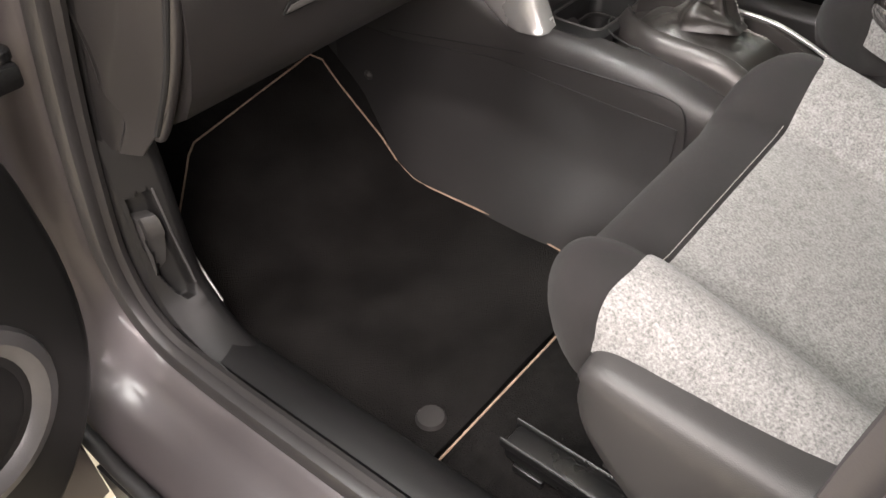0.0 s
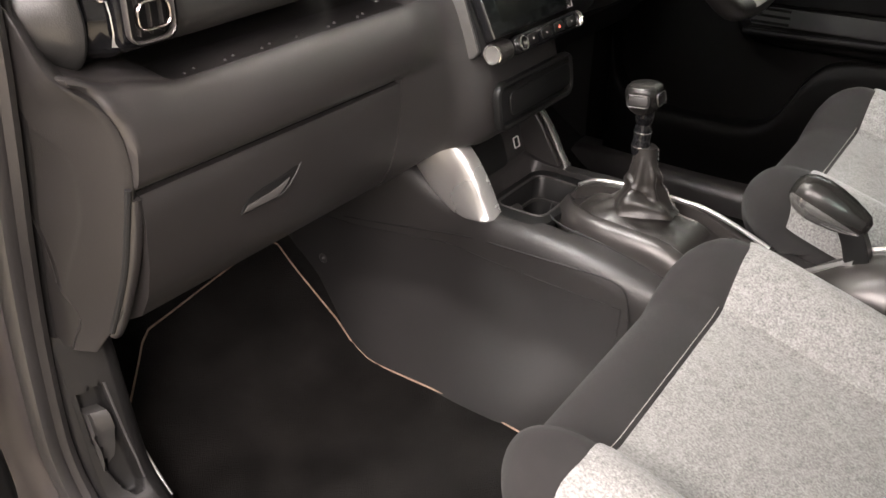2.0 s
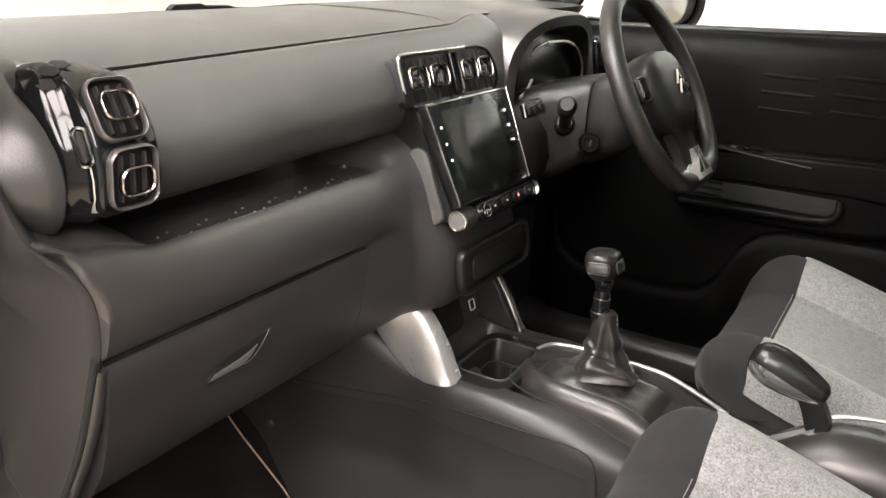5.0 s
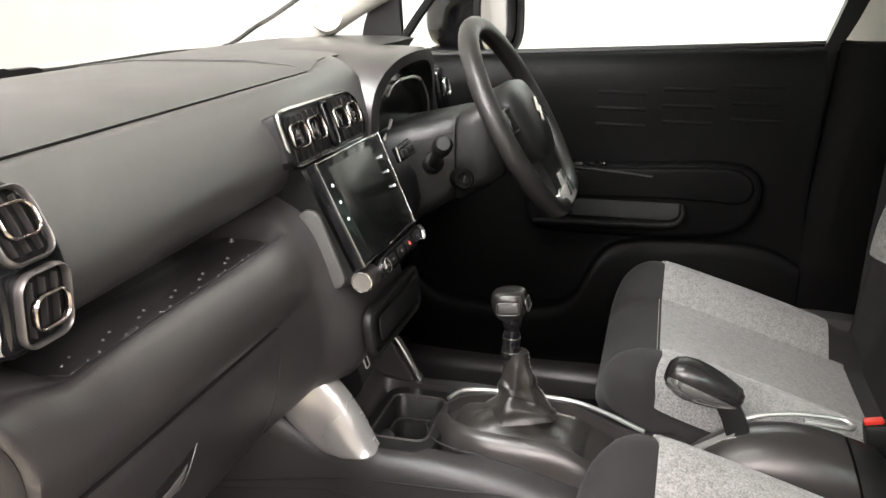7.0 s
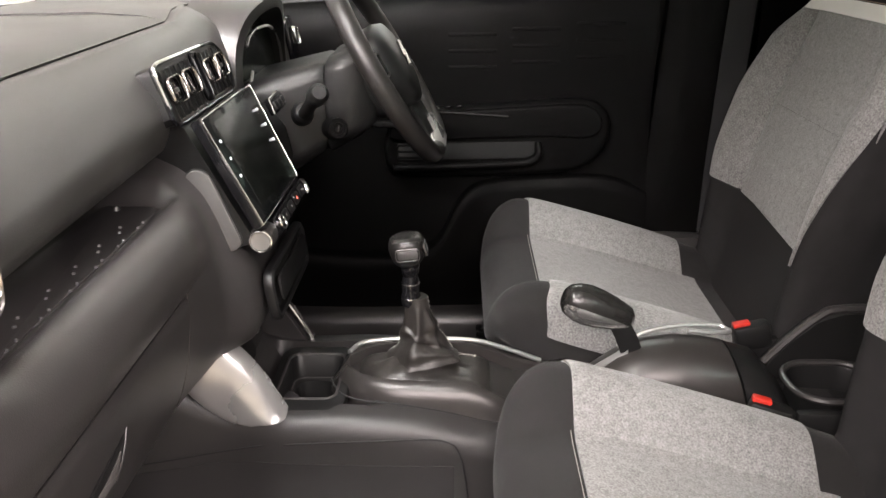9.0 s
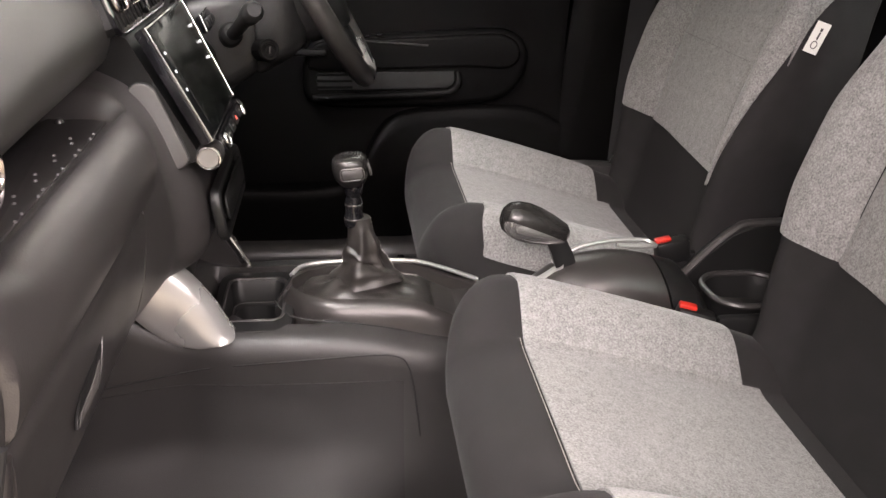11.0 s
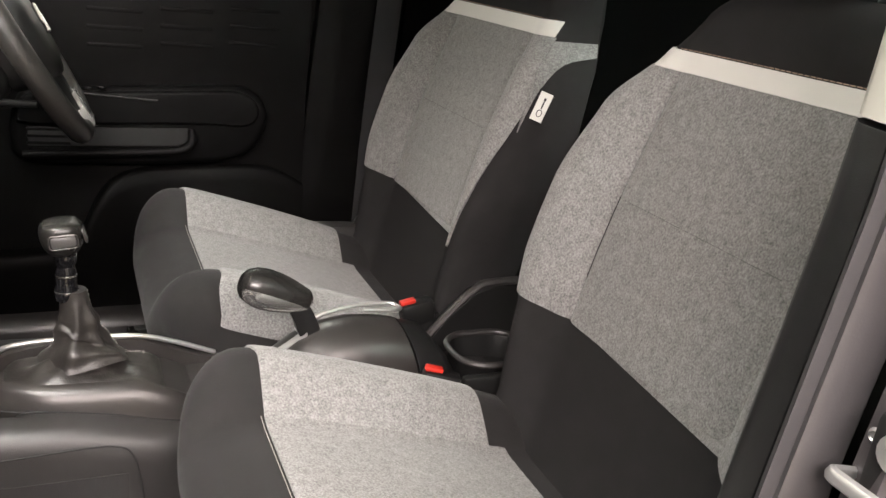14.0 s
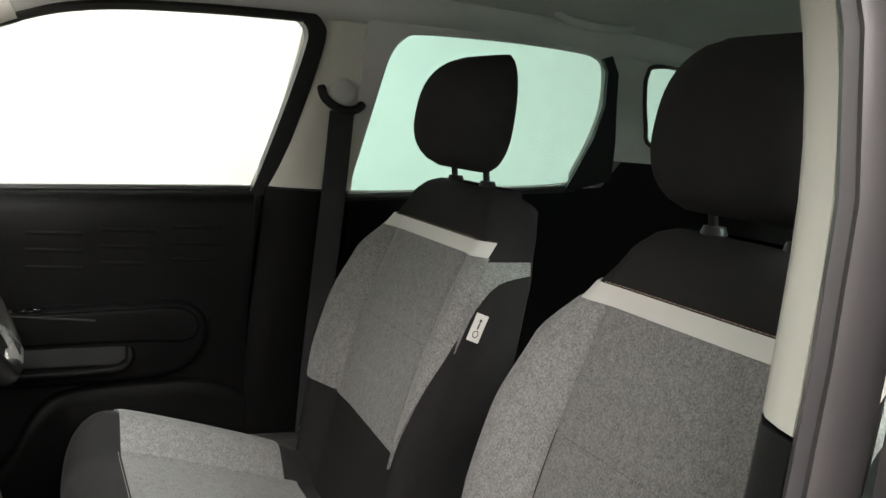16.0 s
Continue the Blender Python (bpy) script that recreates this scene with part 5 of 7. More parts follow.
# ---- driver's side ----
part("driver_pad", along_x([(0.60, 0.73), (0.54, 0.71), (0.50, 0.66), (0.485, 0.60), (0.46, 0.54), (0.47, 0.46), (0.52, 0.40), (0.62, 0.38), (0.75, 0.50), (0.72, 0.70)], spread(0.13, 0.70, 8)), SOFT, DASH, "dark grey driver's side dash")
HOOD = []
for k in range(17):
    a = math.pi * k / 16
    HOOD.append((0.362 - 0.186 * math.copysign(abs(math.cos(a)) ** 0.8, math.cos(a)), 0.650 + 0.110 * math.sin(a) ** 0.7))
outer = [(0.176, 0.56)] + HOOD + [(0.548, 0.56)]
inner = [(0.362 + (x - 0.362) * 0.86, 0.590 + (z - 0.590) * 0.86) for x, z in outer]
def hood_rows(rows):
    return loft([[(x, y0 + 0.022 * ((x - 0.362) / 0.186) ** 2, z + dz) for (x, z) in (outer if o else inner)] for y0, o, dz in rows], closed=False, caps=False)


part("instrument_hood", hood_rows(((0.68, 1, 0.0), (0.58, 1, 0.002), (0.500, 1, 0.002), (0.456, 1, 0.0), (0.447, 1, -0.004), (0.449, 0, 0.002))), SOFT, DASH, "dark grey hood over the instruments")
part("hood_lining", hood_rows(((0.4495, 0, 0.002), (0.47, 0, -0.004), (0.56, 0, -0.02))), DTHREAD, DASH, "black lining inside the instrument hood")
part("instrument_panel", slab([(p.x, p.y) for p in ring_spline([(-0.115, -0.05), (-0.13, 0.0), (-0.11, 0.055), (-0.05, 0.080), (0.05, 0.080), (0.11, 0.055), (0.13, 0.0), (0.115, -0.05), (0.0, -0.062)], 4)], 0.006, Matrix.Translation((0.372, 0.486, 0.640)) @ rot(82, 0, 0), 0.001), DISPLAY, DASH, "dark instrument cluster behind gloss glass")
part("instrument_ring", tube(spline([(0.265, 0.471, 0.690), (0.283, 0.471, 0.701), (0.320, 0.471, 0.708), (0.371, 0.471, 0.708), (0.418, 0.471, 0.705), (0.453, 0.471, 0.697), (0.479, 0.471, 0.685), (0.500, 0.471, 0.665), (0.510, 0.471, 0.643), (0.511, 0.471, 0.604)], 4), 0.0026, 8), FLANKM, DASH, "silver ring round the instruments")
part("cluster_strip", tube([(0.267, 0.466, 0.651), (0.252, 0.466, 0.635), (0.226, 0.466, 0.624)], 0.0026, 6), SILVERP, DASH, "thin satin strip beside the instruments")
part("driver_vent", slab(rrect(0.05, 0.11, 0.016), 0.012, Matrix.Translation((0.585, 0.470, 0.650)) @ rot(80, 0, 0), 0.003), GLOSS, DASH, "gloss black driver's side vent")
part("vent_ring", frame_ring(rrect(0.034, 0.034, 0.010), 0.004, 0.007, Matrix.Translation((0.585, 0.458, 0.668)) @ rot(80, 0, 0)), CHROME, DASH)
def shroud(rows):
    """A rounded box section along the column: y, x middle, half width, bottom, top."""
    secs = []
    for y, cx, w, zb, zt in rows:
        secs.append([(cx + px, y, (zb + zt) / 2 + pz) for px, pz in rrect(2 * w, zt - zb, min(w, (zt - zb) / 2) * 0.38, 4)])
    return loft(secs)


part("column_cowl", shroud(((0.52, 0.345, 0.130, 0.455, 0.625), (0.46, 0.345, 0.118, 0.470, 0.640), (0.40, 0.342, 0.104, 0.495, 0.655), (0.362, 0.340, 0.098, 0.520, 0.664), (0.352, 0.340, 0.094, 0.528, 0.662))), BLACKP, DASH, "dark grey steering column cowl", 60)
part("column_collar", shroud(((0.356, 0.340, 0.086, 0.524, 0.655), (0.346, 0.340, 0.094, 0.522, 0.672), (0.300, 0.339, 0.088, 0.546, 0.690), (0.275, 0.338, 0.070, 0.566, 0.690))), BLACKP, DASH, "black collar behind the wheel", 60)
part("column_side", loft([[(x, 0.52, 0.47), (x, 0.432 + d, 0.478), (x, 0.408 + d, 0.50), (x, 0.400 + d, 0.53), (x, 0.408 + d, 0.57), (x, 0.432 + d, 0.605), (x, 0.52, 0.63)] for x, d in ((0.120, 0.05), (0.126, 0.02), (0.140, 0.006), (0.17, 0.0), (0.21, 0.0), (0.25, 0.01), (0.28, 0.03))]), BLACKP, DASH, "dark grey panel beside the column", 60)
part("stalk_collar", lathe([(0.0001, 0.012), (0.012, 0.012), (0.0165, 0.008), (0.018, 0.0), (0.018, -0.02)], look((0.238, 0.386, 0.590), (-0.1, 0.26, 0.78)) @ rot(0, 180, 0), 20), BLACKP, DASH)
part("stalk", tube([(0.240, 0.388, 0.585), (0.205, 0.372, 0.603), (0.165, 0.356, 0.623), (0.145, 0.348, 0.632), (0.128, 0.340, 0.641), (0.122, 0.338, 0.644)], [0.0095, 0.0095, 0.0105, 0.0145, 0.0150, 0.010], 16), BLACKP, DASH, "black column stalk")
ign = part("ignition", lathe([(0.0001, 0.006), (0.005, 0.006), (0.006, 0.004), (0.0095, 0.004), (0.0105, 0.008), (0.014, 0.008), (0.0165, 0.004), (0.017, -0.03)], look((0.216, 0.330, 0.570), (-0.5, 0.0, 0.72)) @ rot(0, 180, 0), 22), DOORP, DASH, "black ignition switch", 30)
part("key_slot", box(0.002, 0.003, 0.011, (0.211, 0.327, 0.5712), 0.0008, rot(10, 0, 30)), DKSATIN, ign)
sb = part("switch_bank", box(0.072, 0.010, 0.024, (0.158, 0.410, 0.622), 0.003, rot(-24, 0, 0)), GLOSS, DASH, "gloss black switch bank")
for k in range(3):
    part("switch", box(0.017, 0.006, 0.012, (0.136 + 0.021 * k, 0.4045, 0.623), 0.002, rot(-24, 0, 0)), BLACKP, sb)
part("switch_trim", tube([(0.121, 0.404, 0.614), (0.121, 0.411, 0.634), (0.180, 0.411, 0.636)], 0.0018, 6), CHROME, sb)
part("knee_panel", along_x([(0.48, 0.52), (0.47, 0.45), (0.52, 0.38), (0.62, 0.36), (0.70, 0.52)], (0.13, 0.62)), BLACKP, DASH, "black lower panel on the driver's side")

# ---- steering wheel ----
WM = Matrix.Translation((0.338, 0.257, 0.6486)) @ rot(60, 0, 0)
SW = thing("steering_wheel", (0.338, 0.257, 0.6486), "black leather steering wheel with flat bottom and silver lower spoke", "steering wheel")
rim_pts = []
for k in range(48):
    a = 2 * math.pi * k / 48
    r = 0.174
    x, y = r * math.cos(a), r * math.sin(a)
    if y < -0.143:
        y = -0.143 - (abs(y) - 0.143) * 0.35
    rim_pts.append(tuple(WM @ Vector((x, y, 0.0))))
part("rim", tube(rim_pts, 0.0165, 14, True), LEATHER, SW, "black leather rim")
part("hub", loft([[tuple(WM @ Vector((x * s, y * s - 0.002, d))) for x, y in [(p.x, p.y) for p in ring_spline([(0.085, 0.03), (0.06, 0.062), (0.0, 0.072), (-0.06, 0.062), (-0.085, 0.03), (-0.075, -0.04), (-0.035, -0.072), (0.035, -0.072), (0.075, -0.04)], 3)]] for s, d in ((0.9, -0.05), (1.0, -0.02), (1.0, 0.006), (0.92, 0.020), (0.6, 0.028), (0.2, 0.030))]), BLACKP, SW, "black airbag hub", 60)
for sx in (-1, 1):
    part("spoke", box(0.085, 0.042, 0.016, tuple(WM @ Vector((sx * 0.118, 0.012, -0.006))), 0.006, WM.to_3x3().to_4x4()), BLACKP, SW)
    part("key_pad", slab(rrect(0.042, 0.034, 0.010), 0.004, WM @ Matrix.Translation((sx * 0.102, 0.014, 0.003)), 0.0015), GLOSS, SW, "gloss black key pad")
    part("key_trim", frame_ring(rrect(0.046, 0.038, 0.012), 0.0035, 0.005, WM @ Matrix.Translation((sx * 0.102, 0.014, 0.003))), DKSATIN, SW, "dark satin trim")
part("spoke", loft([[tuple(WM @ Vector((x, y, z))) for x, z in ((-w, 0.004), (-w * 0.7, 0.012), (w * 0.7, 0.012), (w, 0.004), (w, -0.012), (-w, -0.012))] for y, w in ((-0.060, 0.052), (-0.10, 0.040), (-0.142, 0.050))]), BLACKP, SW)
part("lower_trim", loft([[tuple(WM @ Vector((x, y, z))) for x, z in ((-w, 0.008), (-w * 0.6, 0.018), (w * 0.6, 0.018), (w, 0.008), (w, 0.0), (-w, 0.0))] for y, w in ((-0.104, 0.024), (-0.122, 0.034), (-0.140, 0.058), (-0.156, 0.064))]), FLANKM, SW, "silver lower spoke trim")
for sx in (-1, 1):
    part("trim_opening", slab([(-0.012, 0.010), (0.010, -0.012), (-0.012, -0.012)][::1 if sx > 0 else -1] if sx > 0 else [(0.012, 0.010), (0.012, -0.012), (-0.010, -0.012)], 0.002, WM @ Matrix.Translation((sx * 0.018, -0.134, 0.0172)), 0.0005), BLACKP, SW, "black opening in the lower trim")
for s in (0.0, 0.016):
    part("emblem", tube([tuple(WM @ Vector((x, y + s, 0.033))) for x, y in ((-0.022, -0.014), (0.0, 0.008), (0.022, -0.014))], 0.0035, 8), CHROME, SW, "plain chrome emblem bar")


# ---- floor mat ----
def floor_z(y):
    for (a, za), (b, zb) in zip(FL, FL[1:]):
        if a <= y <= b:
            return za + (zb - za) * (y - a) / (b - a)
    return 0.0


FM = thing("floor_mat", (-0.4, 0.35, 0.0), "black carpet floor mat with tan stitched edging in the passenger footwell", "floor mat")
MATE = [(-0.668, 0.164), (-0.636, 0.158), (-0.25, 0.158), (-0.236, 0.30), (-0.244, 0.522), (-0.226, 0.60), (-0.216, 0.735), (-0.230, 0.748), (-0.490, 0.722), (-0.510, 0.712), (-0.588, 0.650), (-0.614, 0.58), (-0.640, 0.50), (-0.668, 0.46)]


def dense(pts, d):
    out = []
    for a, b in zip(pts, pts[1:] + pts[:1]):
        a, b = Vector(a), Vector(b)
        n = max(1, int((b - a).length / d))
        out += [a + (b - a) * k / n for k in range(n)]
    return out


def mat_sheet():
    """The mat as strips across the footwell that follow the floor."""
    secs = []
    ys = [0.166 + (0.735 - 0.166) * k / 30 for k in range(31)]
    def edge(y, side):
        xs = []
        ring = MATE + MATE[:1]
        for (x0, y0), (x1, y1) in zip(ring, ring[1:]):
            if min(y0, y1) <= y <= max(y0, y1) and y0 != y1:
                xs.append(x0 + (x1 - x0) * (y - y0) / (y1 - y0))
        return max(xs) if side else min(xs)
    for y in ys:
        l, r = edge(y, 0), edge(y, 1)
        z = floor_z(y)
        secs.append([(x, y, z + 0.012 + 0.002 * math.sin(x * 31 + y * 17)) for x in spread(l, r, 9)] + [(x, y, z + 0.002) for x in spread(r, l, 9)])
    return loft(secs)


part("mat", mat_sheet(), MATC, FM, "black carpet pile")
ED = dense(MATE, 0.02)
part("edge_binding", tube([(p.x, p.y, floor_z(p.y) + 0.0128) for p in ED], 0.0015, 8, True), EDGE, FM, "tan stitched edge binding")
part("fixing_stud", lathe([(0.0001, 0.006), (0.016, 0.005), (0.019, 0.0)], Matrix.Translation((-0.585, 0.202, 0.0125)), 20), HARD, FM, "round dark fixing stud")

# ---- centre console ----
CON = thing("centre_console", (0, 0.1, 0.0), "dark grey centre console with cup holders and satin trim", "centre console")
CX = -0.005


def con_top(y):
    """Height of the console's shoulder along the car."""
    pts = [(-0.62, 0.20), (-0.40, 0.215), (-0.25, 0.23), (-0.05, 0.235), (0.08, 0.240), (0.12, 0.247), (0.16, 0.257), (0.20, 0.265), (0.26, 0.270), (0.31, 0.271), (0.37, 0.269), (0.44, 0.280), (0.50, 0.320), (0.60, 0.36), (0.80, 0.36)]
    for (a, za), (b, zb) in zip(pts, pts[1:]):
        if a <= y <= b:
            t = (y - a) / (b - a)
            return za + (zb - za) * t
    return pts[-1][1]


def con_half(y):
    pts = [(-0.62, 0.085), (-0.25, 0.085), (0.0, 0.105), (0.12, 0.122), (0.25, 0.122), (0.37, 0.118), (0.44, 0.110), (0.50, 0.126), (0.60, 0.152), (0.80, 0.165)]
    for (a, za), (b, zb) in zip(pts, pts[1:]):
        if a <= y <= b:
            return za + (zb - za) * (y - a) / (b - a)
    return pts[-1][1]


def con_bulge(y, z):
    """A knee-high swelling low on the console's side that ends in a rounded corner."""
    along = step(0.205, 0.262, y) * (1 - 0.85 * step(0.30, 0.56, y))
    return 0.006 * along * (1 - step(0.085 + 0.05 * step(0.22, 0.34, y), 0.160 + 0.04 * step(0.22, 0.34, y), z))


SEC = []
for y in spread(-0.62, 0.80, 110):
    t, hw = con_top(y), con_half(y)
    flare = 0.030 - 0.030 * step(0.30, 0.50, y)
    foot = max(0.0, 0.244 - 0.018 * step(0.52, 0.62, y) - hw - 0.018 - flare) * step(0.11, 0.27, y) * (1 - step(0.64, 0.74, y))
    left = []
    for z in (-0.01, 0.03, 0.06, 0.085, 0.10, 0.115, 0.13, 0.145, 0.16, 0.175, 0.19, 0.205):
        zz = min(z, t - 0.045 - 0.008 * (0.205 - z) / 0.1)
        left.append((-hw - 0.013 - flare * (1 - step(-0.01, 0.20, z)) - con_bulge(y, z) - foot * (1 - step(-0.005, 0.125, z)), zz))
    left += [(-hw - 0.0135, t - 0.034), (-hw - 0.0125, t - 0.026), (-hw - 0.0085, t - 0.014), (-hw - 0.001, t - 0.005), (-hw + 0.010, t - 0.0008), (-hw + 0.024, t), (-hw + 0.030, t), (-hw + 0.038, t - (0.085 if 0.29 < y < 0.40 else 0.0))]
    SEC.append([(CX + x, y, z) for x, z in left] + [(CX - x, y, z) for x, z in reversed(left)])


part("console_body", loft(smooth_rows(SEC)), CONSM, CON, "dark grey moulded console sides")
SIDE = [[row[i] for i in range(12)] for row in smooth_rows(SEC) if 0.140 < row[0][1] < 0.74]
part("side_panel", loft([[(x - 0.0014, y, z) for x, y, z in row] + [(x + 0.003, y, z) for x, y, z in reversed(row)] for row in SIDE]), CONSL, CON, "matt lower side panel of the console")
# seam line along the shoulder
for sd in (-1, 1):
    part("seam", tube(spline([(CX + sd * (con_half(y) + 0.0142 + 0.085 * max(0, 0.232 - z)), y, z) for y, z in ((0.62, 0.215), (0.53, 0.219), (0.41, 0.229), (0.346, 0.2365), (0.25, 0.243), (0.19, 0.2455), (0.160, 0.243), (0.145, 0.232), (0.136, 0.20), (0.126, 0.12))], 5), 0.0011, 6), DTHREAD, CON)
part("trim_clip", lathe([(0.0001, 0.004), (0.004, 0.0035), (0.006, 0.001), (0.009, 0.0), (0.009, -0.02)], pose(-0.178, 0.67, 0.12, 0, -90, 0), 14), HARD, CON, "round black trim clip")
# satin flank trims that run up to the dash
def flank(sd):
    """A cheek plate on the console's side: rounded foot, straight rear edge that rolls inward."""
    left = spline([(0.384, 0.2645), (0.400, 0.2605), (0.416, 0.2590), (0.434, 0.2630), (0.451, 0.2740), (0.472, 0.2960), (0.500, 0.3370), (0.540, 0.4000)], 5)
    right = spline([(0.366, 0.2665), (0.367, 0.2700), (0.3715, 0.2790), (0.380, 0.2960), (0.390, 0.3160), (0.411, 0.3470), (0.432, 0.3700), (0.455, 0.4000)], 5)
    secs = []
    for a, b in zip(left, right):
        ring = []
        for j in range(15):
            k = j / 14
            y, z = a.x + (b.x - a.x) * k, a.y + (b.y - a.y) * k
            q = max(0.0, (k - 0.55) / 0.45)
            x = 0.1335 + 0.013 * step(0.435, 0.510, y) + 0.0025 * math.sin(math.pi * min(1.0, k / 0.7)) - 0.022 * (1 - math.sqrt(1 - 0.985 * q * q)) - 0.0025 * (j == 0)
            ring.append((x, y, z))
        secs.append([(CX + sd * (x - 0.005), y, z) for x, y, z in ring] + [(CX + sd * (x - 0.017), y, z) for x, y, z in reversed(ring)])
    return loft(secs)


for sd in (-1, 1):
    part("flank_trim", flank(sd), FLANKM, CON, "satin silver flank trim")
XZ = Matrix(((0, 0, 1, 0.0880), (1, 0, 0, 0), (0, 1, 0, 0), (0, 0, 0, 1)))
part("flank_inner", slab([(0.372, 0.262), (0.392, 0.298), (0.412, 0.333), (0.436, 0.366), (0.475, 0.366), (0.475, 0.262)], 0.010, XZ, 0.002), HARD, CON, "dark inner face of the flank")
part("flank_edge", tube([(0.0955, 0.3675, 0.268), (0.0965, 0.380, 0.292), (0.0975, 0.400, 0.326), (0.0985, 0.428, 0.365)], 0.0030, 8), CHROME, CON, "bright edge of the flank trim")
# back panel with socket
BP = Matrix.Translation((0.0, 0.450, 0.312)) @ rot(72, 0, 0)
part("socket_panel", slab(rrect(0.20, 0.12, 0.012), 0.012, BP @ Matrix.Translation((0, 0, -0.012)), 0.003), HARD, CON, "dark panel with socket")
part("pocket", slab(rrect(0.105, 0.055, 0.012), 0.004, BP @ Matrix.Translation((-0.022, -0.006, -0.001)), 0.0015), BLACKP, CON, "small dark pocket")
part("socket", frame_ring(rrect(0.014, 0.017, 0.002, 3), 0.0022, 0.003, BP @ Matrix.Translation((0.066, -0.008, 0.0))), WHITEL, CON, "white-framed charging socket")
part("socket_core", slab(rrect(0.010, 0.013, 0.001, 2), 0.002, BP @ Matrix.Translation((0.066, -0.008, 0.0)), 0.0004), BLACKP, CON)
# cup holder: a rim plate with one deep stepped well and a divider
CUP = Matrix.Translation((-0.022, 0.349, 0.2690))
def cup_ring(w, h, r, z):
    return [tuple(CUP @ Vector((x, y, z))) for x, y in rrect(w, h, r, 7)]


part("cup_plate", loft([cup_ring(0.182, 0.112, 0.024, -0.008), cup_ring(0.176, 0.108, 0.024, 0.001), cup_ring(0.150, 0.096, 0.020, 0.003), cup_ring(0.126, 0.082, 0.016, 0.003), cup_ring(0.120, 0.077, 0.016, -0.001), cup_ring(0.108, 0.072, 0.018, -0.030), cup_ring(0.092, 0.062, 0.022, -0.033), cup_ring(0.078, 0.052, 0.018, -0.066), cup_ring(0.02, 0.02, 0.009, -0.064)], caps=False), BLACKP, CON, "black cup holder with a deep well", 30)
# tubes in lighter plastic brighten the step edges like highlights
for w, h, r, z, tk in ((0.126, 0.082, 0.016, 0.0026, 0.0022), (0.104, 0.070, 0.018, -0.0315, 0.0014), (0.079, 0.053, 0.018, -0.0635, 0.0012)):
    part("cup_rim", tube(cup_ring(w, h, r, z), tk, 8, True), HARD, CON, "rim line lightened for the cup holder's edge highlight")
part("cup_divider", slab([(p.x, p.y) for p in ring_spline([(-0.056, 0.012), (-0.026, 0.014), (-0.012, 0.022), (-0.008, 0.036), (-0.056, 0.037)], 4)], 0.020, CUP @ Matrix.Translation((0, 0, -0.038)), 0.003), HARD, CON, "small ledge in the cup holder")

# gear surround: raised plinth with satin rim
PX = -0.009
PL = []
for k in range(15):
    t = k / 14
    y = 0.298 - 0.281 * t
    zt = 0.292 - 0.004 * t - 0.040 * step(0.55, 1.0, t)
    w = 0.018 + 0.041 * min(1.0, math.sqrt(max(0.0, t / 0.22))) if t < 0.22 else 0.059 + 0.014 * (t - 0.22)
    zb = 0.240
    PL.append([(PX - w - 0.023, y, zb), (PX - w - 0.021, y, zt - 0.030), (PX - w - 0.018, y, zt - 0.018), (PX - w - 0.013, y, zt - 0.008), (PX - w - 0.006, y, zt - 0.0015), (PX - w + 0.001, y, zt), (PX - w + 0.006, y, zt - 0.003), (PX - w + 0.009, y, zt - 0.020),
               (PX + w - 0.009, y, zt - 0.020), (PX + w - 0.006, y, zt - 0.003), (PX + w - 0.001, y, zt), (PX + w + 0.006, y, zt - 0.0015), (PX + w + 0.013, y, zt - 0.008), (PX + w + 0.018, y, zt - 0.018), (PX + w + 0.021, y, zt - 0.030), (PX + w + 0.023, y, zb)])
PL = [[(PX + (x - PX) * 0.5, 0.322, 0.25 + (z - 0.235) * 0.1) for x, y, z in PL[0]]] + PL
part("gear_plinth", loft(PL), PLINTHM, CON, "dark satin gear lever surround")
part("plinth_gap", tube(spline([(PX - w, y, con_top(y) + 0.0006) for w, y in ((0.020, 0.3215), (0.044, 0.312), (0.066, 0.296), (0.0795, 0.265), (0.083, 0.22), (0.0845, 0.15), (0.087, 0.10), (0.092, 0.06), (0.094, 0.02))], 5), 0.0013, 6), DTHREAD, CON, "dark gap round the gear surround")
sd = 1
part("plinth_rim", tube(spline([(PX + sd * 0.019, 0.299, 0.291), (PX + sd * 0.044, 0.284, 0.293), (PX + sd * 0.056, 0.245, 0.293), (PX + sd * 0.059, 0.18, 0.292), (PX + sd * 0.062, 0.12, 0.288), (PX + sd * 0.066, 0.07, 0.272), (PX + sd * 0.069, 0.02, 0.251)], 5), 0.0036, 10), SATIN, CON, "satin rim of the gear surround")
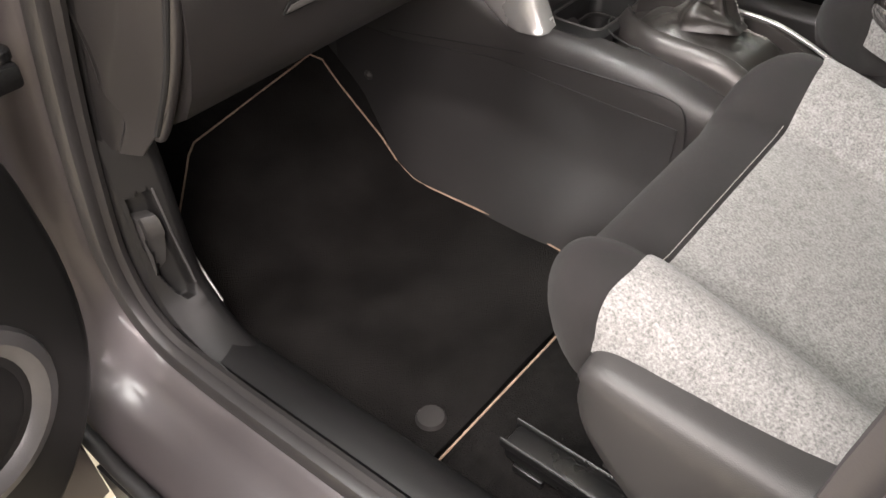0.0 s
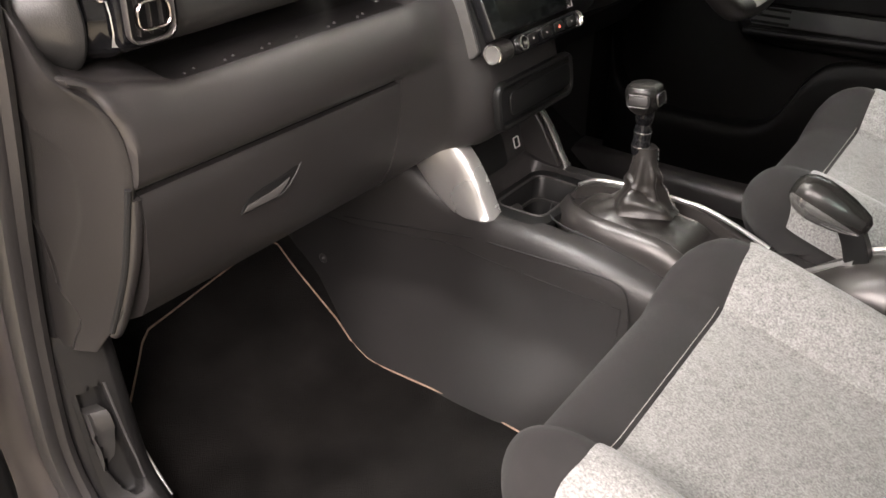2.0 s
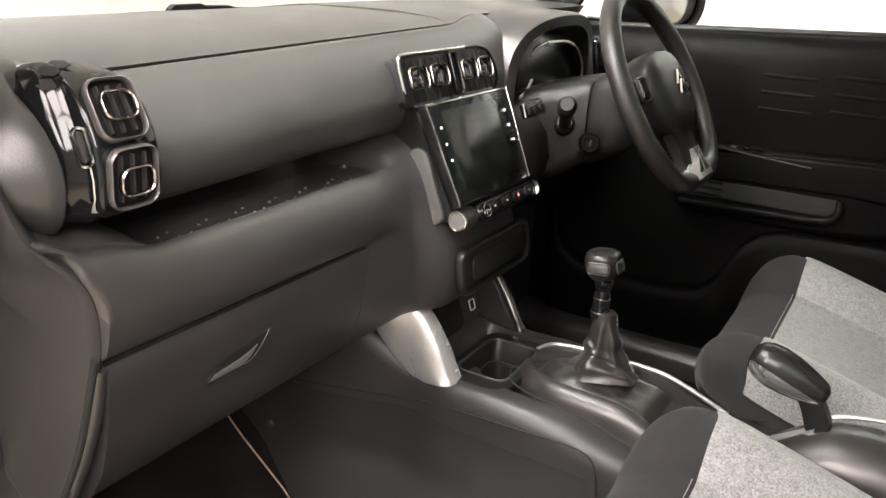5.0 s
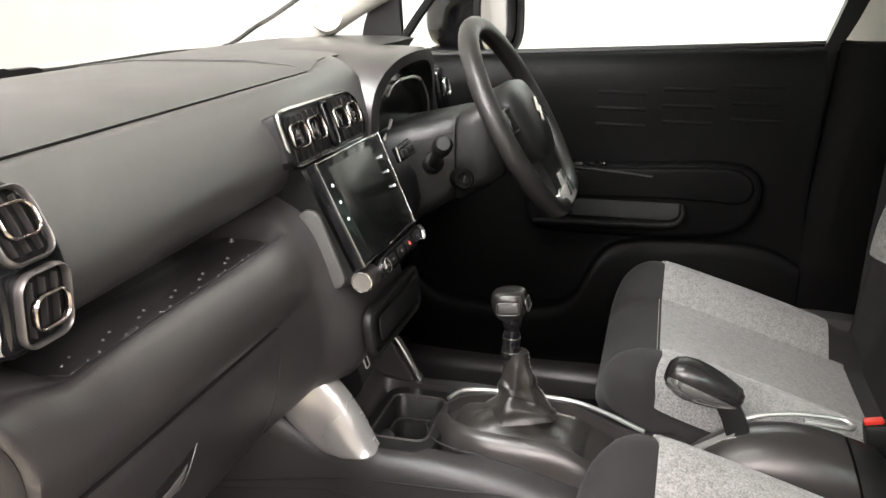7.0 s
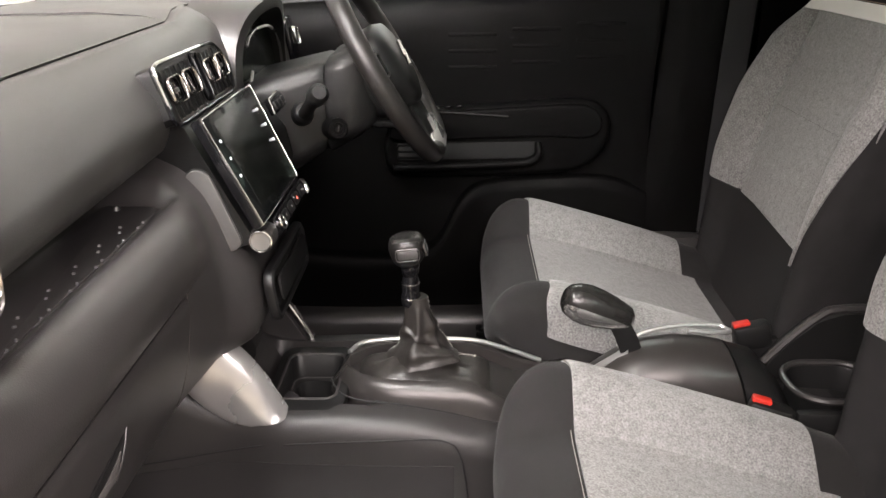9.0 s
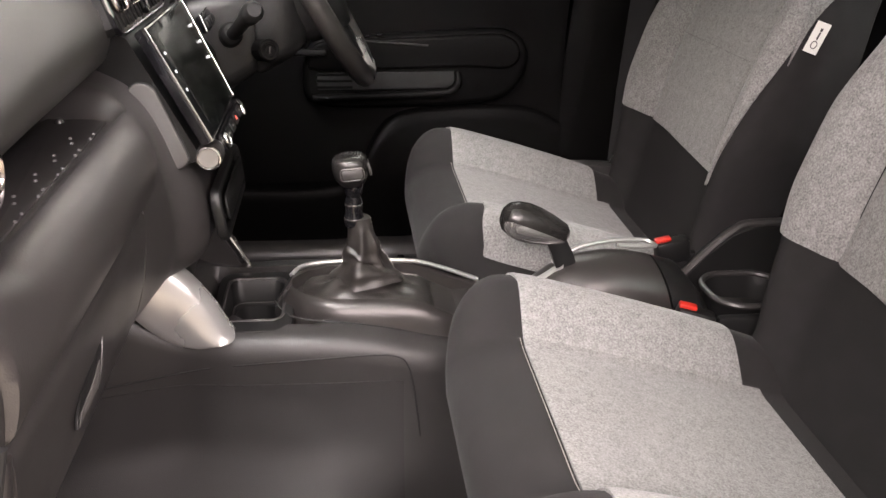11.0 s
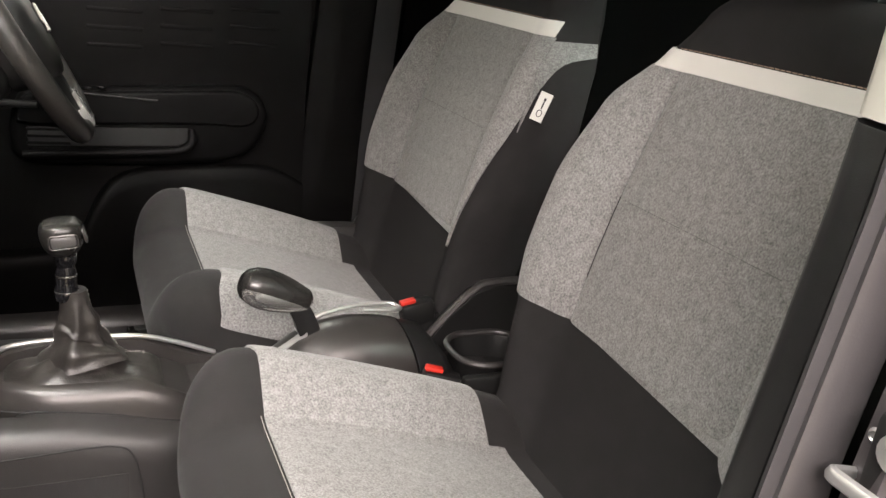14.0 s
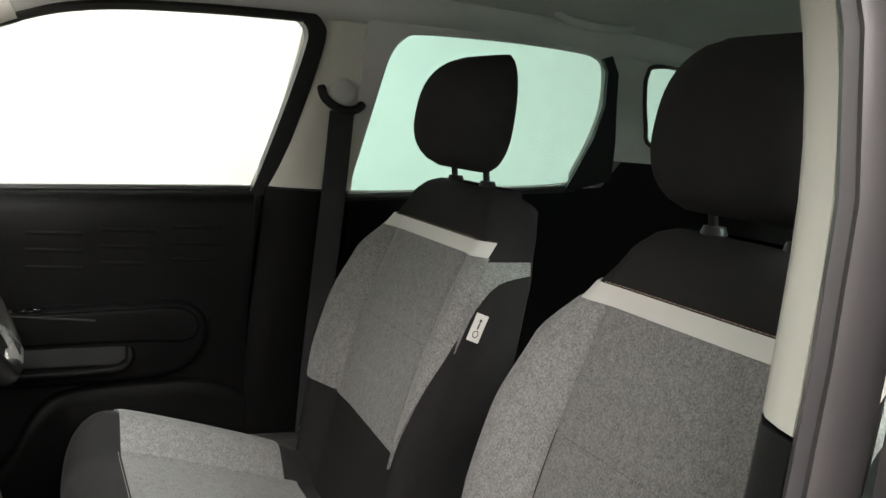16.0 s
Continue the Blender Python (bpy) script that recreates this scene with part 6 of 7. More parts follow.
# gear lever
GL = thing("gear_lever", (0.0, 0.20, 0.28), "manual gear lever with leather gaiter and chrome-faced knob", "gear lever")
def boot(t, a):
    """The gaiter's skin: t up, a round; folds gather towards the foot."""
    z = 0.290 + 0.090 * t
    rx = 0.022 * (1 - t) ** 4 + 0.005 * (1 - t) + 0.0145
    ry = 0.028 * (1 - t) ** 4 + 0.007 * (1 - t) + 0.0160
    e = math.sin(math.pi * min(1.0, 0.12 + t)) ** 0.8
    def ridge(at, wide):
        return math.exp(-(math.sin(0.5 * (a - at)) / wide) ** 2)
    front = ridge(3.6, 0.7)
    f = 1 + e * (0.34 * ridge(2.75 + 0.55 * t, 0.13) + 0.30 * ridge(4.25 - 0.35 * t, 0.12) + 0.20 * ridge(5.3 - 0.8 * t, 0.14) + 0.18 * ridge(1.2 + t, 0.2) - 0.10 * front + 0.06 * noise.noise(Vector((math.cos(a) * 1.7, math.sin(a) * 1.7, t * 4.2))))
    f += e * (0.13 * math.exp(-((t - 0.34 + 0.07 * math.cos(a + 0.6)) / 0.05) ** 2) - 0.10 * math.exp(-((t - 0.46 + 0.07 * math.cos(a + 0.6)) / 0.05) ** 2))
    f += front * (0.24 * math.exp(-((t - 0.17) / 0.07) ** 2) - 0.16 * math.exp(-((t - 0.32) / 0.07) ** 2) + 0.10 * math.exp(-((t - 0.52) / 0.08) ** 2))
    return Vector((0.001 + 0.008 * t + rx * f * math.cos(a), 0.192 + 0.010 * t + ry * f * math.sin(a), z + 0.006 * e * math.sin(2 * a + 9 * t)))


part("gaiter", loft([[boot(k / 26, 2 * math.pi * j / 56) for j in range(56)] for k in range(27)]), GAITM, GL, "creased black leather gaiter", 70)


def skirt(u, v):
    """Crumpled leather round the gaiter's foot, inside the plinth."""
    w = 0.051 * (1 - max(0.0, v) ** 5 * 0.45)
    x, y = PX + u * w, 0.192 + v * 0.094
    r = math.hypot(u, v * 1.2)
    return x, y, 0.2820 - 0.014 * max(abs(u), abs(v)) ** 8 - 0.010 * max(0.0, -v) ** 2 + 0.016 * max(0, 1 - r) + 0.007 * (1 - min(1, r) ** 4) * (noise.noise(Vector((x * 45, y * 38, 1.3))) + 0.6 * math.sin(55 * x + 40 * y))


part("gaiter_skirt", patch(skirt, spread(-1, 1, 26), spread(-1, 1, 40), 0.0, 0.001), GAITM, GL, "crumpled black leather skirt", 70)
for off in (-0.10, 0.10):
    stitches([boot(t, -1.15 + off * (1.2 - 0.4 * t)) * 1.0 + Vector((0.001, -0.001, 0)) for t in spread(0.97, 0.10, 14)] + [Vector(skirt(u + off * 0.5, v)) + Vector((0, 0, 0.0022)) for u, v in ((0.42, -0.40), (0.47, -0.48), (0.56, -0.55), (0.66, -0.62), (0.73, -0.71), (0.76, -0.82))], 0.0030, 0.0010, 0.00055, THREAD, GL)
for dz, rr in ((-0.008, 0.0140), (0.013, 0.0128)):
    part("shaft_ring", lathe([(rr - 0.003, -0.0016), (rr, -0.0012), (rr + 0.0004, 0.0), (rr, 0.0012), (rr - 0.003, 0.0016)], Matrix.Translation((0.008, 0.209, 0.388 + dz)), 24), CHROME, GL, "thin chrome ring on the shaft")
part("shaft", lathe([(0.0001, -0.02), (0.0125, -0.02), (0.0140, -0.014), (0.0135, -0.004), (0.0120, 0.000), (0.0125, 0.006), (0.0122, 0.018), (0.0100, 0.024), (0.0125, 0.030), (0.0135, 0.040), (0.011, 0.048), (0.009, 0.055), (0.0001, 0.055)], Matrix.Translation((0.008, 0.209, 0.388)), 20), GLOSS, GL, "ringed gloss black lever shaft")
KN = Matrix.Translation((0.0050, 0.212, 0.4530)) @ rot(-6, 0, 0) @ Matrix.Diagonal((0.88, 0.88, 0.84, 1.0))
part("knob", loft([[tuple(KN @ Vector((x * s, y * s, d))) for x, y in rrect(0.058, 0.056, 0.024, 8)] for s, d in ((0.34, -0.030), (0.52, -0.028), (0.74, -0.022), (0.90, -0.013), (0.985, -0.002), (1.0, 0.005), (0.985, 0.011), (0.93, 0.0165), (0.80, 0.0205), (0.55, 0.0225), (0.2, 0.023))]), GRIPM, GL, "black gear knob")
for m, w in ((KN @ Matrix.Translation((-0.0284, -0.002, -0.001)) @ rot(0, 0, -90) @ rot(80, 0, 0), 0.036), (KN @ Matrix.Translation((-0.002, -0.0272, -0.001)) @ rot(80, 0, 0), 0.030)):
    part("knob_badge", frame_ring(rrect(w, 0.019, 0.005), 0.0018, 0.0030, m), DKSATIN, GL, "satin frame on the knob")
    part("knob_plate", slab(rrect(w - 0.004, 0.015, 0.004), 0.0018, m, 0.0005), DKPLATE, GL, "grey face of the knob")
part("knob_bar", tube([tuple(KN @ Matrix.Translation((-0.0292, -0.002, -0.001)) @ rot(0, 0, -90) @ rot(80, 0, 0) @ Vector((x, 0.0095, 0.001))) for x in (-0.015, 0.0, 0.015)], 0.0011, 8), RIMM, GL, "satin line on the knob")

# ---- handbrake and its hump ----
HB = thing("handbrake", (0.0, -0.08, 0.24), "handbrake lever with black grip and satin front facet", "handbrake")
GRIP = ((0.053, 0.004, 0.004), (0.0515, 0.013, 0.013), (0.046, 0.0205, 0.0205), (0.034, 0.0258, 0.0262), (0.018, 0.0272, 0.0285), (0.000, 0.0262, 0.0270), (-0.018, 0.0235, 0.0235), (-0.034, 0.0200, 0.0190), (-0.046, 0.0160, 0.0150), (-0.052, 0.008, 0.008))


def grip_at(k, a, d=0.0):
    """A point on the grip: k along the ring table, a round it, d above the skin."""
    i = min(int(k), len(GRIP) - 2)
    y, w, h = (GRIP[i][j] + (GRIP[i + 1][j] - GRIP[i][j]) * (k - i) for j in range(3))
    return tuple(Matrix.Translation((0.008, -0.052, 0.362)) @ rot(19, 0, 0) @ Vector(((w + d) * math.cos(a), y, (h + d) * math.sin(a))))


part("grip", loft([[grip_at(k / 4, 2 * math.pi * j / 28) for j in range(28)] for k in range(4 * (len(GRIP) - 1) + 1)]), GRIPM, HB, "black handbrake grip", 60)
part("facet", loft([[grip_at(k, radians(a), 0.0008 + 0.0012 * math.sin(math.pi * (a - lo) / (hi - lo))) for a in spread(lo, hi, 9)] for k, lo, hi in ((1.3, 196, 206), (1.8, 182, 226), (2.4, 178, 240), (3.2, 176, 250), (4.0, 176, 254), (5.0, 178, 256), (6.0, 182, 256), (7.0, 190, 254), (8.0, 202, 244), (8.5, 212, 226))], closed=False), POLISH, HB, "bright polished facet", 60)
part("arm", loft([[(0.004 + w * x, y + 0.016 * v, z) for x, v in ((-1, -0.8), (-0.8, -1), (0.8, -1), (1, -0.8), (1, 0.8), (0.8, 1), (-0.8, 1), (-1, 0.8))] for y, z, w in ((-0.108, 0.262, 0.012), (-0.102, 0.295, 0.012), (-0.092, 0.322, 0.012), (-0.080, 0.345, 0.011))]), BLACKP, HB, "black lever arm")
part("slot_blade", loft([[(-0.002 + w, y, z - 0.004), (-0.002 + w, y, z + 0.003), (-0.002, y, z + 0.005), (-0.002 - w, y, z + 0.003), (-0.002 - w, y, z - 0.004)] for y, z, w in ((-0.095, 0.302, 0.006), (-0.075, 0.287, 0.007), (-0.050, 0.270, 0.007), (-0.030, 0.258, 0.004))]), SATIN, HB, "bright lever blade")

HUMP = thing("console_hump", (0.0, -0.2, 0.22), "dark satin handbrake hump with recessed slot", "console hump")
HS = []
for y, w, zt in ((-0.050, 0.050, 0.248), (-0.070, 0.056, 0.270), (-0.10, 0.060, 0.294), (-0.14, 0.063, 0.312), (-0.18, 0.065, 0.318), (-0.22, 0.066, 0.315), (-0.252, 0.066, 0.308)):
    HS.append([(CX + 0.008 + w * math.cos(a), y + 0.02 * math.sin(a), 0.22 + (zt - 0.22) * math.sin(a) ** 0.7) for a in (math.pi * k / 14 for k in range(15))] + [(CX + 0.008 - w, y, 0.18), (CX + 0.008 + w, y, 0.18)])
part("shell", loft(HS), PLINTHM, HUMP, "dark satin metallic shell")
part("rear_shell", loft([[(x, y - 0.004, z - 0.002) for x, y, z in HS[-1]], [(CX + 0.008 + (x - CX - 0.008) * 1.0, y - 0.040, z - 0.012) for x, y, z in HS[-1]], [(x, y - 0.075, z - 0.05 if z > 0.2 else z) for x, y, z in HS[-1]]]), BLACKP, HUMP, "black rear part of the hump")
part("slot_rim", tube(spline([(0.020, -0.085, 0.296), (0.022, -0.12, 0.317), (0.030, -0.17, 0.324), (0.036, -0.225, 0.322), (0.030, -0.240, 0.319), (0.014, -0.236, 0.321), (0.010, -0.18, 0.326)], 5), 0.0035, 8), SATIN, HUMP, "satin slot rim")

# rear tray between the seats
TR = thing("console_tray", (0.0, -0.40, 0.15), "black plastic tray with cup ring behind the handbrake", "console tray")
part("tray_floor", box(0.15, 0.24, 0.02, (0.0, -0.43, 0.205), 0.006), BLACKP, TR)
part("tray_wall", loft([[(0.085, y, 0.16), (0.085, y, z), (0.070, y, z + 0.004), (0.060, y, z - 0.004), (0.060, y, 0.16)] for y, z in ((-0.318, 0.246), (-0.345, 0.280), (-0.385, 0.318), (-0.42, 0.330), (-0.48, 0.332), (-0.56, 0.332))]), BLACKP, TR, "raised black tray side")
part("tray_rim", tube(spline([(0.066, -0.315, 0.246), (0.066, -0.345, 0.281), (0.066, -0.385, 0.320), (0.066, -0.42, 0.333), (0.066, -0.56, 0.335)], 5), 0.007, 8), HARD, TR)
part("cup_ring", frame_ring(rrect(0.110, 0.130, 0.045, 8), 0.010, 0.010, Matrix.Translation((-0.012, -0.385, 0.252))), HARD, TR, "dark cup ring")
part("cup_wall", loft([[(-0.012 + x * s, -0.385 + y * s, z) for x, y in rrect(0.110, 0.130, 0.045, 8)] for s, z in ((1.0, 0.256), (0.95, 0.25), (0.9, 0.212))], caps=False), BLACKP, TR)
part("tray_wall", box(0.016, 0.24, 0.09, (-0.078, -0.43, 0.205), 0.006), BLACKP, TR)

# ---- belt buckles ----
def buckle(x, y, z, yaw, lean):
    b = thing("belt_buckle", (x, y, z - 0.06), "black seat belt buckle with red release button", "belt buckle", "belt buckles")
    m = Matrix.Translation((x, y, z)) @ rot(lean, 0, yaw)
    part("body", box(0.026, 0.055, 0.040, tuple(m @ Vector((0, -0.022, -0.026))), 0.006, m.to_3x3().to_4x4()), BLACKP, b)
    part("button", box(0.014, 0.026, 0.008, tuple(m @ Vector((0, -0.008, -0.004))), 0.003, m.to_3x3().to_4x4()), RED, b, "red release button")
    part("stalk", box(0.016, 0.05, 0.08, tuple(m @ Vector((0, -0.035, -0.075))), 0.005, m.to_3x3().to_4x4()), BLACKP, b)


buckle(-0.088, -0.250, 0.280, -14, 10)
buckle(0.094, -0.276, 0.297, 0, -12)


# ---- seats ----
def cush(x, s):
    """The cushion's upper skin: x across, s from the back (0) over the top and down the front (1)."""
    line = CUSH_LINE
    f = s * (len(line) - 1)
    i = min(int(f), len(line) - 2)
    t = f - i
    y, z, w, fr = (line[i][k] + (line[i + 1][k] - line[i][k]) * t for k in range(4))
    a = abs(x)
    z += 0.056 * step(0.128, 0.204, a) * w
    z -= 0.003 * math.exp(-((a - 0.146) / 0.006) ** 2) * (1 - fr)
    c = max(0.0, min(1.0, (a - 0.12) / 0.136))
    y -= fr * 0.046 * c ** 2.4
    z += 0.062 * c * c * max(0.0, s - 0.86) / 0.14
    if a > 0.212:
        r = 0.044
        q = min(1.0, (a - 0.212) / r)
        bend = 1 - math.sqrt(max(0.0, 1 - q * q))
        z -= r * bend * 1.35 * (1 - 0.75 * fr)
        y -= 0.034 * bend * fr
    if a > 0.256:
        z -= a - 0.256
        x = math.copysign(0.256 + 0.05 * (a - 0.256), x)
    return x, y, z


CUSH_LINE = [tuple(p) for p in spline([(-0.40, 0.180, 0.7, 0), (-0.30, 0.203, 0.95, 0), (-0.20, 0.233, 1.0, 0), (-0.10, 0.263, 1.0, 0), (0.0, 0.289, 1.0, 0.08), (0.050, 0.291, 0.95, 0.4), (0.086, 0.270, 0.9, 0.8), (0.101, 0.232, 0.85, 1), (0.086, 0.190, 0.85, 1), (0.045, 0.158, 0.85, 1)], 5)]


def s_at(y):
    """The value of s at which the top of the cushion lies at y."""
    n = len(CUSH_LINE)
    for i in range(n - 1):
        if CUSH_LINE[i][0] <= y <= CUSH_LINE[i + 1][0]:
            return (i + (y - CUSH_LINE[i][0]) / (CUSH_LINE[i + 1][0] - CUSH_LINE[i][0])) / (n - 1)
    return 1.0


BW = [(0.24, 0.235), (0.37, 0.246), (0.46, 0.262), (0.56, 0.262), (0.66, 0.238), (0.735, 0.202), (0.79, 0.172), (0.815, 0.150), (0.825, 0.120)]


def back_half(z):
    for (a, wa), (b, wb) in zip(BW, BW[1:]):
        if a <= z <= b:
            t = (z - a) / (b - a)
            t = t * t * (3 - 2 * t) * 0.5 + t * 0.5
            return wa + (wb - wa) * t
    return BW[0][1] if z < BW[0][0] else BW[-1][1]


CREASE = 0.152


def side_skin(s, z):
    """The backrest's left flank: s from the front edge (0) to the back (1)."""
    w = back_half(z)
    f = Vector(back_skin(-0.99, z))
    b = Vector((-w * 0.975, -0.385 - 0.268 * (z - 0.28) - 0.085, z))
    return tuple(f.lerp(b, s))


def back_skin(u, z):
    """The backrest's front skin: u from -1 to 1 across, z up."""
    w = back_half(z)
    a = abs(u)
    x = u * w
    y = -0.385 - 0.268 * (z - 0.28) + 0.02 * math.sin(math.pi * min(1, max(0, (z - 0.25) / 0.5)))
    ax = abs(x)
    y += 0.048 * (1 - step(0.66, 0.82, z)) * step(CREASE - 0.012, CREASE + 0.092, ax)
    y -= 0.009 * math.exp(-((ax - CREASE) / 0.008) ** 2) * step(0.36, 0.40, z) * (1 - step(0.70, 0.73, z))
    if a > 0.82:
        q = min(1.0, (a - 0.82) / 0.18)
        y -= 0.050 * (1 - math.sqrt(max(0.0, 1 - q * q)))
    if z > 0.78:
        q = min(1.0, (z - 0.78) / 0.05)
        y -= 0.05 * (1 - math.sqrt(max(0.0, 1 - q * q)))
    return x, y, z


def bolster(k, z, z0, z1):
    """A point on a back bolster: k from the crease (0) to the outer edge (1), signed by side; it ends in a narrow tongue."""
    low = max(0.0, 1 - (z - z0) / (z1 - z0))
    if k < 0:
        edge = 1.0 - 0.34 * (max(0.0, low - 0.35) / 0.65) ** 1.1
    else:
        edge = 1.0 - 0.08 * low
    w = back_half(z)
    x = CREASE + (0.99 * w - CREASE) * abs(k) * edge
    if k < 0:
        z -= 0.021 * low ** 5 * (0.45 + 0.55 * (1 - abs(2 * abs(k) - 0.92) ** 2.2))
    else:
        z += 0.012 * k * low ** 3
    return back_skin(math.copysign(x / w, k), z)


XC = [-0.152, -0.147, -0.14, -0.13] + spread(-0.115, 0.115, 13) + [0.13, 0.14, 0.147, 0.152]


def seat(cx, label, tag_side):
    st = thing("front_seat", (0, -0.2, 0.0), label, "car seat", "front seats")
    # cushion
    xs = [-0.256, -0.252, -0.245, -0.235, -0.225, -0.212, -0.20, -0.185, -0.17, -0.16, -0.152, -0.146, -0.140, -0.13, -0.10, -0.06, -0.02, 0.02, 0.06, 0.10, 0.13, 0.140, 0.146, 0.152, 0.16, 0.17, 0.185, 0.20, 0.212, 0.225, 0.235, 0.245, 0.252, 0.256]
    secs = []
    for x in xs:
        ring = [cush(x, s) for s in spread(0, 1, 46)]
        ring += [(x, -0.02, 0.135), (x, -0.2, 0.10), (x, -0.40, 0.10)]
        secs.append(ring)
    cu = part("cushion", loft(secs), CLOTHD, st, "charcoal cloth seat cushion", 60)
    gx = [-0.272, -0.262, -0.256, -0.254, -0.250, -0.246, -0.240, -0.232, -0.222, -0.212, -0.205, -0.195, -0.185, -0.175, -0.165, -0.158, -0.152, -0.146]
    s0, s1 = s_at(-0.325), s_at(0.004)
    part("centre_panel", patch(cush, [-0.146, -0.140, -0.132] + spread(-0.12, 0.12, 13) + [0.132, 0.140, 0.146], spread(s0, s1, 30), 0.0, 0.004, "ud"), GREY, cu, "grey melange cloth centre panel")
    part("bolster_panel", patch(lambda x, s: cush(x, s + 0.034 * step(0.212, 0.266, abs(x)) * step(s1 - 0.08, s1, s)), gx, spread(s_at(-0.30), s1, 30), 0.0, 0.004, "lud"), GREY, cu, "grey melange cloth bolster")
    part("bolster_panel", patch(lambda x, s: cush(x, s + 0.030 * step(0.20, 0.262, abs(x)) * step(s1 - 0.08, s1, s)), [-x for x in reversed(gx)], spread(s_at(-0.30), s1, 30), 0.0, 0.004, "rud"), GREY, cu, "grey melange cloth bolster")
    stitches([Vector(cush(x, s1 + 0.006)) + Vector((0, 0.001, 0.0035)) for x in spread(-0.144, 0.144, 14)], 0.0060, 0.0012, 0.0005, THREAD, cu)
    # side shields
    for sd in (-1, 1):
        sh = []
        for y, zt, zb, o in spline([(0.010, 0.262, 0.236, -0.012), (0.006, 0.281, 0.212, -0.004), (-0.008, 0.290, 0.188, 0.002), (-0.035, 0.292, 0.160, 0.006), (-0.075, 0.290, 0.125, 0.008), (-0.13, 0.286, 0.098, 0.009), (-0.20, 0.282, 0.085, 0.009), (-0.34, 0.280, 0.080, 0.008), (-0.43, 0.270, 0.085, 0.004)], 3):
            x0 = 0.282 + o
            h = zt - zb
            sh.append([(sd * 0.236, y, zb), (sd * (x0 - 0.022), y, zb), (sd * (x0 - 0.006), y, zb + 0.12 * h), (sd * (x0 - 0.002), y, zb + 0.3 * h), (sd * (x0 - 0.003), y, zb + 0.62 * h), (sd * (x0 + 0.003), y, zt - 0.17 * h), (sd * (x0 + 0.001), y, zt - 0.07 * h), (sd * (x0 - 0.005), y, zt - 0.02 * h), (sd * (x0 - 0.014), y, zt), (sd * (x0 - 0.026), y, zt + 0.001), (sd * 0.240, y, zt - 0.002)])
        if sd == -tag_side:
            part("side_shield", loft([[(x, y, z - (0.026 if tag_side < 0 else 0.0)) for x, y, z in ring] for ring in sh]), SHIELD, st, "dark grey plastic side shield", 60)
        if sd == -tag_side:
            part("adjuster", box(0.012, 0.14, 0.030, (sd * 0.292, -0.20, 0.19), 0.006, rot(4, 0, 0)), BLACKP, st, "black height lever")
        part("rail", box(0.030, 0.54, 0.030, (sd * 0.2235, -0.168, 0.034), 0.004), STEEL, st, "black steel seat rail")
        part("rail_foot", box(0.032, 0.04, 0.012, (sd * 0.2235, 0.070, 0.008), 0.003), STEEL, st)
        part("rail_lip", box(0.004, 0.57, 0.012, (sd * 0.2235 - 0.0165, -0.178, 0.046), 0.0015), STEEL, st, "black steel rail lip")
        part("rail_lip", box(0.004, 0.57, 0.012, (sd * 0.2235 + 0.0165, -0.178, 0.046), 0.0015), STEEL, st, "black steel rail lip")
    # thin tubes added to draw the highlight along the rail lips
    for sd in (-1, 1):
        for o in (-0.0165, 0.0165):
            part("rail_highlight", tube([(sd * 0.2235 + o, 0.106, 0.0525), (sd * 0.2235 + o, -0.44, 0.0525)], 0.0012, 6), STEEL, st, "thin raised line for the rail's highlight")
    part("under_frame", box(0.40, 0.40, 0.05, (0, -0.18, 0.085), 0.01), BLACKP, st)
    # backrest
    us = [-1, -0.985, -0.96, -0.93, -0.89, -0.85, -0.80, -0.75, -0.70, -0.65, -0.60, -0.55, -0.50, -0.4, -0.2, 0, 0.2, 0.4, 0.50, 0.55, 0.60, 0.65, 0.70, 0.75, 0.80, 0.85, 0.89, 0.93, 0.96, 0.985, 1]
    zs = [0.16, 0.19, 0.22, 0.25, 0.28] + spread(0.31, 0.78, 30) + [0.79, 0.80, 0.808, 0.815, 0.820, 0.824]
    secs = []
    for z in zs:
        front = [back_skin(u, z) for u in us]
        w = back_half(z)
        yb = -0.385 - 0.268 * (z - 0.28) - 0.115 + 0.05 * step(0.79, 0.825, z)
        secs.append(front + [(w * 0.97, yb + 0.03, z), (w * 0.80, yb, z), (0, yb - 0.008, z), (-w * 0.80, yb, z), (-w * 0.97, yb + 0.03, z)])
    bk = part("backrest", loft(secs), CLOTHB, st, "black cloth backrest", 60)
    z0, z1 = 0.385, 0.7165
    part("centre_panel", patch(lambda x, z: back_skin(x / back_half(z), z), XC, spread(z0, z1, 26), 0.0, 0.004, "ud"), GREY, bk, "grey melange cloth back panel")
    part("panel_seam", tube([Vector(back_skin(x / back_half(0.556), 0.556)) + Vector((0, 0.0036, 0)) for x in spread(-0.144, 0.144, 25)], 0.0007, 6), SEAMG, bk, "thin seam across the panel")
    for sd in (-1, 1):
        uu = [sd * k for k in (0, 0.06, 0.12, 0.2, 0.3, 0.42, 0.54, 0.66, 0.76, 0.84, 0.90, 0.95, 1)]
        if sd < 0:
            uu = uu[::-1]
        part("bolster_panel", patch(lambda k, z: bolster(k, z, z0, z1), uu, spread(z0, z1, 26), 0.0, 0.004, "lud" if sd < 0 else "rud"), GREY, bk, "grey melange cloth back bolster")
    part("stripe", patch(back_skin, spread(-0.985, 0.985, 29), spread(0.717, 0.741, 4), 0.0, 0.004), WHITEL, bk, "white leatherette shoulder stripe")
    stitches([Vector(back_skin(u, 0.744)) + Vector((0, 0.002, 0)) for u in spread(-0.96, 0.96, 16)], 0.006, 0.0012, 0.0006, EDGE, bk)
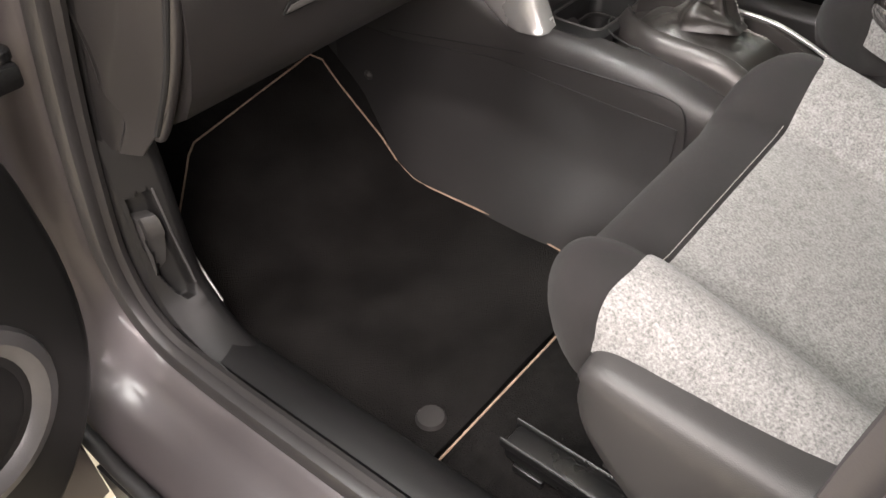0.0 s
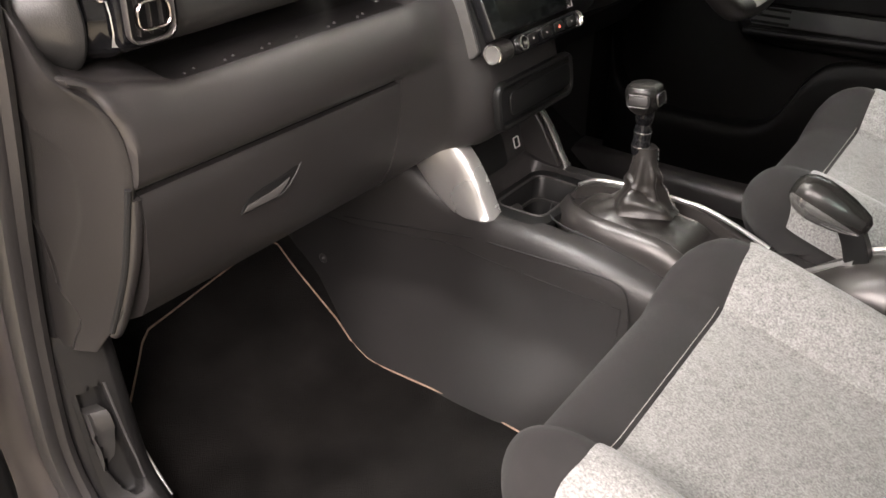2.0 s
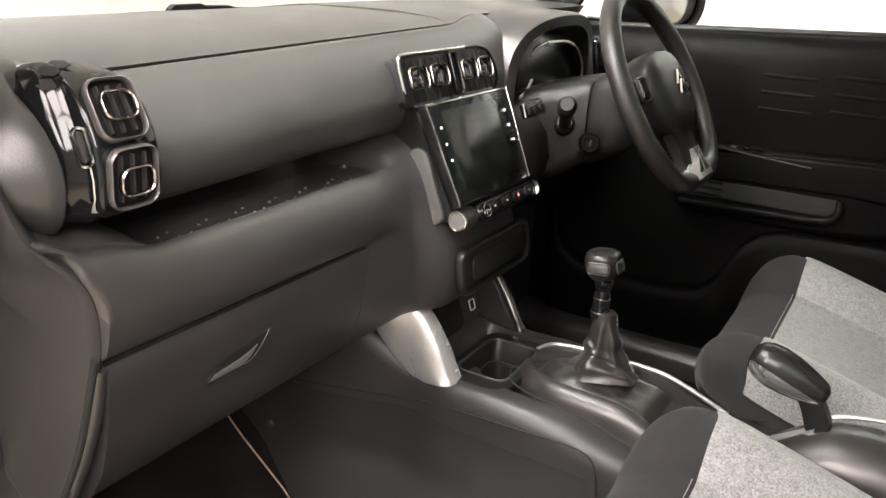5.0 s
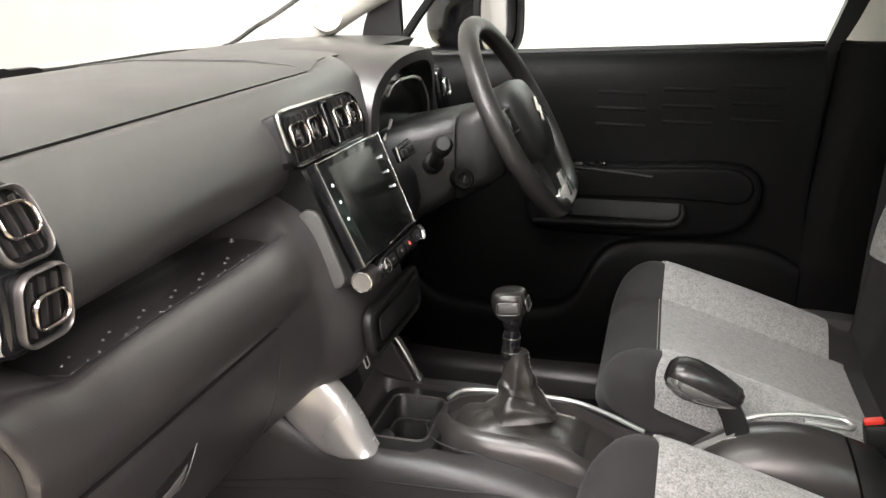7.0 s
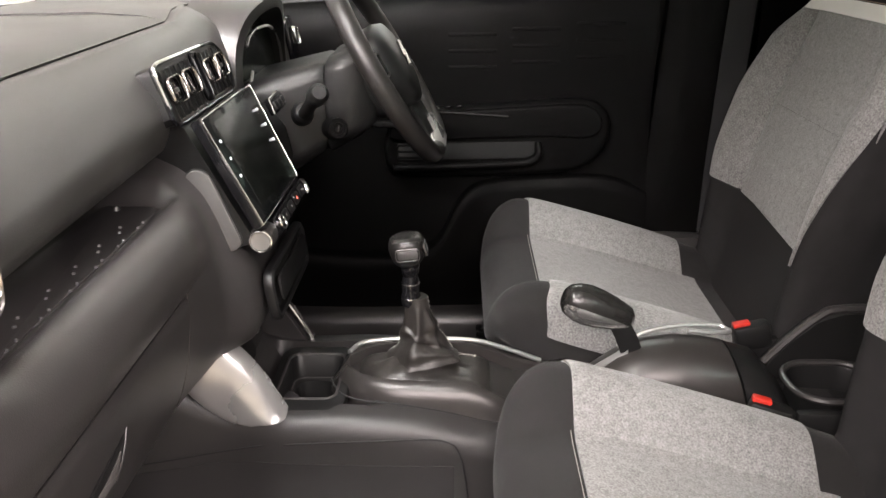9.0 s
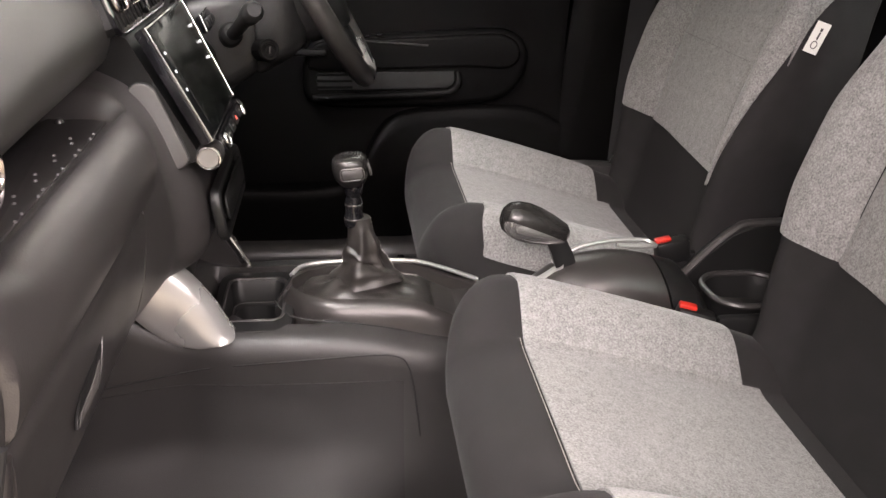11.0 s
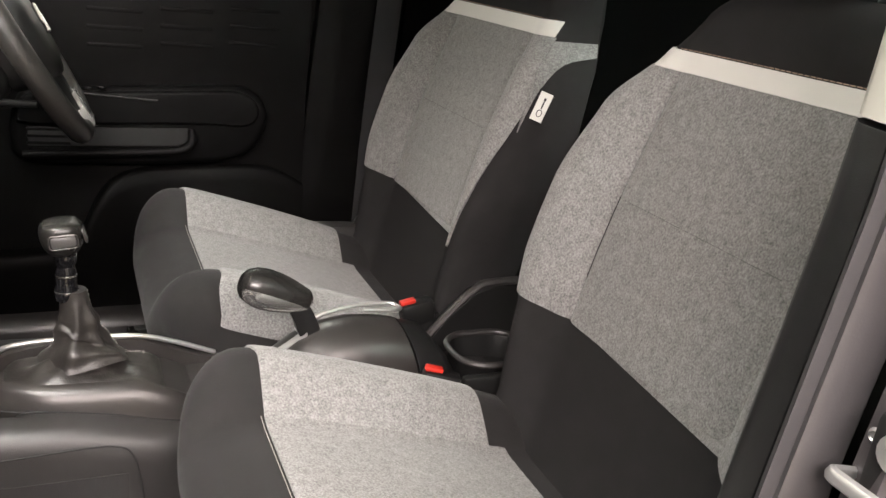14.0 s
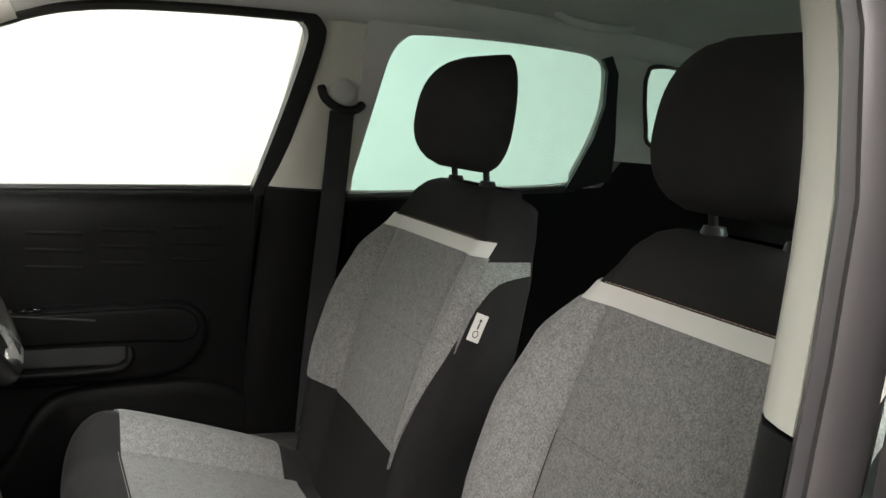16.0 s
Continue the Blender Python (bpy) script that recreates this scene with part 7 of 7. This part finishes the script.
    for sd in (-1, 1):
        def wing(s, v, sd=sd):
            lo = 0.676 + 0.016 * s - 0.10 * (1 - s) ** 6
            x, y, z = side_skin(s, lo + (0.712 - lo) * v)
            return -sd * x, y, z
        part("shoulder_patch", patch(wing, [0, 0.03, 0.06, 0.1, 0.15, 0.22, 0.3, 0.42, 0.56, 0.7, 0.85, 1][::-sd], spread(0, 1, 7), 0.0, 0.004), GREY, bk, "grey cloth shoulder patch")
    part("recliner_cover", lathe([(0.0001, 0.012), (0.035, 0.012), (0.042, 0.006), (0.044, 0.0)], pose(-tag_side * 0.262, -0.40, 0.245, 0, -tag_side * 90, 0), 24), HARD, st, "round plastic recliner cover")
    tag = part("airbag_tag", box(0.0022, 0.020, 0.046, (tag_side * 0.262, -0.466, 0.618), 0.0006, rot(17, 0, tag_side * 22)), PAPER, bk, "small white cloth side tag")
    TGM = Matrix.Translation((tag_side * 0.2634, -0.466, 0.618)) @ rot(17, 0, tag_side * 22)
    part("tag_mark", tube([tuple(TGM @ Vector((0, 0.0040 * math.cos(a), -0.0105 + 0.0055 * math.sin(a)))) for a in spread(0, 2 * math.pi, 17)[:-1]], 0.0007, 6, True), INK, tag)
    for dz, h, w in ((0.003, 0.011, 0.0024), (0.012, 0.005, 0.0034)):
        part("tag_mark", box(0.0006, w, h, tuple(TGM @ Vector((0, 0, dz))), 0, TGM.to_3x3().to_4x4()), INK, tag)
    # headrest
    hr = []
    for k in range(19):
        t = k / 18
        z = 0.850 + 0.206 * t
        arc = max(0.02, 1 - abs(2 * t - 1) ** 2.6)
        w = 0.132 * (0.62 + 0.38 * arc ** 0.55)
        front = 0.082 * arc ** 0.55
        back = (0.042 - 0.036 * t ** 1.5) * max(0.05, arc) ** 0.2
        y0 = -0.562 - 0.03 * (t - 0.5)
        ring = []
        for j in range(36):
            a = 2 * math.pi * j / 36
            ca, sa = math.cos(a), math.sin(a)
            ring.append((w * math.copysign(abs(ca) ** 0.52, ca), y0 + (front if sa > 0 else back) * math.copysign(abs(sa) ** 0.85, sa), z))
        hr.append(ring)
    head = part("headrest", loft(hr), CLOTHB, st, "black cloth headrest", 60)
    for sd in (-1, 1):
        part("post", tube([(sd * 0.062, -0.575, 0.80), (sd * 0.062, -0.565, 0.86)], 0.006, 12), BLACKP, head, "black headrest post")
        part("post_collar", lathe([(0.0001, 0.012), (0.013, 0.012), (0.016, 0.004), (0.016, -0.01)], Matrix.Translation((sd * 0.062, -0.572, 0.822)), 16), BLACKP, head)
    return st


driver = seat(0, "grey and black cloth driver seat with white shoulder stripe", -1)
driver.matrix_world = Matrix.Translation((0.34, -0.2, 0.0))
passenger = seat(0, "grey and black cloth passenger seat beside the open door", 1)
passenger.matrix_world = Matrix.Translation((-0.34, -0.2, 0.0))

# ---- driver's seat belt ----
SB = thing("seat_belt", (0.69, -0.42, 0.9), "black seat belt hanging from its pillar anchor", "seat belt")
part("webbing", loft([[(x - 0.001, y - 0.027, z), (x + 0.001, y - 0.027, z), (x + 0.001, y + 0.027, z), (x - 0.001, y + 0.027, z)] for x, y, z in ((0.664, -0.425, 0.935), (0.674, -0.425, 0.80), (0.672, -0.415, 0.60), (0.668, -0.405, 0.40), (0.668, -0.40, 0.12))]), WEB, SB, "black belt webbing")
part("anchor", tube(spline([(0.664, -0.375, 0.985), (0.662, -0.383, 0.962), (0.661, -0.405, 0.945), (0.661, -0.430, 0.938), (0.662, -0.455, 0.942), (0.664, -0.472, 0.956)], 4), [0.006] + [0.0095] * 19 + [0.006], 10), BLACKP, SB, "black belt guide")
part("anchor_cap", lathe([(0.0001, 0.014), (0.020, 0.012), (0.029, 0.006), (0.032, 0.0), (0.032, -0.01)], pose(0.670, -0.424, 0.974, 0, -90, 0), 24), LINING, SB, "grey round anchor cap")

# ---- rear bench ----
RB = thing("rear_bench", (0, -1.2, 0.1), "black cloth rear bench seat", "bench seat")
part("bench_cushion", box(1.26, 0.50, 0.18, (0, -1.12, 0.23), 0.05, rot(6, 0, 0), 4), CLOTHB, RB)
part("bench_back", box(1.26, 0.14, 0.62, (0, -1.46, 0.55), 0.05, rot(16, 0, 0), 4), CLOTHB, RB)
